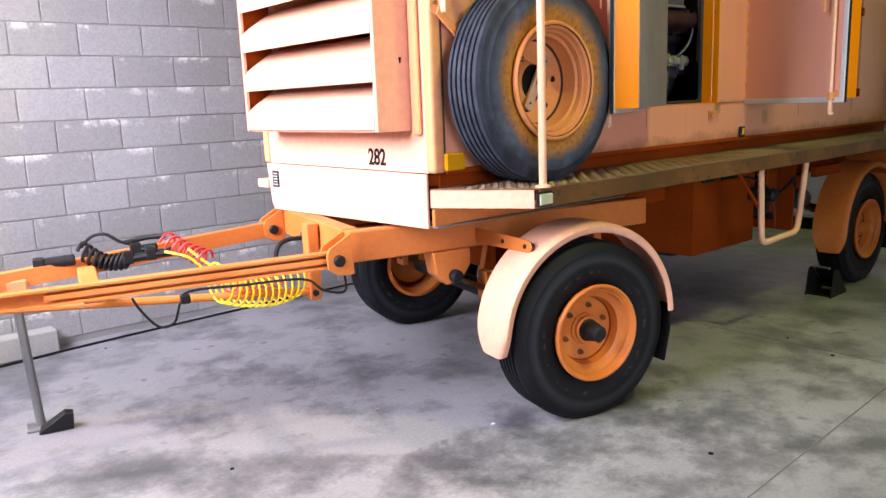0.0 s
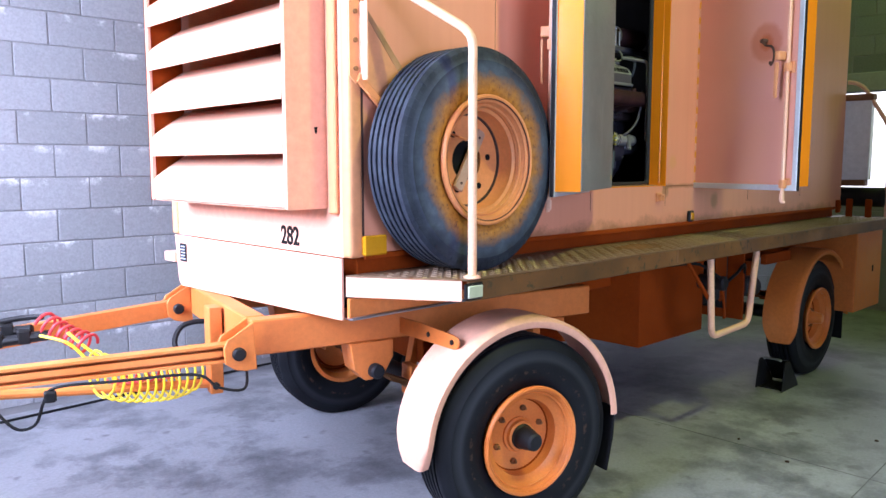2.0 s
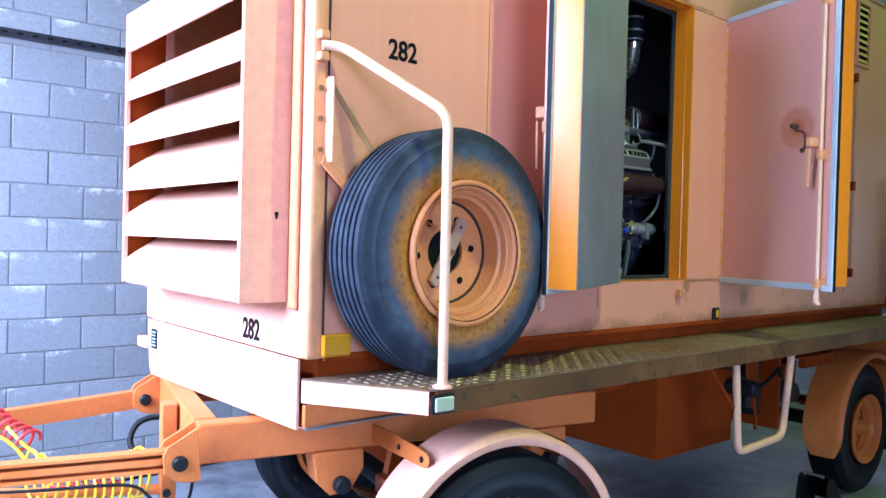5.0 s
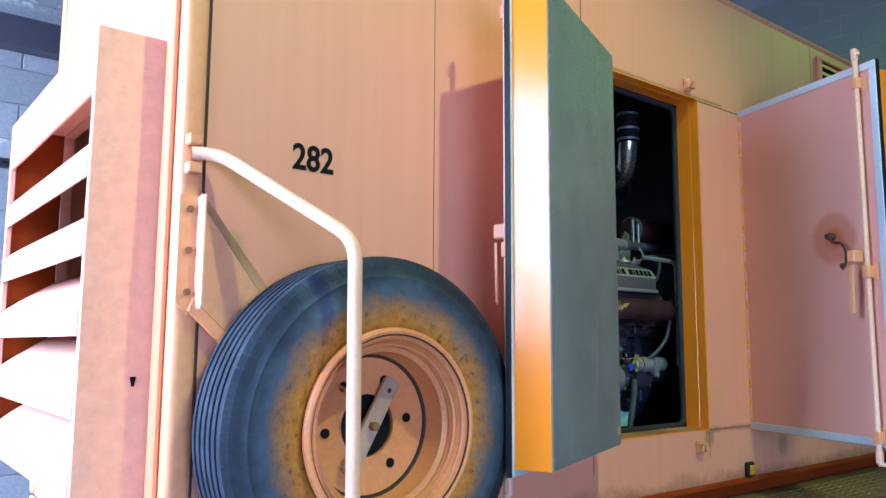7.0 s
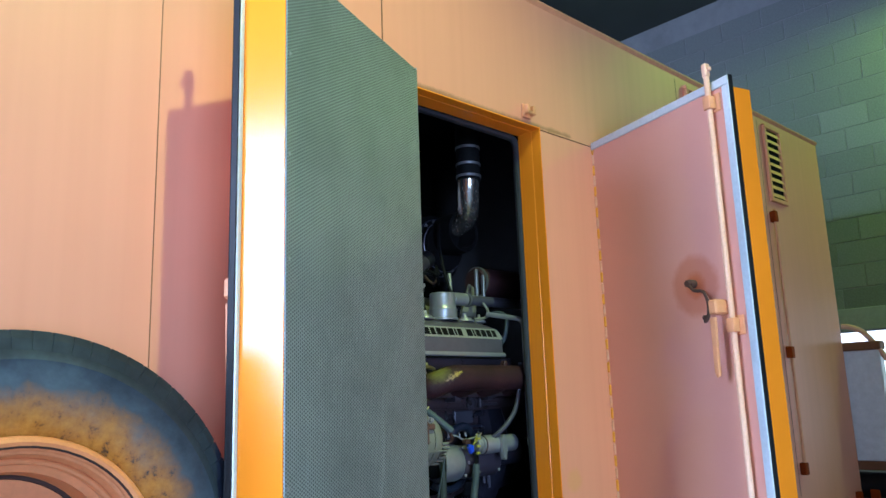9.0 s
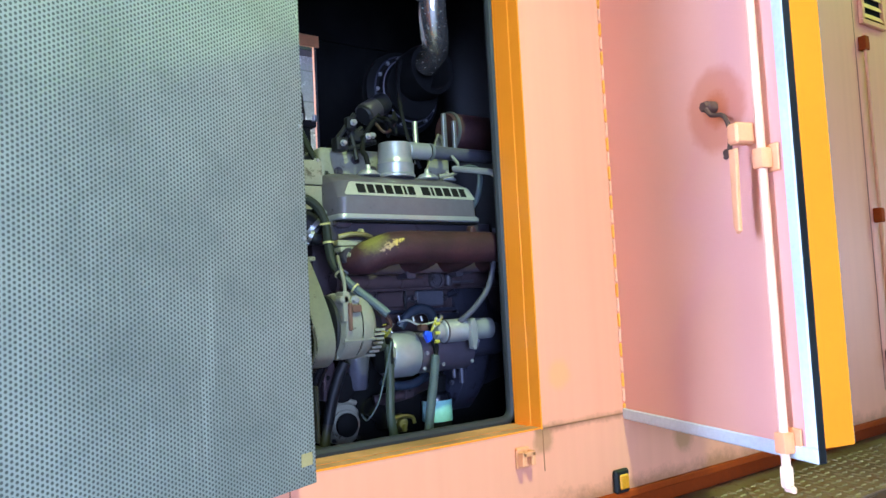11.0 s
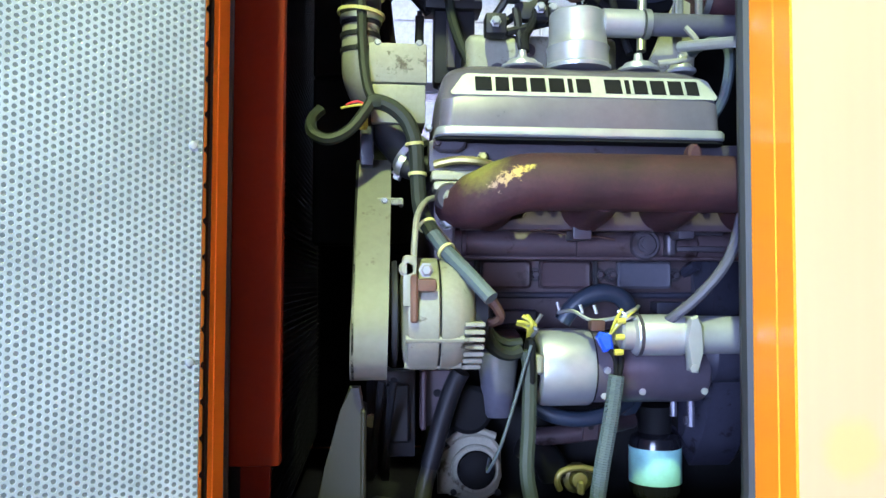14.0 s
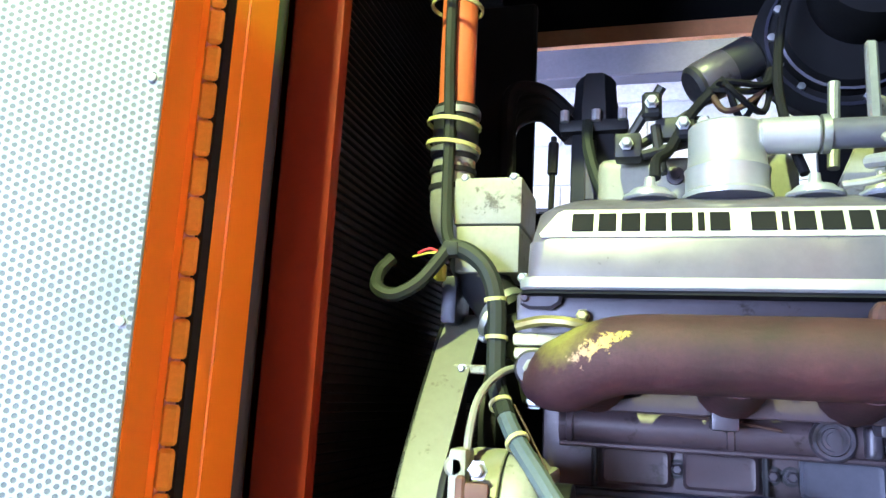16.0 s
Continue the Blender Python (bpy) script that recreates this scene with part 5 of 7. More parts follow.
dpart("front_crossbeam", box(B(), -0.985, -0.90, -0.464, 0.464, 0.775, 0.918, 0.006), "drawbar_paint", "weathered orange dolly cross beam")
dpart("rear_crossbeam", box(B(), 0.50, 0.60, -0.464, 0.464, 0.78, 0.91, 0.006), "chassis")
dpart("turntable", lathe(B(), [(0.36, 0.0), (0.44, 0.0), (0.44, 0.1), (0.36, 0.1)], Matrix.Translation((0, 0, 0.918)), 40, closed=True), "dark", "black greasy turntable ring")
dpart("front_axle", cyl(B(), (0.02, -0.84, 0.405), (0.02, 0.84, 0.405), 0.05, 16), "dark")
dpart("turntable_plate", box(B(), -0.5, 0.48, -0.46, 0.46, 0.83, 0.85), "dark", smooth=False)
# centre post and lower strut
dpart("post", prism(B(), [(-0.045, 0.91), (0.045, 0.91), (0.045, 0.56), (0.02, 0.53), (-0.03, 0.53), (-0.045, 0.56)], lambda u, v, w: (-1.05 + w, u - 0.12, v), 0.055, 0.004), "drawbar_paint", "weathered upright drawbar post")
b = B()
sweep(b, [(-1.03, -0.12, 0.57), (-2.5, 0.0, 0.67)], 0.02, 10, smooth=False)
dpart("lower_strut", b, "drawbar_paint")
dpart("strut_pin", cyl(B(), (-1.03, -0.18, 0.57), (-1.03, -0.06, 0.57), 0.016, 10), "dark")
dpart("cross_plate", box(B(), -0.15, 0.30, -0.42, 0.42, 0.60, 0.765, 0.006), "chassis", "added plate backing the turntable, darkened for shade", smooth=False)
# support leg with foot
b = B()
cyl(b, (-2.299, 0.279, 0.012), (-2.335, 0.27, 0.74), 0.021, 14)
dpart("support_leg", b, "steel", "grey tubular support leg")
dpart("support_base", box(B(), -2.36, -2.24, 0.22, 0.34, 0.0, 0.014, 0.003), "steel")
b = B()
prism(b, [(-0.02, 0.0), (0.13, 0.0), (0.135, 0.075), (0.10, 0.085), (-0.01, 0.02)], lambda p, q, w: (-2.29 + p, 0.17 + w, q), 0.07, 0.004)
dpart("support_foot", b, "dark", "dark wooden wedge at the foot")
dpart("leg_clamp", box(B(), -2.40, -2.27, 0.21, 0.33, 0.68, 0.74, 0.008), "paint")
# crossbar between the arms
dpart("drawbar_crossbar", box(B(), -2.06, -1.98, -0.30, 0.30, 0.70, 0.76, 0.006), "drawbar_paint")


def coil(a, c, turns, r, wire, sag=0.0, lean=0.0):
    a, c = Vector(a), Vector(c)
    u = (c - a).normalized()
    s1 = u.cross(Vector((0, 0, 1))).normalized()
    s2 = s1.cross(u)
    n = int(turns * 14)
    pts = []
    for k in range(n + 1):
        t = k / n
        an = 2 * math.pi * turns * t
        rr = r * (0.9 + 0.1 * math.sin(7 * t + 1))
        pts.append(a.lerp(c, t) + rr * (math.cos(an) * s1 + math.sin(an) * s2) + u * (lean * math.cos(an)) - Vector((0, 0, sag * math.sin(math.pi * t))))
    return sweep(B(), pts, wire, 7, smooth=False)


dpart("coiled_hose", coil((-1.12, -0.16, 0.665), (-1.50, -0.15, 0.69), 12.5, 0.092, 0.0052, 0.06, 0.035), "yellow_hose", "yellow coiled air hose", angle=80)
dpart("coiled_hose", coil((-1.18, -0.10, 0.675), (-1.44, -0.10, 0.68), 6, 0.055, 0.005, 0.02, 0.03), "red_hose", "red coiled air hose", angle=80)
dpart("coiled_hose", coil((-1.66, 0.16, 0.855), (-1.50, 0.00, 0.77), 6.5, 0.046, 0.0068, 0.0), "red_hose", "red coiled air hose", angle=80)
b = B()
sweep(b, [(-1.50, -0.04, 0.69), (-1.55, -0.02, 0.76), (-1.60, 0.0, 0.80), (-1.68, 0.06, 0.82)], 0.0066, 7)
sweep(b, [(-1.44, -0.05, 0.70), (-1.52, -0.03, 0.77), (-1.58, 0.02, 0.83)], 0.0066, 7)
dpart("hose_end", b, "yellow_hose")
dpart("coiled_cable", coil((-2.03, 0.30, 0.835), (-1.83, 0.21, 0.78), 9, 0.042, 0.0085, 0.035), "black", "black coiled electric cable", angle=80)
b = B()
sweep(b, [(-2.03, 0.28, 0.85), (-1.98, 0.25, 0.90), (-1.92, 0.22, 0.91), (-1.86, 0.2, 0.87), (-1.80, 0.2, 0.85)], 0.008, 8)
sweep(b, [(-1.84, 0.22, 0.86), (-1.74, 0.2, 0.875), (-1.66, 0.16, 0.88)], 0.012, 8)
dpart("hose", b, "black", "black rubber hoses")
for x, y, z in ((-1.80, 0.20, 0.82), (-1.74, 0.14, 0.80), (-1.84, 0.16, 0.79)):
    b = B()
    cyl(b, (x, y, z), (x + 0.10, y - 0.03, z + 0.01), 0.022, 10, chamfer=0.005)
    box(b, x - 0.02, x + 0.03, y - 0.03, y + 0.03, z - 0.022, z + 0.036, 0.006)
    dpart("hose_coupling", b, "dark", "dark metal hose coupling")
b = B()
cyl(b, (-2.20, 0.28, 0.79), (-2.06, 0.28, 0.795), 0.028, 12, chamfer=0.006)
box(b, -2.24, -2.19, 0.25, 0.31, 0.76, 0.82, 0.006)
dpart("cable_plug", b, "dark", "grey cable plug on the drawbar")
b = B()
sweep(b, [(-0.98, -0.46, 0.72), (-1.02, -0.57, 0.66), (-1.12, -0.575, 0.68), (-1.2, -0.55, 0.735), (-1.45, -0.50, 0.735), (-1.66, -0.455, 0.73), (-1.70, -0.44, 0.68), (-1.73, -0.43, 0.60), (-1.79, -0.42, 0.59), (-1.85, -0.40, 0.66), (-1.88, -0.39, 0.72)], 0.0056, 8)
dpart("brake_cable", b, "black", "thin black cable along the drawbar")
dpart("cable_clip", box(B(), -1.70, -1.66, -0.47, -0.43, 0.68, 0.72, 0.006), "black")
b = B()
sweep(b, [(-0.95, 0.10, 0.80), (-1.06, 0.12, 0.80), (-1.12, 0.12, 0.77), (-1.14, 0.1, 0.70), (-1.1, 0.0, 0.66)], 0.012, 8)
dpart("hose", b, "black", "black rubber hose")
b = B()
box(b, -1.0, -0.97, 0.06, 0.14, 0.77, 0.83, 0.005)
dpart("hose_fitting", b, "steel")

# ---- spare wheel ----
spare = thing("spare_wheel", "spare wheel with overspray-stained tyre standing on the deck", "wheel", pose(0.680, -0.148, 1.534, 0, 0, 0))
part("tyre", tyre_bm(0.424, 0.226), "spare_rubber", spare, "dusty tyre with orange overspray")
b = B()
for k in range(76):
    a = 2 * math.pi * k / 76
    c_, s_ = math.cos(a), math.sin(a)
    t_ = (-s_, c_)
    q = []
    for r_, y_ in ((0.388, -0.0990), (0.408, -0.0930), (0.4230, -0.0835), (0.4230, -0.075), (0.388, -0.093)):
        q.append((r_, y_))
    vs = [[b.verts.new((r_ * c_ + e * t_[0] * 0.0153, y_, r_ * s_ + e * t_[1] * 0.0153)) for r_, y_ in q] for e in (-1, 1)]
    for i in range(5):
        b.faces.new((vs[0][i], vs[0][(i + 1) % 5], vs[1][(i + 1) % 5], vs[1][i]))
    b.faces.new(vs[0][::-1])
    b.faces.new(vs[1])
tagged(part("tread_shoulder", b, "spare_rubber", spare, smooth=False), "tread shoulder lugs", kind="stuff")
WIDER = Matrix.Diagonal((1.09, 1.0, 1.09, 1.0))
part("rim", rim_bm(0.105, 0.072, well=0.169), "spare_rim", spare, "faded orange steel rim", at=WIDER)
rot90 = Matrix.Rotation(radians(90), 4, "X")
part("rim_lip", ring(0.217, 0.0085, -0.121), "spare_rim", spare, "rounded rim lip", at=WIDER)
part("lock_ring", ring(0.203, 0.0055, -0.112), "spare_rim", spare, "split lock ring", at=WIDER)
part("rust_gap", ring(0.2105, 0.0028, -0.1245), "rust_dark", spare, at=WIDER)
part("rim_bead", ring(0.188, 0.005, -0.094), "spare_rim", spare, at=WIDER)
part("rust_seam", ring(0.163, 0.006, -0.003), "rust_dark", spare, "dark rust seam round the disc", at=WIDER)
for k in range(6):
    a = 2 * math.pi * (k + 0.1) / 6
    part("stud_hole", lathe(B(), [(0.0, 0.0), (0.0125, 0.0), (0.0125, 0.003), (0, 0.003)], Matrix.Translation((0.122 * math.cos(a), 0.0035, 0.122 * math.sin(a))) @ rot90, 12), "ink_and_shade", spare)
part("hub_shade", lathe(B(), [(0.0, 0.0), (0.078, 0.0), (0.078, 0.003), (0, 0.003)], Matrix.Translation((0, 0.018, 0)) @ rot90, 24), "ink_and_shade", spare)
b = B()
prism(b, [(-0.125, -0.023), (0.125, -0.023), (0.132, -0.014), (0.132, 0.014), (0.125, 0.023), (-0.125, 0.023), (-0.132, 0.0)], lambda u, v, w: (u * 0.5 - v * 0.866, -0.022 + w, u * 0.866 + v * 0.5), 0.018, 0.003)
part("clamp_bar", b, "mildew_bar", spare, "steel clamp bar across the hub hole")
for e_ in (-0.1, 0.1):
    part("bar_hole", lathe(B(), [(0, 0), (0.006, 0), (0.006, 0.001), (0, 0.001)], Matrix.Translation((e_ * 0.5, -0.0222, e_ * 0.866)) @ rot90, 10), "rust_dark", spare)
part("clamp_bolt", lathe(B(), [(0, 0), (0.012, 0), (0.012, 0.018), (0, 0.02)], Matrix.Translation((0.0, -0.022, 0.0)) @ rot90, 6), "rust_patch", spare)
b = B()
sweep(b, [(-0.085, 0.0, 0.10), (-0.075, -0.04, 0.085), (-0.062, -0.06, 0.075)], 0.0045, 8)
part("valve_stem", b, "spare_rim", spare)
for k in range(5):
    a = math.radians((35, 110, 170, 250, 310)[k])
    part("rust_chip", box(B(), -0.012, 0.012, -0.1265, -0.1225, -0.004, 0.004, 0.001), "rust_dark", spare, at=WIDER @ Matrix.Rotation(-a, 4, "Y") @ Matrix.Translation((0, 0, 0.2175)))

# ---- wheel chock ----
chock = thing("wheel_chock", "black folded metal wheel chock under the rear tyre", "chock", pose(3.765, -0.12, 0, 0, 0, 0))
b = B()
prism(b, [(-0.14, 0.0), (0.13, 0.0), (0.125, 0.02), (-0.02, 0.19), (-0.07, 0.2), (-0.1, 0.19)], lambda u, v, w: (u, -0.09 + w, v), 0.006, 0.001)
prism(b, [(-0.14, 0.0), (0.13, 0.0), (0.125, 0.02), (-0.02, 0.19), (-0.07, 0.2), (-0.1, 0.19)], lambda u, v, w: (u, 0.084 + w, v), 0.006, 0.001)
prism(b, [(0.125, 0.02), (0.13, 0.026), (-0.015, 0.198), (-0.02, 0.19)], lambda u, v, w: (u, -0.084 + w, v), 0.168)
box(b, -0.10, 0.10, -0.084, 0.084, 0.0, 0.008)
part("body", b, "black", chock, smooth=False)
b = B()
sweep(b, [(-0.09, -0.05, 0.2), (-0.095, -0.05, 0.21), (-0.095, 0.05, 0.21), (-0.09, 0.05, 0.2)], 0.008, 6)
part("handle", b, "steel", chock)

# ---- engine bay ----
bay = thing("engine_bay", "dark engine bay with red-brown radiator frame", "engine bay")
b = B()
box(b, 1.690, 1.762, 0.147, 0.172, 1.486, Z1 - 0.06, 0.006, 2)
part("radiator_post", b, "rust_brown", bay, "red-brown radiator side frame")
b = B()
box(b, 1.70, 1.741, 0.20, 0.215, 1.30, Z1 - 0.06)
part("radiator_tank", b, "rust_brown", bay, smooth=False)
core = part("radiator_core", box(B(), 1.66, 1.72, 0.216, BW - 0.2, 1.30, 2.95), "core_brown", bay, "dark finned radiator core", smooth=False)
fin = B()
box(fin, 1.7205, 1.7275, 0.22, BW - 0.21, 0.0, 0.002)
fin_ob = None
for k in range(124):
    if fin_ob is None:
        fin_ob = part("fin", fin, "ink_and_shade", core, smooth=False)
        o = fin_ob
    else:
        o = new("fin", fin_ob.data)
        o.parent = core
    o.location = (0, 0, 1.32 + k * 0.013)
part("bay_divider", box(B(), 3.2, 3.22, 0.05, BW - 0.05, 1.225, Z1 - 0.01), "dark", bay, smooth=False)
part("bay_roof", box(B(), 1.0, 3.2, 0.04, BW - 0.04, Z1 - 0.05, Z1 - 0.01), "ink_and_shade", bay, smooth=False)
part("far_end_lining", box(B(), FO1 - 0.01, 3.2, BW - 0.06, BW - 0.037, 1.965, 2.895), "ink_and_shade", bay, smooth=False)
part("far_lining", box(B(), 1.0, 3.2, BW - 0.06, BW - 0.037, 2.90, Z1 - 0.06), "ink_and_shade", bay, smooth=False)
part("bay_floor_mat", box(B(), 1.0, 3.19, 0.05, BW - 0.05, 1.224, 1.232), "ink_and_shade", bay, smooth=False)
part("side_lining", box(B(), OX1 + 0.03, 3.19, 0.037, 0.06, 1.24, Z1 - 0.06), "ink_and_shade", bay, smooth=False)
part("head_lining", box(B(), OX0 - 0.03, OX1 + 0.03, 0.037, 0.06, OZ1 + 0.035, Z1 - 0.06), "ink_and_shade", bay, smooth=False)
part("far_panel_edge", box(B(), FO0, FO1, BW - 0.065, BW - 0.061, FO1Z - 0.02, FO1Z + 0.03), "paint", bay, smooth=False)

part("fan_shroud", box(B(), 1.745, 1.90, 0.80, 0.83, 2.2005, 2.66, 0.006), "ink_and_shade", bay, "added black sheet hiding the bright far opening", smooth=False)
part("fan_shroud", box(B(), 1.745, 1.97, 0.80, 0.83, 1.82, 2.20, 0.006), "ink_and_shade", bay, "added black sheet hiding the bright far opening", smooth=False)
part("far_lower_lining", box(B(), 1.70, 3.2, BW - 0.06, BW - 0.037, 1.24, 1.96), "ink_and_shade", bay, smooth=False)

engine = thing("diesel_engine", "grey diesel engine with rusty exhaust manifold and cables", "engine")
E = engine
AX = Matrix.Rotation(radians(90), 4, "Y")


def xlathe(prof, x, y, z, segs=32):
    """Turned round the x axis, starting at x."""
    return lathe(B(), prof, Matrix.Translation((x, y, z)) @ AX, segs)


def ylathe(prof, x, y, z, segs=32):
    """Turned round y, growing towards the open side."""
    return lathe(B(), prof, Matrix.Translation((x, y, z)) @ rot90, segs)


def bolt(x, y, z, r=0.008, h=0.008, material="steel"):
    return part("bolt", ylathe([(r * 1.35, 0), (r * 1.35, 0.002), (r, 0.002), (r, h), (r * 0.7, h + 0.002), (0, h + 0.002)], x, y, z, 6), material, E)


def slab(levels, steps=5):
    """Stacked rounded rectangles (z, x0, x1, y0, y1, r), closed above and below."""
    bm = B()
    rings = []
    for z, x0, x1, y0, y1, r in levels:
        ring_ = []
        for cx, cy, a0 in ((x0 + r, y0 + r, 180), (x1 - r, y0 + r, 270), (x1 - r, y1 - r, 0), (x0 + r, y1 - r, 90)):
            for k in range(steps + 1):
                a = radians(a0 + 90 * k / steps)
                ring_.append(bm.verts.new((cx + r * math.cos(a), cy + r * math.sin(a), z)))
        rings.append(ring_)
    n = len(rings[0])
    for p, q in zip(rings, rings[1:]):
        for k in range(n):
            bm.faces.new((p[k], p[(k + 1) % n], q[(k + 1) % n], q[k]))
    bm.faces.new(rings[0][::-1])
    bm.faces.new(rings[-1])
    return bm


def clamp_ring(at, r, w=0.010, material="steel", parent=None):
    """A hose clamp: band with a small screw block."""
    bm = lathe(B(), [(r, 0), (r + 0.0022, 0), (r + 0.0022, w), (r, w)], at, 24, closed=True)
    q = box(B(), -0.006, 0.006, -r - 0.009, -r - 0.001, -0.001, w + 0.001, 0.0015)
    bmesh.ops.transform(q, matrix=at, verts=q.verts)
    tmp = bpy.data.meshes.new("clamp_screw")
    q.to_mesh(tmp)
    q.free()
    bm.from_mesh(tmp)
    bpy.data.meshes.remove(tmp)
    return part("clamp", bm, material, parent or E)


b = B()
box(b, 1.99, 3.0, 0.450, 1.08, 1.66, 1.95, 0.02, 2)
part("crankcase", b, "engine_warm", E)
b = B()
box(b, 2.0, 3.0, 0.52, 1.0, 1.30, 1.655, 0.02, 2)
part("lower_crankcase", b, "ink_and_shade", E, "lower crankcase blackened for the shade below the engine")
b = B()
box(b, 1.974, 2.53, 0.300, 0.58, 1.930, 1.984, 0.006, 2)
part("cylinder_head", b, "engine", E)
b = B()
prism(b, [(1.981, 1.968), (1.992, 1.962), (2.022, 1.962), (2.034, 1.970), (2.036, 1.980), (2.026, 1.989), (1.990, 1.990), (1.981, 1.984)], lambda u, v, w: (u, 0.2985 - w, v), 0.012, 0.004)
part("oval_plate", b, "engine", E, "dark oval head plate")
bolt(1.988, 0.288, 1.976, 0.006, 0.006, "engine_warm")

# valve cover
cover = part("valve_cover", slab([(1.998, 1.991, 2.456, 0.264, 0.590, 0.020), (2.046, 1.992, 2.457, 0.2655, 0.588, 0.024), (2.050, 1.994, 2.456, 0.267, 0.586, 0.028), (2.092, 1.999, 2.456, 0.2895, 0.575, 0.040),
                                  (2.098, 2.002, 2.453, 0.296, 0.57, 0.044), (2.114, 2.010, 2.448, 0.335, 0.545, 0.044), (2.128, 2.022, 2.440, 0.375, 0.52, 0.044), (2.131, 2.040, 2.425, 0.40, 0.50, 0.03)]),
             "cover_grey", E, "grey enamelled valve cover", angle=26)
part("cover_flange", slab([(1.984, 1.986, 2.461, 0.258, 0.594, 0.022), (1.987, 1.983, 2.464, 0.255, 0.597, 0.024), (1.996, 1.983, 2.464, 0.255, 0.597, 0.024), (2.000, 1.986, 2.461, 0.258, 0.594, 0.022)]), "alu", cover, "bright machined flange", angle=40)
part("cover_gasket", slab([(1.979, 1.984, 2.463, 0.260, 0.594, 0.022), (1.9838, 1.984, 2.463, 0.260, 0.594, 0.022)]), "ink_and_shade", cover)


def on_slope(u, v, w):
    """On the sloping front of the cover."""
    return (u, 0.2663 + (v - 2.050) * 0.535 - w * 0.88, v + w * 0.47)


part("name_band", prism(B(), [(2.010, 2.0515), (2.447, 2.0515), (2.4505, 2.056), (2.441, 2.086), (2.433, 2.0915), (2.036, 2.0915), (2.028, 2.087), (2.007, 2.056)], on_slope, 0.0018, 0.0006), "band", cover, "bright band with dark raised maker's mark", smooth=False)
x = 2.047
for n, wdt in enumerate((0.029, 0.024, 0.025, 0.027, 0.027, 0.010, 0.025, 0, 0.030, 0.010, 0.025, 0.026, 0.025, 0.023)):
    if not wdt:
        x += 0.018
        continue
    b = B()
    prism(b, [(x + 0.001, 2.0585), (x + wdt - 0.001, 2.0585), (x + wdt - 0.001, 2.0845), (x + 0.001, 2.0845)], lambda u, v, w: on_slope(u, v, w + 0.0019), 0.0022, 0.0008)
    part("mark_bar", b, "ink_and_shade", cover, smooth=False)
    x += wdt + 0.0042
part("filler_neck", lathe(B(), [(0.0, 0.0), (0.058, 0.0), (0.059, 0.006), (0.055, 0.010), (0.055, 0.034), (0.0565, 0.040), (0.0525, 0.045), (0.051, 0.060), (0.0505, 0.100), (0.047, 0.104), (0.045, 0.097), (0.045, 0.08), (0, 0.08)], Matrix.Translation((2.245, 0.385, 2.126)), 40), "alu", cover, "bright aluminium filler neck")
part("neck_mouth", lathe(B(), [(0, 0), (0.0448, 0), (0.0448, 0.002), (0, 0.002)], Matrix.Translation((2.245, 0.385, 2.216)), 28), "ink_and_shade", cover, smooth=False)
for xx, k in ((2.143, 1.0), (2.352, 1.0), (2.43, 0.72)):
    part("cover_knob", lathe(B(), [(0, 0), (0.034 * k, 0), (0.037 * k, 0.003), (0.036 * k, 0.007), (0.028 * k, 0.009), (0.027 * k, 0.013), (0.024 * k, 0.016), (0.012 * k, 0.018), (0.008 * k, 0.024), (0.007 * k, 0.034), (0, 0.036)], Matrix.Translation((xx, 0.375, 2.124)), 28), "alu", cover, "round steel cover knob")

# exhaust manifold with its ports
b = B()
sweep(b, [(2.005, 0.30, 1.874), (2.028, 0.262, 1.872), (2.056, 0.232, 1.882), (2.092, 0.211, 1.897), (2.135, 0.203, 1.904), (2.25, 0.203, 1.905), (2.36, 0.203, 1.905), (2.6, 0.206, 1.904), (2.95, 0.212, 1.903)], 0.0445, 24, taper=lambda t: min(1.0, 0.55 + t * 2.2))
man = part("exhaust_manifold", b, "manifold", E, "rust-brown cast exhaust manifold", angle=50)
for x in (2.075, 2.238, 2.372, 2.51):
    b = B()
    sweep(b, [(x, 0.205, 1.895), (x, 0.245, 1.886), (x, 0.285, 1.880), (x, 0.318, 1.878)], 0.037, 18, taper=lambda t: 1.0 + 0.16 * t)
    part("runner", b, "manifold", man, angle=50)
b = B()
prism(b, [(2.366, 1.93), (2.394, 1.93), (2.390, 1.958), (2.384, 1.966), (2.376, 1.966), (2.370, 1.958)], lambda u, v, w: (u, 0.215 - w, v), 0.026, 0.004)
part("manifold_lug", b, "manifold", man)
# scalloped flange on the head
pts = [(2.030, 1.838), (2.030, 1.850)]
for x in (2.169, 2.307, 2.445):
    pts += [(x - 0.070, 1.851), (x - 0.034, 1.856), (x - 0.026, 1.880), (x - 0.014, 1.890), (x + 0.014, 1.890), (x + 0.026, 1.880), (x + 0.034, 1.856)]
pts += [(2.62, 1.852), (2.62, 1.838)]
part("manifold_flange", prism(B(), pts, lambda u, v, w: (u, 0.335 - w, v), 0.022, 0.002), "engine_warm", E, "scalloped manifold flange", smooth=False)
for x, z in ((2.158, 1.882), (2.182, 1.880), (2.307, 1.880), (2.445, 1.880)):
    part("flange_washer", ylathe([(0, 0), (0.012, 0), (0.012, 0.003), (0, 0.003)], x, 0.3128, z, 16), "rust_dark", E)
    bolt(x, 0.3098, z, 0.0078, 0.009, "engine")
part("flange_stop", box(B(), 2.215, 2.247, 0.302, 0.36, 1.822, 1.846, 0.004, 2), "engine", E, "pale square stud head")
part("flange_stop", box(B(), 2.40, 2.428, 0.315, 0.36, 1.825, 1.842, 0.004, 2), "engine", E)
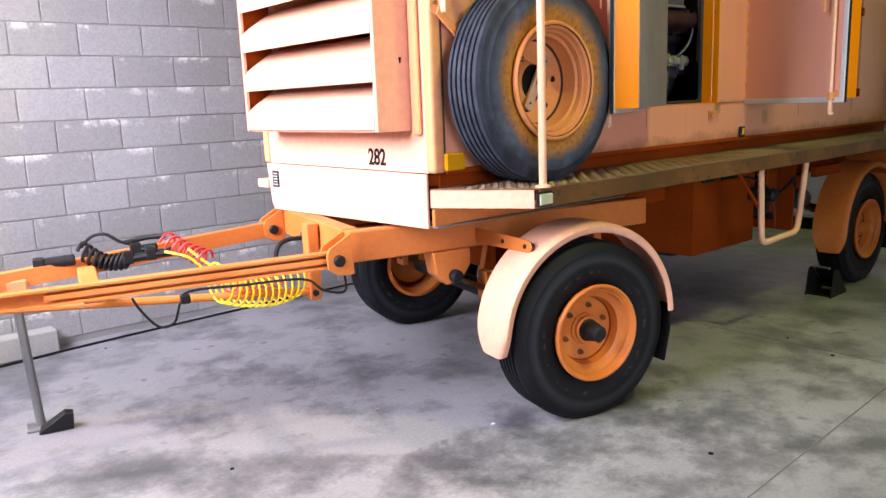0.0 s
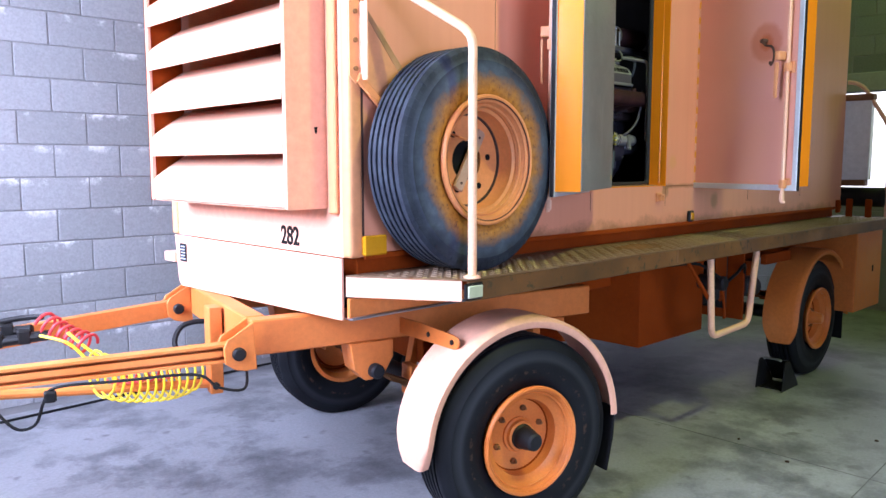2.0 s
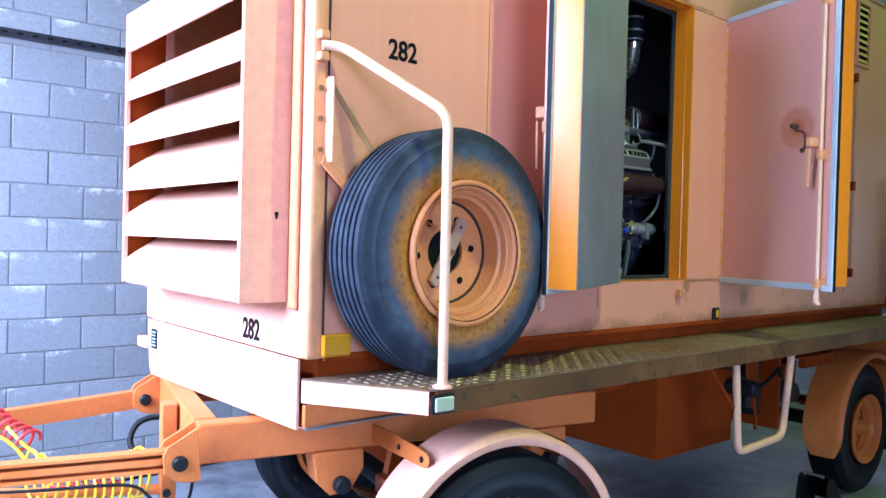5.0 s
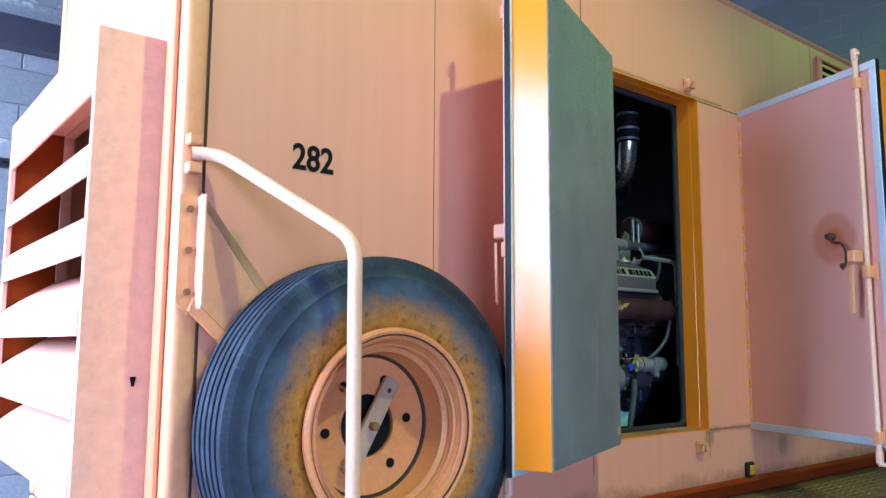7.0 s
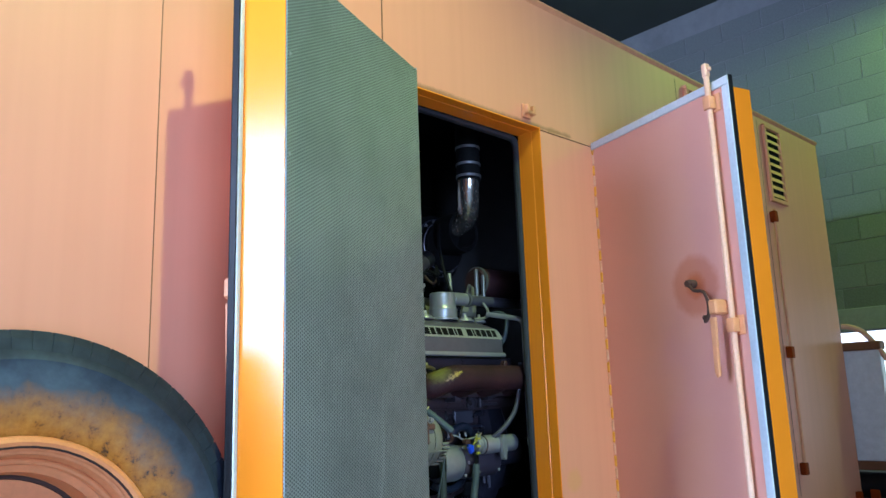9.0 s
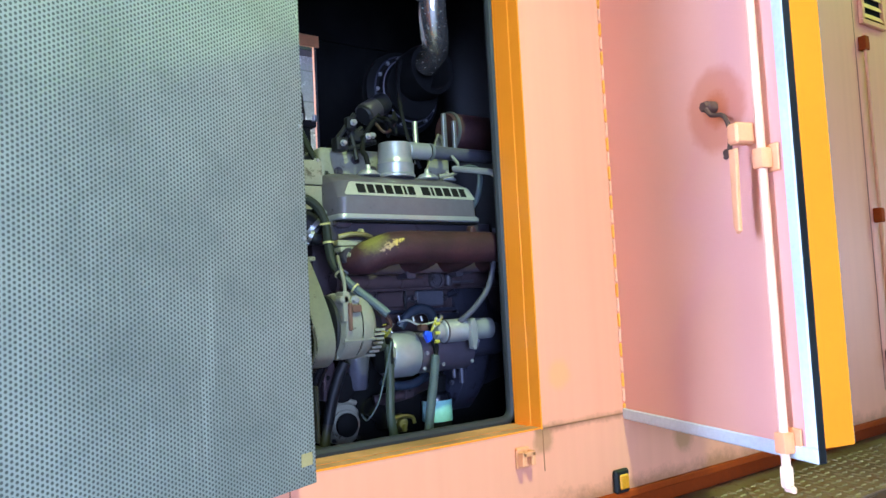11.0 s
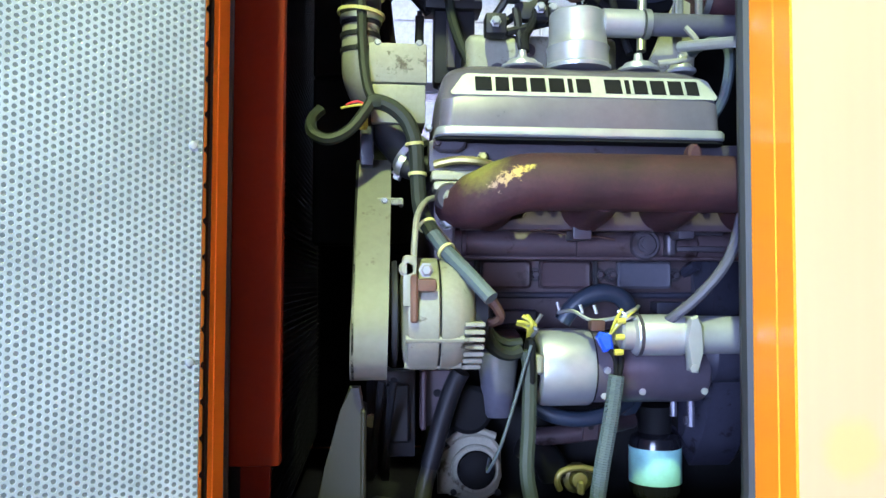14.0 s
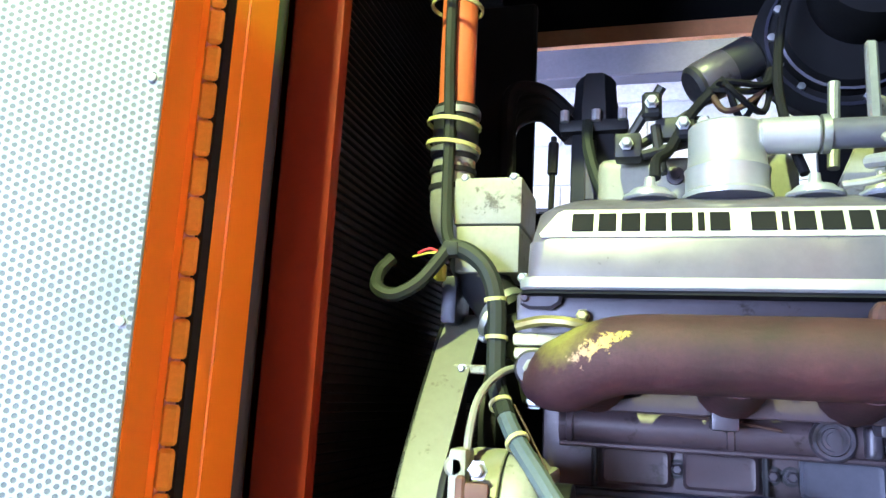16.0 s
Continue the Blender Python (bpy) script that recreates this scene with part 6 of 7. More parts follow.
# greasy outlet casting beside the manifold
b = B()
box(b, 1.977, 2.050, 0.262, 0.31, 1.913, 1.929, 0.006, 2)
box(b, 1.980, 2.030, 0.256, 0.31, 1.896, 1.911, 0.006, 2)
part("outlet_casting", b, "greasy_cream", E, "greasy cream outlet casting")
part("outlet_boss", ylathe([(0, 0), (0.0225, 0), (0.0235, 0.006), (0.0235, 0.030), (0.020, 0.036), (0, 0.036)], 2.006, 0.286, 1.885, 24), "engine", E, "round bolted boss")
bolt(2.006, 0.250, 1.885, 0.009, 0.009, "cream")
b = B()
sweep(b, [(1.982, 0.268, 1.938), (2.015, 0.256, 1.944), (2.05, 0.250, 1.942), (2.075, 0.256, 1.936)], 0.007, 8)
part("bracket_strip", b, "brass", E)
bolt(2.062, 0.292, 1.955, 0.007, 0.012, "tie")

# water rail along the block
b = B()
sweep(b, [(2.025, 0.395, 1.820), (2.2, 0.395, 1.819), (2.62, 0.395, 1.817)], 0.0265, 18)
rail_ = part("water_rail", b, "engine_warm", E, "warm grey cast side rail")
part("rail_top", box(B(), 2.025, 2.62, 0.372, 0.42, 1.8405, 1.8455, 0.002), "engine_warm", rail_)
part("rail_foot", box(B(), 2.025, 2.62, 0.376, 0.42, 1.790, 1.797, 0.002), "engine_warm", rail_)
for x in (2.035, 2.237, 2.455):
    part("rail_collar", xlathe([(0.0262, 0), (0.030, 0.001), (0.030, 0.009), (0.0262, 0.010)], x, 0.395, 1.819, 20), "engine_warm", rail_)
part("round_port", ylathe([(0, 0), (0.027, 0), (0.027, 0.008), (0.024, 0.012), (0.020, 0.012), (0.019, 0.007), (0.014, 0.007), (0.0135, 0.012), (0.009, 0.012), (0.009, 0.016), (0, 0.016)], 2.359, 0.373, 1.818, 28), "engine", rail_, "round core plug")
b = B()
box(b, 2.393, 2.412, 0.352, 0.39, 1.797, 1.836, 0.008, 3)
box(b, 2.413, 2.50, 0.358, 0.39, 1.834, 1.846, 0.004, 2)
box(b, 2.413, 2.50, 0.358, 0.39, 1.805, 1.815, 0.004, 2)
part("rail_fitting", b, "engine", rail_)
b = B()
sweep(b, [(2.055, 0.36, 1.846), (2.12, 0.352, 1.842), (2.25, 0.35, 1.832), (2.30, 0.352, 1.825)], 0.0022, 6)
part("wire", b, "rust_dark", rail_)

# inspection covers on the block
for x0, x1, mt in ((2.078, 2.170, "engine_warm"), (2.186, 2.281, "engine_warm"), (2.331, 2.432, "blue_grey_light")):
    icv = part("inspection_cover", slab([(0.0, x0, x1, -1.790, -1.740, 0.007), (0.010, x0, x1, -1.790, -1.740, 0.007), (0.014, x0 + 0.004, x1 - 0.004, -1.786, -1.744, 0.006), (0.013, x0 + 0.009, x1 - 0.009, -1.781, -1.749, 0.004)]), mt, E, "small cast inspection cover", angle=30)
    icv.matrix_world = Matrix.Translation((0, 0.446, 0)) @ Matrix.Rotation(radians(90), 4, "X") @ Matrix.Diagonal((1, -1, 1, 1))
b = B()
sweep(b, round_bend([(2.069, 0.437, 1.735), (2.069, 0.437, 1.799), (2.290, 0.437, 1.798), (2.290, 0.437, 1.735)], 0.016), 0.0045, 8, smooth=False)
part("cover_rim", b, "dark", E)
for x in (2.178, 2.298, 2.322, 2.441):
    bolt(x, 0.446, 1.765, 0.0075, 0.014, "engine")
    part("bolt_seat", ylathe([(0, 0), (0.013, 0), (0.013, 0.004), (0, 0.004)], x, 0.449, 1.765, 12), "dark", E)
b = B()
box(b, 2.04, 2.55, 0.430, 0.452, 1.722, 1.733, 0.003)
box(b, 2.10, 2.18, 0.425, 0.452, 1.674, 1.702, 0.004)
box(b, 2.395, 2.47, 0.41, 0.452, 1.690, 1.716, 0.005, 2)
part("block_rib", b, "blue_grey", E, "ribs on the engine block")
b = B()
sweep(b, [(2.205, 0.34, 1.685), (2.222, 0.335, 1.709), (2.244, 0.332, 1.726), (2.272, 0.330, 1.734), (2.304, 0.332, 1.726), (2.322, 0.338, 1.700), (2.325, 0.35, 1.68)], 0.0150, 12)
part("hose", b, "blue_hose", E, "dark blue curved hose")

# belt guard
gp = [(0.395, 1.962), (0.36, 1.938), (0.300, 1.872), (0.242, 1.804), (0.195, 1.74), (0.168, 1.685), (0.166, 1.650), (0.180, 1.622), (0.215, 1.604), (0.26, 1.600)]
gs = smooth_path([(0, y, z) for y, z in gp], 5)
outl = [(p.y, p.z) for p in gs] + [(p.y + 0.010, p.z + 0.003) for p in gs[::-1]]
b = prism(B(), outl, lambda u, v, w: (1.853 + 0.022 * max(0.0, v - 1.62) + w, u, v), 0.0545, 0.0015)
guard = part("belt_guard", b, "guard_cream", E, "cream curved sheet belt guard", angle=40)
b = prism(B(), [(p.y, p.z) for p in gs] + [(0.5, 1.61), (0.55, 1.96)], lambda u, v, w: (1.855 + w, u, v), 0.004)
part("guard_side", b, "ink_and_shade", guard, smooth=False)
b = B()
box(b, 1.890, 1.934, 0.312, 0.318, 1.877, 1.889, 0.002)
box(b, 1.928, 1.934, 0.318, 0.36, 1.877, 1.889, 0.002)
part("guard_clip", b, "cream", guard)
bolt(1.903, 0.312, 1.883, 0.005, 0.006)
part("pulley", xlathe([(0, 0), (0.072, 0), (0.072, 0.008), (0.060, 0.014), (0.072, 0.020), (0.072, 0.028), (0, 0.028)], 1.897, 0.262, 1.70, 36), "black", E)
part("lower_pulley", xlathe([(0, 0), (0.10, 0), (0.10, 0.012), (0.085, 0.02), (0.10, 0.028), (0.10, 0.04), (0, 0.04)], 1.875, 0.44, 1.50, 36), "dark", E)
b = B()
for o in (0.004, 0.022):
    sweep(b, [(1.897 + o, 0.245, 1.60), (1.890 + o, 0.30, 1.53), (1.883 + o, 0.36, 1.44)], 0.006, 6)
part("drive_belt", b, "black", E, "black rubber drive belt")
part("fan_hub", xlathe([(0, 0), (0.12, 0), (0.12, 0.03), (0.05, 0.05), (0, 0.05)], 1.86, 0.74, 1.80, 28), "black", E)

# alternator
AY, AZ = 0.242, 1.702
alt = part("alternator", xlathe([(0.0, 0.0), (0.055, 0.0), (0.072, 0.004), (0.084, 0.010), (0.086, 0.016), (0.086, 0.054), (0.0845, 0.0555), (0.0, 0.0555)], 1.928, AY, AZ, 48), "cream", E, "cream-grey alternator", angle=30)
part("rear_body", xlathe([(0.0, 0.0), (0.0845, 0.0), (0.086, 0.0015), (0.086, 0.016), (0.084, 0.026), (0.078, 0.036), (0.068, 0.045), (0.055, 0.052), (0.0, 0.052)], 1.9865, AY, AZ, 48), "cream", alt, angle=30)
part("joint_band", xlathe([(0.083, 0.0), (0.0835, 0.0), (0.0835, 0.0028), (0.083, 0.0028)], 1.9836, AY, AZ, 48), "ink_and_shade", alt)
part("rear_core", xlathe([(0.052, 0), (0.052, 0.020), (0.03, 0.024), (0, 0.024)], 2.0385, AY, AZ, 28), "dark", alt)
for k in range(7):
    z = AZ - 0.080 + 0.0112 * k
    h_ = math.sqrt(max(0.0004, 0.084 ** 2 - (z - AZ) ** 2))
    part("cooling_fin", box(B(), 2.020, 2.050, AY - h_, AY + h_ * 0.6, z - 0.0036, z + 0.0036, 0.0015), "cream", alt)
part("cooling_fin", box(B(), 2.018, 2.038, AY - 0.05, AY + 0.05, AZ + 0.046, AZ + 0.066, 0.006, 2), "cream", alt)
part("alternator_fan", xlathe([(0, 0), (0.080, 0), (0.082, 0.003), (0.082, 0.008), (0.05, 0.012), (0, 0.012)], 1.914, AY, AZ, 36), "black", alt)
for a in (205, 250, 300):
    yy, zz = AY + 0.081 * math.cos(radians(a)), AZ + 0.081 * math.sin(radians(a))
    b = B()
    cyl(b, (1.934, yy, zz), (2.02, yy, zz), 0.006, 8)
    part("through_bolt", b, "cream", alt)
# adjuster with its bracket and pivot
b = B()
sweep(b, [(1.945, 0.175, 1.765), (1.947, 0.180, 1.81), (1.952, 0.205, 1.85), (1.968, 0.25, 1.878), (1.99, 0.29, 1.888)], 0.0048, 8)
part("adjuster_arm", b, "cream", E, "curved adjuster arm")
b = B()
cyl(b, (1.936, 0.190, 1.770), (1.936, 0.155, 1.770), 0.0125, 16, chamfer=0.004)
box(b, 1.929, 1.950, 0.155, 0.20, 1.715, 1.79, 0.006, 2)
part("adjuster_lug", b, "cream", E)
bolt(1.963, 0.158, 1.768, 0.0085, 0.012, "alu")
b = B()
box(b, 1.940, 1.951, 0.146, 0.155, 1.692, 1.762, 0.003)
box(b, 1.950, 1.978, 0.146, 0.156, 1.737, 1.756, 0.006, 2)
part("adjuster_strap", b, "rust_brown_dull", E, "rusty adjuster strap")
bolt(2.004, 0.290, 1.846, 0.0085, 0.02, "alu")
# brackets below
b = B()
box(b, 1.895, 1.958, 0.37, 0.42, 1.455, 1.60, 0.004, 2)
box(b, 1.905, 1.948, 0.355, 0.372, 1.48, 1.58, 0.004)
part("mount_bracket", b, "dark", E, "dark alternator mounting bracket")
b = B()
box(b, 1.966, 2.022, 0.398, 0.412, 1.50, 1.60, 0.004)
box(b, 1.966, 1.976, 0.36, 0.398, 1.50, 1.60, 0.003)
part("mount_plate", b, "engine_warm", E, "warm grey mounting plate")
part("plate_hole", ylathe([(0, 0), (0.007, 0), (0.007, 0.001), (0, 0.001)], 1.997, 0.3975, 1.558, 12), "ink_and_shade", E)
b = B()
cyl(b, (1.884, 0.33, 1.525), (1.884, 0.31, 1.525), 0.010, 8)
part("pivot_bolt", b, "tie", E)

# starter motor
SY, SZ = 0.365, 1.606
st = part("starter_motor", xlathe([(0, 0), (0.058, 0), (0.061, 0.002), (0.061, 0.188), (0.058, 0.194), (0.048, 0.200), (0, 0.200)], 2.257, SY, SZ, 44), "starter_grey", E, "grey cylindrical starter motor", angle=30)
part("starter_cap", xlathe([(0, 0), (0.056, 0), (0.063, 0.004), (0.066, 0.012), (0.066, 0.088), (0.064, 0.0925), (0, 0.0925)], 2.1625, SY, SZ, 44), "alu", st, "bright starter end cap", angle=30)
part("cap_seam", xlathe([(0.0615, 0), (0.0625, 0), (0.0625, 0.0018), (0.0615, 0.0018)], 2.2552, SY, SZ, 44), "ink_and_shade", st)
part("starter_nose", xlathe([(0, 0), (0.046, 0), (0.049, -0.002), (0.049, -0.012), (0.03, -0.016), (0, -0.016)], 2.162, SY, SZ, 24), "dark", st)
for a in (215, 262, 318):
    part("cap_bolt", ylathe([(0, 0), (0.006, 0), (0.006, 0.005), (0, 0.006)], 2.272, SY + 0.061 * math.sin(radians(a - 180)) * 0 - 0.0605 * math.cos(radians(a - 262)), SZ + 0.061 * math.sin(radians(a - 262)), 8), "alu", st)
for x in (2.335, 2.442):
    part("body_screw", ylathe([(0, 0), (0.006, 0), (0.006, 0.004), (0, 0.005)], x, SY - 0.049, SZ - 0.037, 8), "alu", st)
part("terminal_block", box(B(), 2.150, 2.164, 0.298, 0.33, 1.60, 1.632, 0.004), "cream", st)
part("terminal_strap", box(B(), 2.138, 2.149, 0.285, 0.33, 1.585, 1.66, 0.004), "ink_and_shade", st)
sol = part("solenoid", xlathe([(0, 0), (0.020, 0), (0.024, 0.004), (0.024, 0.020), (0.0315, 0.024), (0.0335, 0.028), (0.0335, 0.102), (0.031, 0.106), (0.031, 0.20), (0, 0.20)], 2.284, 0.275, 1.666, 36), "alu", E, "bright cylindrical solenoid", angle=30)
part("solenoid_ring", xlathe([(0.0335, 0), (0.0352, 0.001), (0.0352, 0.005), (0.0335, 0.006)], 2.311, 0.275, 1.666, 32), "engine", sol)
b = B()
prism(b, [(-0.010, 0.0), (0.006, -0.004), (0.011, 0.030), (0.013, 0.070), (0.004, 0.088), (-0.010, 0.084), (-0.013, 0.05)], lambda u, v, w: (2.394 + u, 0.228 + w, 1.612 + v), 0.022, 0.004)
part("solenoid_bracket", b, "alu", sol, "cast solenoid bracket")
part("bracket_bolt", ylathe([(0, 0), (0.007, 0), (0.007, 0.007), (0, 0.008)], 2.388, 0.229, 1.617, 6), "alu", sol)
for x, z in ((2.296, 1.690), (2.294, 1.664), (2.292, 1.640)):
    part("terminal", xlathe([(0, 0), (0.005, 0), (0.005, 0.014), (0, 0.014)], x - 0.022, 0.256, z, 8), "yellow", sol)
part("drive_housing", xlathe([(0, 0), (0.035, 0), (0.05, 0.02), (0.05, 0.12), (0, 0.12)], 2.44, 0.345, 1.63, 28), "blue_grey", E)

# wires at the starter
r = random.Random(3)
for k in range(7):
    b = B()
    x, z = 2.146 + r.uniform(-0.006, 0.008), 1.676
    sweep(b, [(2.143, 0.325, 1.655), (x, 0.305 + r.uniform(-0.01, 0.01), z + r.uniform(-0.004, 0.008)), (x + r.uniform(-0.028, 0.022), 0.300 + r.uniform(-0.01, 0.02), z + r.uniform(-0.010, 0.024))], 0.0034, 6)
    part("wire", b, "yellow" if k < 5 else "steel", E, "yellow wire ends" if k < 5 else "")
for k in range(7):
    b = B()
    x = 2.275 + r.uniform(-0.010, 0.02)
    sweep(b, [(2.268, 0.272, 1.668), (x, 0.262, 1.688 + r.uniform(0, 0.008)), (x + r.uniform(-0.015, 0.030), 0.268, 1.699 + r.uniform(-0.008, 0.010))], 0.0030, 6)
    part("wire", b, "yellow" if k % 2 else "steel", E)
b = B()
sweep(b, [(2.195, 0.33, 1.700), (2.215, 0.31, 1.704), (2.24, 0.295, 1.690), (2.262, 0.285, 1.690), (2.30, 0.272, 1.700), (2.325, 0.30, 1.712)], 0.0032, 6)
part("wire", b, "steel", E, "pale bare wire")
for p in ((2.197, 0.325, 1.704), (2.230, 0.30, 1.700), (2.250, 0.288, 1.700)):
    b = B()
    cyl(b, p, (p[0] - 0.004, p[1], p[2] + 0.014), 0.0028, 6)
    part("wire_end", b, "alu", E)
b = B()
box(b, 2.238, 2.262, 0.276, 0.30, 1.672, 1.690, 0.004, 2)
part("terminal_shoe", b, "rust_brown_dull", E)
b = B()
prism(b, [(-0.016, 0.006), (-0.004, -0.018), (0.012, -0.013), (0.008, 0.013), (-0.010, 0.016)], lambda u, v, w: (2.262 + u, 0.268 + w, 1.656 + v), 0.020, 0.004)
part("tape", b, "blue", E, "bright blue insulating tape")
for o in (0.0, 0.010):
    b = B()
    sweep(b, [(2.264 + o, 0.276, 1.648), (2.276 + o, 0.270, 1.628), (2.276 + o * 0.4, 0.268, 1.598)], 0.0048, 8)
    part("cable", b, "ink_and_shade", E)


def ribbed(pts, r, material, label, pitch=0.004):
    """A corrugated conduit along a path."""
    P = smooth_path(pts, 8)
    L = [0.0]
    for a_, c_ in zip(P, P[1:]):
        L.append(L[-1] + (c_ - a_).length)
    n = int(L[-1] / pitch * 2)
    Q = []
    j = 0
    for k in range(n + 1):
        s_ = L[-1] * k / n
        while j < len(L) - 2 and L[j + 1] < s_:
            j += 1
        Q.append(P[j].lerp(P[j + 1], (s_ - L[j]) / max(L[j + 1] - L[j], 1e-6)))
    bm = sweep(B(), Q, r, 10, smooth=False, taper=lambda t: 1.0 if round(t * n) % 2 else 0.94)
    return part("conduit", bm, material, E, label, angle=20)


ribbed([(2.277, 0.268, 1.602), (2.268, 0.268, 1.54), (2.252, 0.27, 1.45), (2.245, 0.275, 1.38), (2.242, 0.28, 1.25)], 0.0135, "grey_hose", "blue-grey corrugated conduit")
b = B()
sweep(b, [(2.058, 0.23, 1.690), (2.066, 0.27, 1.664), (2.085, 0.29, 1.642), (2.108, 0.298, 1.634), (2.128, 0.30, 1.640)], 0.0115, 10)
sweep(b, [(2.060, 0.25, 1.70), (2.076, 0.29, 1.668), (2.10, 0.305, 1.652), (2.13, 0.305, 1.652)], 0.008, 8)
part("cable", b, "green_hose", E, "dark green sheathed cable")
b = B()
sweep(b, [(2.134, 0.30, 1.640), (2.141, 0.30, 1.61), (2.140, 0.30, 1.52), (2.137, 0.30, 1.44), (2.150, 0.30, 1.36), (2.158, 0.31, 1.25)], 0.0125, 10)
part("cable", b, "olive_hose", E, "olive sheathed cable")
b = B()
sweep(b, [(2.141, 0.282, 1.650), (2.128, 0.28, 1.61), (2.112, 0.28, 1.555), (2.09, 0.285, 1.485), (2.075, 0.32, 1.44), (2.085, 0.37, 1.45)], 0.0026, 6)
part("cable", b, "grey_hose", E, "thin grey wire")
b = B()
sweep(b, [(2.035, 0.36, 1.60), (2.020, 0.37, 1.566), (2.00, 0.38, 1.50), (1.983, 0.38, 1.435)], 0.0165, 12)
part("hose", b, "dark", E, "dark sheathed hose")
b = B()
sweep(b, [(1.984, 0.38, 1.437), (1.972, 0.38, 1.38), (1.965, 0.38, 1.25)], 0.0145, 12)
part("hose", b, "olive", E, "dull olive hose")
# filter bowl between starter and pump
part("pump_body", lathe(B(), [(0, 0), (0.022, 0), (0.026, 0.006), (0.036, 0.100), (0.038, 0.112), (0.030, 0.125), (0, 0.125)], Matrix.Translation((2.108, 0.425, 1.512)), 28), "blue_grey_light", E, "pale tapered pump body")
part("pump_cap", lathe(B(), [(0, 0), (0.040, 0), (0.040, 0.02), (0.03, 0.03), (0, 0.03)], Matrix.Translation((2.108, 0.425, 1.637)), 24), "engine_warm", E)
part("round_cover", ylathe([(0, 0), (0.042, 0), (0.044, 0.006), (0.036, 0.014), (0, 0.016)], 2.055, 0.43, 1.525, 28), "ink_and_shade", E)
# outlet flange with its round body
b = B()
prism(b, [(2.002, 1.371), (2.040, 1.371), (2.052, 1.360), (2.085, 1.359), (2.108, 1.372), (2.118, 1.40), (2.116, 1.452), (2.098, 1.474), (2.060, 1.478), (2.030, 1.470), (2.026, 1.448), (2.002, 1.446)], lambda u, v, w: (u, 0.468 - w, v), 0.024, 0.005)
fl = part("outlet_flange", b, "cream", E, "pale square outlet flange")
b = B()
sweep(b, [(2.020, 0.442, 1.462), (2.04, 0.440, 1.478), (2.072, 0.439, 1.484), (2.105, 0.441, 1.474)], 0.007, 8)
part("flange_rim", b, "cream", fl)
part("flange_boss", ylathe([(0.044, 0), (0.044, 0.006), (0.040, 0.009), (0.035, 0.009), (0.033, 0.004), (0, 0.004)], 2.070, 0.443, 1.416, 32), "cream", fl)
part("flange_hole", ylathe([(0, 0), (0.034, 0), (0.033, 0.010), (0.024, 0.018), (0.012, 0.021), (0, 0.022)], 2.070, 0.436, 1.416, 28), "ink_and_shade", fl)
for x, z in ((2.026, 1.466), (2.110, 1.374), (2.030, 1.376)):
    part("flange_screw", ylathe([(0, 0), (0.006, 0), (0.006, 0.006), (0, 0.007)], x, 0.444, z, 8), "dark", fl)
# brass drain cock
b = B()
lathe(b, [(0, 0), (0.024, 0), (0.029, 0.008), (0.027, 0.014), (0.018, 0.020), (0.014, 0.034), (0, 0.036)], Matrix.Translation((2.257, 0.46, 1.395)) @ rot90, 14)
sweep(b, [(2.222, 0.435, 1.378), (2.216, 0.43, 1.395), (2.225, 0.43, 1.412), (2.257, 0.43, 1.418), (2.29, 0.43, 1.410), (2.298, 0.43, 1.392)], 0.006, 8)
box(b, 2.251, 2.263, 0.415, 0.43, 1.372, 1.396, 0.003)
part("drain_cock", b, "brass", E, "dull brass drain cock")
# oil filter
flt = part("oil_filter", lathe(B(), [(0, 0), (0.018, 0), (0.020, 0.03), (0.043, 0.034), (0.048, 0.046), (0.048, 0.128), (0.044, 0.142), (0.030, 0.150), (0, 0.151)], Matrix.Translation((2.412, 0.474, 1.322)), 40), "gloss_black", E, "glossy black oil filter")
part("filter_label", lathe(B(), [(0.0482, 0), (0.0486, 0.001), (0.0486, 0.064), (0.0482, 0.065)], Matrix.Translation((2.412, 0.474, 1.381)), 40), "teal", flt, "torn pale teal filter label")
part("filter_base", lathe(B(), [(0, 0), (0.03, 0), (0.034, 0.05), (0, 0.05)], Matrix.Translation((2.412, 0.474, 1.471)), 24), "ink_and_shade", flt)
# pipes low on the block
b = B()
sweep(b, [(2.165, 0.44, 1.472), (2.19, 0.435, 1.474), (2.26, 0.432, 1.480), (2.31, 0.435, 1.492), (2.36, 0.45, 1.50)], 0.0165, 12)
part("oil_pipe", b, "engine_warm", E, "warm grey oil pipe")
b = B()
prism(b, [(2.258, 1.468), (2.288, 1.470), (2.288, 1.508), (2.276, 1.514), (2.260, 1.508)], lambda u, v, w: (u, 0.418 - w, v), 0.006, 0.002)
part("pipe_tab", b, "engine_warm", E)
part("tab_hole", ylathe([(0, 0), (0.0055, 0), (0.0055, 0.001), (0, 0.001)], 2.273, 0.4115, 1.494, 12), "ink_and_shade", E)
b = B()
sweep(b, [(2.17, 0.40, 1.535), (2.20, 0.39, 1.518), (2.25, 0.385, 1.512), (2.30, 0.39, 1.522), (2.34, 0.41, 1.54)], 0.0135, 12)
part("hose", b, "blue_hose", E, "dark blue hose below the starter")
b = B()
sweep(b, [(2.235, 0.44, 1.475), (2.29, 0.45, 1.490), (2.345, 0.45, 1.512), (2.372, 0.46, 1.545)], 0.017, 12)
part("hose", b, "blue_hose", E)
b = B()
sweep(b, [(2.16, 0.45, 1.46), (2.20, 0.46, 1.43), (2.22, 0.47, 1.40)], 0.03, 12)
part("oil_pipe", b, "dark", E)
b = B()
cyl(b, (2.405, 0.36, 1.552), (2.405, 0.36, 1.52), 0.006, 8)
cyl(b, (2.44, 0.37, 1.57), (2.44, 0.37, 1.50), 0.007, 8)
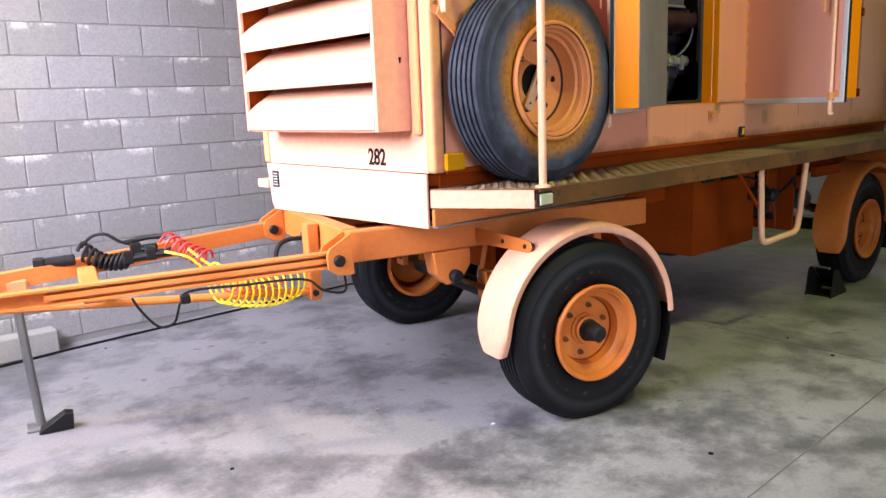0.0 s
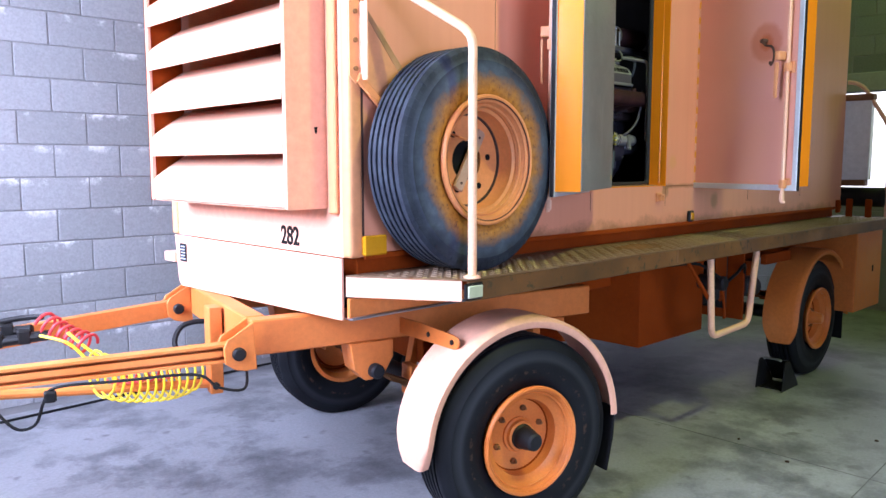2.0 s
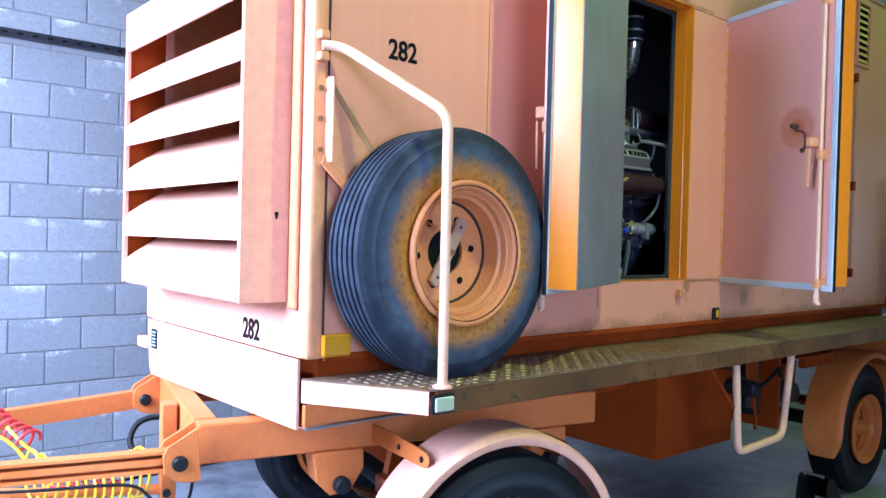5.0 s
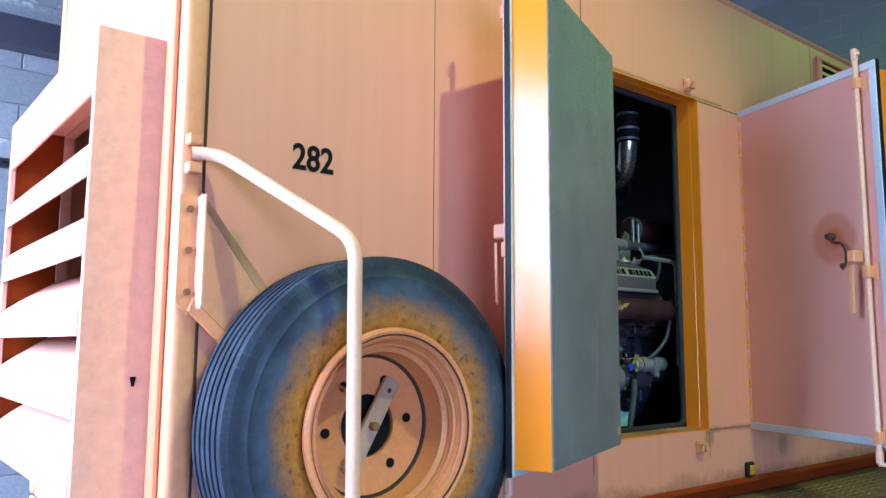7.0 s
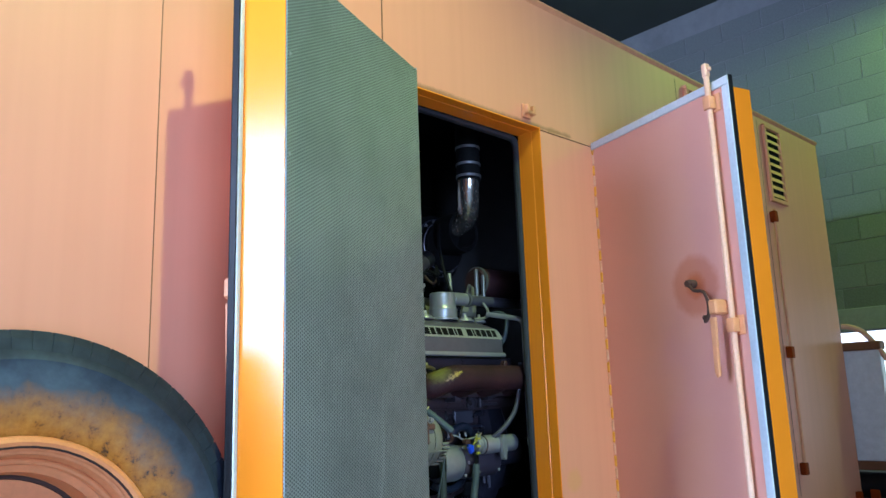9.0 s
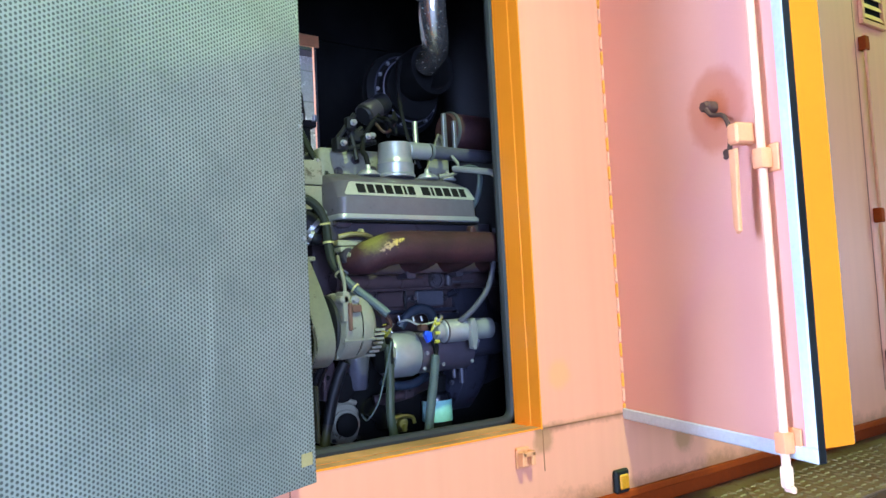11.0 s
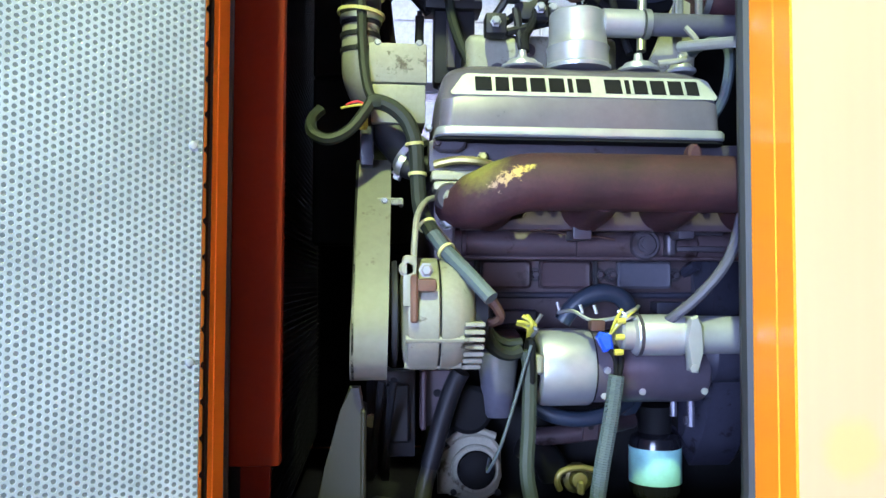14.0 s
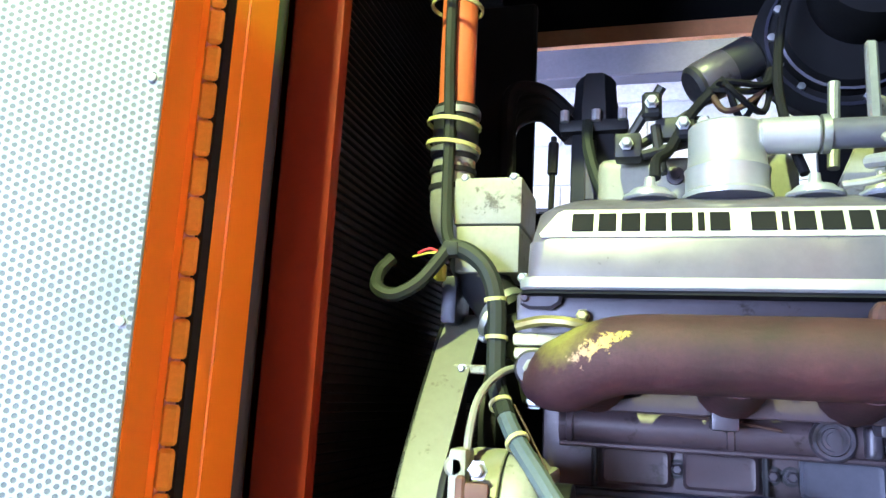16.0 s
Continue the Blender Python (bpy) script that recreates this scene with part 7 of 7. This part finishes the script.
part("stud", b, "blue_grey_light", E)
# flywheel housing
b = B()
lathe(b, [(0.0, 0), (0.30, 0), (0.33, 0.02), (0.33, 0.10), (0.28, 0.16), (0.24, 0.40), (0, 0.40)], Matrix.Translation((2.475, 0.72, 1.66)) @ AX, 48)
hou = part("flywheel_housing", b, "blue_grey", E, "dark blue-grey flywheel housing", angle=30)
for k in range(16):
    a = 2 * math.pi * k / 16
    c, s_ = math.cos(a), math.sin(a)
    b = B()
    sweep(b, [(2.470, 0.72 + 0.20 * c, 1.66 + 0.20 * s_), (2.462, 0.72 + 0.27 * c, 1.66 + 0.27 * s_), (2.474, 0.72 + 0.325 * c, 1.66 + 0.325 * s_)], 0.011, 8)
    part("rib", b, "blue_grey", hou)
    part("rim_bolt", xlathe([(0, 0), (0.008, 0), (0.008, -0.010), (0, -0.011)], 2.478, 0.72 + 0.30 * math.cos(a + 0.2), 1.66 + 0.30 * math.sin(a + 0.2), 6), "blue_grey_light", hou)
# sump, blackened for the shade below the engine
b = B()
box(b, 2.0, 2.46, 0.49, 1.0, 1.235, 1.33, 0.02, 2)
part("sump", b, "ink_and_shade", E)
# conduits by the right jamb
b = B()
sweep(b, [(2.470, 0.20, 1.96), (2.462, 0.205, 1.87), (2.44, 0.21, 1.79), (2.402, 0.225, 1.735), (2.372, 0.245, 1.703), (2.36, 0.26, 1.69)], 0.0085, 10)
part("slant_tube", b, "blue_grey_light", E, "pale slanting conduit")
b = B()
sweep(b, [(2.44, 0.30, 2.01), (2.462, 0.27, 2.06), (2.468, 0.26, 2.13), (2.45, 0.28, 2.155), (2.43, 0.33, 2.15)], 0.0085, 8)
part("hose", b, "grey_hose", E)
b = B()
sweep(b, [(2.43, 0.35, 2.20), (2.445, 0.34, 2.175), (2.44, 0.335, 2.15), (2.415, 0.34, 2.138), (2.38, 0.35, 2.135)], 0.0055, 8)
part("breather_tube", b, "cream", E)
b = B()
sweep(b, round_bend([(2.455, 0.16, 1.66), (2.455, 0.16, 2.12), (2.40, 0.30, 2.15)], 0.03), 0.009, 10, smooth=False)
part("dip_tube", b, "alu", E, "bright upright tube")
# thermostat side: cream box, coolant pipe, couplings
b = B()
box(b, 1.875, 1.973, 0.328, 0.46, 2.084, 2.152, 0.005, 2)
th = part("thermostat_box", b, "cream", E, "cream thermostat housing")
part("lower_box", box(B(), 1.880, 1.971, 0.330, 0.46, 2.016, 2.0825, 0.005, 2), "cream", th)
for x, z in ((1.976, 2.010), (1.890, 2.152), (1.960, 2.152)):
    bolt(x, 0.340, z, 0.006, 0.012, "alu")
part("coolant_pipe", cyl(B(), (1.860, 0.375, 2.27), (1.850, 0.385, 3.2), 0.0275, 24), "pipe_orange", E, "orange coolant pipe")
part("pipe_coupling", lathe(B(), [(0, 0), (0.033, 0), (0.0345, 0.003), (0.0345, 0.082), (0.033, 0.085), (0, 0.085)], Matrix.Translation((1.861, 0.375, 2.19)), 24), "black", E, "black rubber coupling")
for z in (2.198, 2.258):
    clamp_ring(Matrix.Translation((1.861, 0.375, z)), 0.0345)
b = B()
sweep(b, [(1.861, 0.375, 2.20), (1.860, 0.372, 2.14), (1.862, 0.38, 2.105), (1.875, 0.40, 2.075)], 0.032, 20)
part("coolant_elbow", b, "cream", E)
for z in (2.168, 2.142):
    clamp_ring(Matrix.Translation((1.860, 0.373, z)), 0.0325, 0.008, "dark")
# fat bypass hose below the box
b = B()
sweep(b, [(1.893, 0.385, 2.045), (1.912, 0.372, 2.012), (1.938, 0.358, 1.978), (1.960, 0.348, 1.955)], 0.0355, 20)
part("bypass_hose", b, "dark", E, "fat dark grey bypass hose")
clamp_ring(along((1.944, 0.356, 1.970), (1.962, 0.348, 1.952)), 0.0358, 0.012)
b = B()
sweep(b, [(1.935, 0.335, 1.945), (1.95, 0.33, 1.938), (1.985, 0.33, 1.948)], 0.018, 12)
part("pump_outlet", b, "black", E)
clamp_ring(along((1.930, 0.337, 1.949), (1.95, 0.33, 1.938)), 0.0185, 0.010)
b = B()
box(b, 1.862, 1.884, 0.335, 0.42, 1.945, 2.012, 0.004, 2)
part("pump_bracket", b, "blue_grey", E)
# wiring loom
loom = [(1.852, 0.345, 2.95), (1.853, 0.343, 2.6), (1.856, 0.338, 2.35), (1.862, 0.335, 2.22), (1.866, 0.325, 2.13), (1.874, 0.305, 2.07), (1.884, 0.295, 2.045), (1.912, 0.29, 2.035), (1.938, 0.285, 2.01), (1.952, 0.28, 1.97), (1.955, 0.275, 1.92), (1.960, 0.262, 1.865), (1.978, 0.235, 1.825)]
b = B()
sweep(b, loom[:7], 0.0085, 8)
part("loom", b, "green_hose", E, "grey-green cable loom")
b = B()
sweep(b, loom[6:], 0.0125, 10)
part("loom", b, "green_hose", E, "dark sheathed cable loom")
b = B()
sweep(b, [(1.972, 0.243, 1.835), (1.995, 0.215, 1.80), (2.03, 0.18, 1.76), (2.058, 0.155, 1.727)], 0.0115, 10)
part("loom", b, "grey_hose", E, "blue-grey corrugated conduit")
b = B()
sweep(b, [(1.985, 0.25, 1.84), (2.02, 0.215, 1.79), (2.05, 0.19, 1.74), (2.06, 0.19, 1.715)], 0.0014, 6)
part("wire", b, "rust_dark", E, "thin rust-red wire")
b = B()
sweep(b, [(2.06, 0.17, 1.725), (2.075, 0.175, 1.70), (2.06, 0.19, 1.69)], 0.007, 6)
part("wire", b, "rust_dark", E)
b = B()
sweep(b, [(1.884, 0.29, 2.048), (1.868, 0.28, 2.02), (1.845, 0.27, 1.99), (1.815, 0.265, 1.975), (1.79, 0.27, 1.985), (1.785, 0.29, 2.01), (1.80, 0.30, 2.03)], 0.0095, 8)
part("loom", b, "green_hose", E, "looped cable loom")
b = B()
box(b, 1.873, 1.898, 0.278, 0.302, 2.030, 2.052, 0.008, 2)
part("loom_joint", b, "green_hose", E)
for k, (c_, e_) in enumerate((("red_hose", (1.84, 0.285, 2.035)), ("yellow", (1.832, 0.29, 2.031)))):
    b = B()
    sweep(b, [(1.872, 0.285, 2.035), (1.858, 0.28, 2.04 - 0.006 * k), e_], 0.0018, 6)
    part("wire", b, c_, E)
for z0, x0, y0 in ((2.43, 1.857, 0.362), (2.24, 1.861, 0.362), (2.205, 1.861, 0.362)):
    part("cable_tie", lathe(B(), [(0.038, 0), (0.041, 0), (0.041, 0.006), (0.038, 0.006)], Matrix.Translation((x0, y0, z0)) @ Matrix.Rotation(radians(6), 4, "Y"), 20, closed=True), "tie", E, "yellowed cable tie")
for (x0, y0, z0), d in (((1.955, 0.275, 1.925), (0, -0.1, -1)), ((1.968, 0.248, 1.842), (0.5, -0.7, -1)), ((1.995, 0.215, 1.80), (0.6, -0.6, -0.7)), ((1.95, 0.282, 1.975), (0.1, 0, -1))):
    part("cable_tie", lathe(B(), [(0.0125, 0), (0.0150, 0), (0.0150, 0.005), (0.0125, 0.005)], along((x0, y0, z0), Vector((x0, y0, z0)) + Vector(d)), 16, closed=True), "tie", E)
# yellow-green tags near the joint
b = B()
box(b, 1.858, 1.875, 0.30, 0.315, 2.0, 2.025, 0.004)
part("terminal", b, "yellow", E)
# fuel regulator behind the cover
reg = part("regulator", lathe(B(), [(0, 0), (0.04, 0), (0.042, 0.03), (0.038, 0.05), (0.036, 0.085), (0.028, 0.095), (0, 0.095)], Matrix.Translation((2.045, 0.66, 2.335)), 6), "dark", E, "black six-sided regulator")
part("regulator_flange", box(B(), 1.985, 2.105, 0.62, 0.70, 2.315, 2.338, 0.006, 2), "dark", reg)
for x in (1.995, 2.05, 2.095):
    part("regulator_bolt", lathe(B(), [(0, 0), (0.008, 0), (0.008, 0.02), (0, 0.02)], Matrix.Translation((x, 0.615, 2.332)), 8), "alu", reg)
part("regulator_body", box(B(), 2.005, 2.09, 0.63, 0.69, 2.16, 2.315, 0.008, 2), "black", reg)
part("regulator_plate", box(B(), 2.03, 2.05, 0.622, 0.63, 2.19, 2.30, 0.003), "engine", reg)
b = B()
cyl(b, (1.970, 0.63, 2.00), (1.975, 0.63, 2.31), 0.0055, 8)
cyl(b, (1.974, 0.63, 2.24), (1.975, 0.63, 2.30), 0.0095, 10, chamfer=0.002)
part("regulator_stud", b, "black", reg)
b = B()
sweep(b, [(2.035, 0.62, 2.33), (2.04, 0.58, 2.27), (2.06, 0.55, 2.2), (2.09, 0.52, 2.14)], 0.010, 8)
part("hose", b, "green_hose", E)
for k in range(3):
    b = B()
    sweep(b, [(2.0, 0.66, 2.36 - 0.02 * k), (1.95, 0.64, 2.40 - 0.02 * k), (1.90, 0.60, 2.38 - 0.03 * k), (1.905, 0.56, 2.25 - 0.02 * k), (1.92, 0.50, 2.13)], 0.016, 10)
    part("hose", b, "ink_and_shade", E, "thick black hose")
# shut-down actuator and linkage
act = part("actuator", cyl(B(), (2.205, 0.50, 2.335), (2.300, 0.52, 2.395), 0.034, 24, chamfer=0.006), "dark", E, "tilted grey actuator cylinder")
part("actuator_band", lathe(B(), [(0.0345, 0), (0.0355, 0.002), (0.0355, 0.05), (0.0345, 0.052)], along((2.215, 0.502, 2.341), (2.300, 0.52, 2.395)), 24), "engine", act)
b = B()
for p, q in (((2.11, 0.50, 2.235), (2.205, 0.51, 2.30)), ((2.13, 0.47, 2.22), (2.24, 0.49, 2.255)), ((2.10, 0.5, 2.24), (2.16, 0.47, 2.33)), ((2.16, 0.47, 2.19), (2.15, 0.48, 2.27))):
    cyl(b, p, q, 0.008, 8)
box(b, 2.09, 2.13, 0.46, 0.50, 2.215, 2.255, 0.006, 2)
box(b, 2.15, 2.23, 0.48, 0.51, 2.25, 2.285, 0.006, 2)
box(b, 2.13, 2.16, 0.46, 0.49, 2.28, 2.32, 0.005)
box(b, 2.18, 2.21, 0.45, 0.49, 2.24, 2.27, 0.005)
part("linkage", b, "dark", E, "dark governor linkage")
for p in ((2.108, 0.455, 2.235), (2.145, 0.455, 2.30), (2.19, 0.445, 2.26), (2.22, 0.475, 2.27)):
    bolt(*p, 0.008, 0.012, "alu")
for k in range(5):
    rr = random.Random(20 + k)
    b = B()
    sweep(b, [(2.22 + 0.01 * k, 0.49, 2.33), (2.25, 0.46 - 0.01 * k, 2.29 + rr.uniform(-0.02, 0.03)), (2.29 + rr.uniform(-0.02, 0.02), 0.47, 2.30 + rr.uniform(-0.03, 0.03)), (2.32, 0.50, 2.36)], 0.005, 6)
    part("wire", b, ("ink_and_shade", "rust_dark", "ink_and_shade", "ink_and_shade", "ink_and_shade")[k], E)
b = B()
box(b, 2.06, 2.36, 0.52, 0.66, 2.12, 2.235, 0.02, 3)
part("governor_housing", b, "cream", E, "cream governor housing")
for x, z in ((2.18, 2.20), (2.12, 2.16), (2.24, 2.17)):
    part("bolt", ylathe([(0, 0), (0.014, 0), (0.014, 0.006), (0.007, 0.007), (0.007, 0.012), (0, 0.012)], x, 0.519, z, 16), "engine", E)
b = B()
sweep(b, [(2.345, 0.40, 2.165), (2.33, 0.42, 2.23), (2.322, 0.45, 2.32), (2.34, 0.50, 2.45), (2.38, 0.54, 2.55)], 0.007, 8)
part("hose", b, "ink_and_shade", E)
b = B()
sweep(b, [(2.15, 0.385, 2.16), (2.152, 0.40, 2.19), (2.17, 0.45, 2.22), (2.20, 0.47, 2.28), (2.25, 0.48, 2.34)], 0.008, 8)
part("hose", b, "ink_and_shade", E)
# air pipe over the cover
part("air_pipe", cyl(B(), (2.285, 0.375, 2.212), (2.36, 0.375, 2.212), 0.025, 24, chamfer=0.003), "alu", E, "bright sleeve on the air pipe")
part("air_pipe", cyl(B(), (2.362, 0.375, 2.212), (2.372, 0.375, 2.212), 0.0265, 24), "steel", E)
part("air_pipe", cyl(B(), (2.37, 0.375, 2.212), (2.95, 0.375, 2.212), 0.0205, 24), "blue_grey_light", E, "blue-grey air pipe")
b = B()
prism(b, [(0.0, 0.0), (0.10, 0.0), (0.11, 0.14), (0.07, 0.16)], lambda u, v, w: (2.38 + u, 0.44 + w, 2.13 + v), 0.012, 0.002)
part("pipe_bracket", b, "cream", E)
b = B()
box(b, 2.42, 2.435, 0.37, 0.385, 2.22, 2.34, 0.003)
box(b, 2.46, 2.472, 0.37, 0.385, 2.20, 2.32, 0.003)
part("bracket_strap", b, "steel", E)
part("side_drum", xlathe([(0, 0), (0.055, 0), (0.06, 0.008), (0.06, 0.3), (0, 0.3)], 2.475, 0.44, 2.30, 28), "manifold", E, "dark red-brown drum")
part("drum_ring", xlathe([(0.060, 0), (0.064, 0), (0.064, 0.012), (0.060, 0.012)], 2.485, 0.44, 2.30, 28), "steel", E)
# turbocharger
tb = part("turbocharger", ylathe([(0, 0), (0.135, 0), (0.145, 0.02), (0.145, 0.05), (0.128, 0.065), (0.11, 0.07), (0.105, 0.10), (0.10, 0.115), (0.095, 0.115), (0.0, 0.09)], 2.455, 0.70, 2.47, 44), "ink_and_shade", E, "black turbocharger with bright rings")
part("turbo_ring", ylathe([(0.122, 0), (0.127, 0.004), (0.122, 0.008)], 2.455, 0.633, 2.47, 44), "blue_grey", tb)
part("turbo_ring", ylathe([(0.104, 0), (0.109, 0.006), (0.104, 0.010)], 2.455, 0.61, 2.47, 44), "blue_grey_light", tb)
for k in range(14):
    a = 2 * math.pi * k / 14
    part("turbo_bolt", ylathe([(0, 0), (0.007, 0), (0.007, 0.012), (0, 0.013)], 2.455 + 0.116 * math.cos(a), 0.635, 2.47 + 0.116 * math.sin(a), 6), "steel", tb)
part("turbo_mouth", ylathe([(0.085, 0), (0.09, 0.06), (0.085, 0.11), (0.07, 0.11), (0.06, 0.02), (0, 0.02)], 2.475, 0.60, 2.52, 36), "ink_and_shade", tb)
b = B()
sweep(b, [(2.48, 0.54, 2.55), (2.47, 0.47, 2.57), (2.44, 0.42, 2.60), (2.41, 0.385, 2.66), (2.40, 0.37, 2.74), (2.40, 0.37, 2.86)], 0.045, 24)
part("intake_elbow", b, "polished_pipe", E, "smooth metal intake elbow", angle=60)
part("intake_hose", cyl(B(), (2.40, 0.37, 2.70), (2.40, 0.37, 3.2), 0.05, 24), "ink_and_shade", E, "black intake hose")
for z in (2.71, 2.76, 2.83):
    part("hose_clamp", lathe(B(), [(0.05, 0), (0.0525, 0), (0.0525, 0.010), (0.05, 0.010)], Matrix.Translation((2.40, 0.37, z)), 28, closed=True), "steel", E)
b = B()
cyl(b, (2.40, 0.50, 2.20), (2.41, 0.52, 2.34), 0.009, 10)
part("drain_pipe", b, "steel", E)
# radiator mounting foot
b = B()
prism(b, [(1.800, 1.40), (1.872, 1.40), (1.876, 1.545), (1.868, 1.592), (1.852, 1.592), (1.838, 1.555), (1.815, 1.47)], lambda u, v, w: (u, 0.235 + w, v), 0.012, 0.003)
box(b, 1.869, 1.877, 0.205, 0.30, 1.42, 1.56, 0.003)
foot = part("radiator_mount", b, "olive", E, "dull olive mounting foot")
part("mount_base", prism(B(), [(1.76, 1.232), (1.93, 1.232), (1.935, 1.37), (1.92, 1.395), (1.895, 1.40), (1.86, 1.385), (1.78, 1.388), (1.765, 1.37)], lambda u, v, w: (u, 0.20 + w, v), 0.15, 0.012), "olive", foot)


engine.matrix_world = Matrix.Translation((2.06 * 0.033 - 0.005, -0.004, 1.41 * 0.033)) @ Matrix.Diagonal((0.967, 0.93, 0.967, 1.0))


# ---- block walls ----
def block_mesh(L, H, material="block"):
    bm = box(B(), -L / 2, L / 2, 0, 0.05, -H / 2, H / 2, 0.003)
    me = bpy.data.meshes.new("block")
    bm.to_mesh(me)
    bm.free()
    me.materials.append(M[material])
    return me


full = block_mesh(0.392, 0.192)
full_plain = block_mesh(0.392, 0.192, "block_plain")


def lay_blocks(wall, places, near, full):
    """The 300 nearest blocks one by one, the rest as one sheet of blocks."""
    single = [m for m in places if near(m)][:300]
    rest = [m for m in places if m not in single]
    for m in single:
        ob = new("block", full)
        ob.matrix_world = m
        ob.parent = wall
    verts, faces = [], []
    for m in rest:
        n = len(verts)
        verts += [m @ v.co for v in full.vertices]
        faces += [[n + k for k in p.vertices] for p in full.polygons]
    if rest:
        me = bpy.data.meshes.new("block_courses")
        me.from_pydata(verts, [], faces)
        me.materials.append(full.materials[0])
        ob = new("block_courses", me)
        ob.parent = wall
        tagged(ob, "grey concrete block courses", kind="stuff")


rng = random.Random(5)
lay_blocks(wall_left, [Matrix.Translation((BLOCK_X0 + i * 0.4 + (0.2 if k % 2 else 0.0), WY - 0.0005 * rng.random(), 0.14 + 0.2 * k)) for k in range(21) for i in range(-6, 17)],
           lambda m: -2.2 < m.translation.x < 3.0 and m.translation.z < 3.6, full)
turned = Matrix.Rotation(radians(-90), 4, "Z")
rear = []
for k in range(27):
    z = 0.14 + 0.2 * k
    for i in range(-8, 10):
        y = 0.1 + i * 0.4 + (0.2 if k % 2 else 0.0)
        if WIN_Z0 - 0.05 < z < WIN_Z1 + 0.22 and WIN_Y0 - 0.15 < y < WIN_Y1 + 0.2:
            continue
        if y < WY - 0.2:
            rear.append(Matrix.Translation((RX, y, z)) @ turned)
lay_blocks(wall_rear, rear, lambda m: m.translation.y < 1.2 and m.translation.z < 4.3, full_plain)
lintel = part("lintel", box(B(), RX - 0.01, RX + 0.1, WIN_Y0 - 0.2, WIN_Y1 + 0.2, WIN_Z1, WIN_Z1 + 0.19, 0.006), "plaster", smooth=False)
tagged(lintel, "smooth concrete lintel over the rear window", "lintel", kind="structure")

bd = bpy.data.materials.new("bright_hazy_distance")
bd.use_nodes = True
bp = bd.node_tree.nodes["Principled BSDF"]
bp.inputs["Base Color"].default_value = (0.8, 0.82, 0.84, 1)
bp.inputs["Emission Color"].default_value = (0.93, 0.97, 1.0, 1)
bp.inputs["Emission Strength"].default_value = 2.2
backdrop = part("backdrop", box(B(), RX + 9.0, RX + 9.05, -14, 14, -0.2, 9.0), bd, smooth=False)
tagged(backdrop, "bright hazy daylight beyond the rear window", "backdrop", kind="structure")

# ---- wall and floor details ----
angle = part("slotted_angle", prism(B(), [(0.0, 0.0), (-0.05, 0.0), (-0.05, 0.006), (-0.006, 0.006), (-0.006, 0.055), (0.0, 0.055)], lambda p, q, w: (-2.7 + w, WY - 0.001 + p, 2.675 + q), 9.9), "blue_grey", smooth=False)
tagged(angle, "grey slotted steel angle along the block wall", "trim", kind="structure")
for k in range(70):
    o = part("slot", box(B(), -1.2 + k * 0.08, -1.17 + k * 0.08, WY - 0.0085, WY - 0.0068, 2.70, 2.712), "ink_and_shade", angle, smooth=False) if k == 0 else new("slot", slot_mesh)
    if k == 0:
        slot_mesh = o.data
    else:
        o.parent = angle
        o.location = (k * 0.08, 0, 0)
beam = part("wall_beam", box(B(), -2.7, RX - 0.02, WY - 0.12, WY - 0.004, 3.33, 3.50, 0.006), "blue_grey_light", smooth=False)
tagged(beam, "blue-grey painted steel beam on the block wall", "beam", kind="structure")
strip = B()
box(strip, -2.0, 7.2, -1.212, -1.206, 0.0, 0.0012)
jn = part("floor_joint", strip, "joint_grey", smooth=False)
jn.rotation_euler = (0, 0, radians(2.5))
tagged(jn, "dark saw-cut joint in the concrete floor", "joint", kind="structure")
jn2 = part("floor_joint", box(B(), 2.5, 2.506, -6, 2.8, 0.0, 0.0012), "joint_grey", smooth=False)
tagged(jn2, "dark saw-cut joint in the concrete floor", "joint", kind="structure")
cb = part("floor_cable", sweep(B(), [(-2.7, 2.42, 0.008), (-1.8, 2.55, 0.008), (-0.958, 2.645, 0.008), (-0.28, 2.712, 0.008), (1.5, 2.80, 0.008), (4.0, 2.82, 0.008)], 0.008, 8), "black")
tagged(cb, "thin black cable lying along the wall", "cable")
wb = part("skirting_board", box(B(), -1.35, -0.68, 2.70, 2.83, 0.0, 0.15, 0.008), "plaster")
tagged(wb, "short pale timber block against the wall", "timber")

rd = random.Random(11)
for x, y, kind_ in ((0.472, -0.05, "white"), (2.577, -0.41, "rust_dark"), (2.44, -0.733, "rust_dark"), (0.195, 0.475, "steel"), (-0.45, 2.55, "rust_dark"), (0.9, -0.9, "dark"), (-0.6, 0.4, "dark"), (3.1, -0.95, "rust_dark")):
    s_ = rd.uniform(0.010, 0.017)
    outline = [(s_ * rd.uniform(0.6, 1.1) * math.cos(a), s_ * rd.uniform(0.5, 0.9) * math.sin(a)) for a in (2 * math.pi * k / 7 for k in range(7))]
    scrap = part("floor_scrap", prism(B(), outline, lambda u, v, w, x=x, y=y: (x + u, y + v, w * (1.0 + 8 * abs(u))), 0.004), kind_, smooth=False)
    tagged(scrap, {"white": "small pale scrap lying on the concrete floor", "rust_dark": "small curled brown leaf on the concrete floor", "steel": "small grey stone chip on the floor", "dark": "small dark crumb of dirt on the floor"}[kind_], "debris", "scraps on the floor")
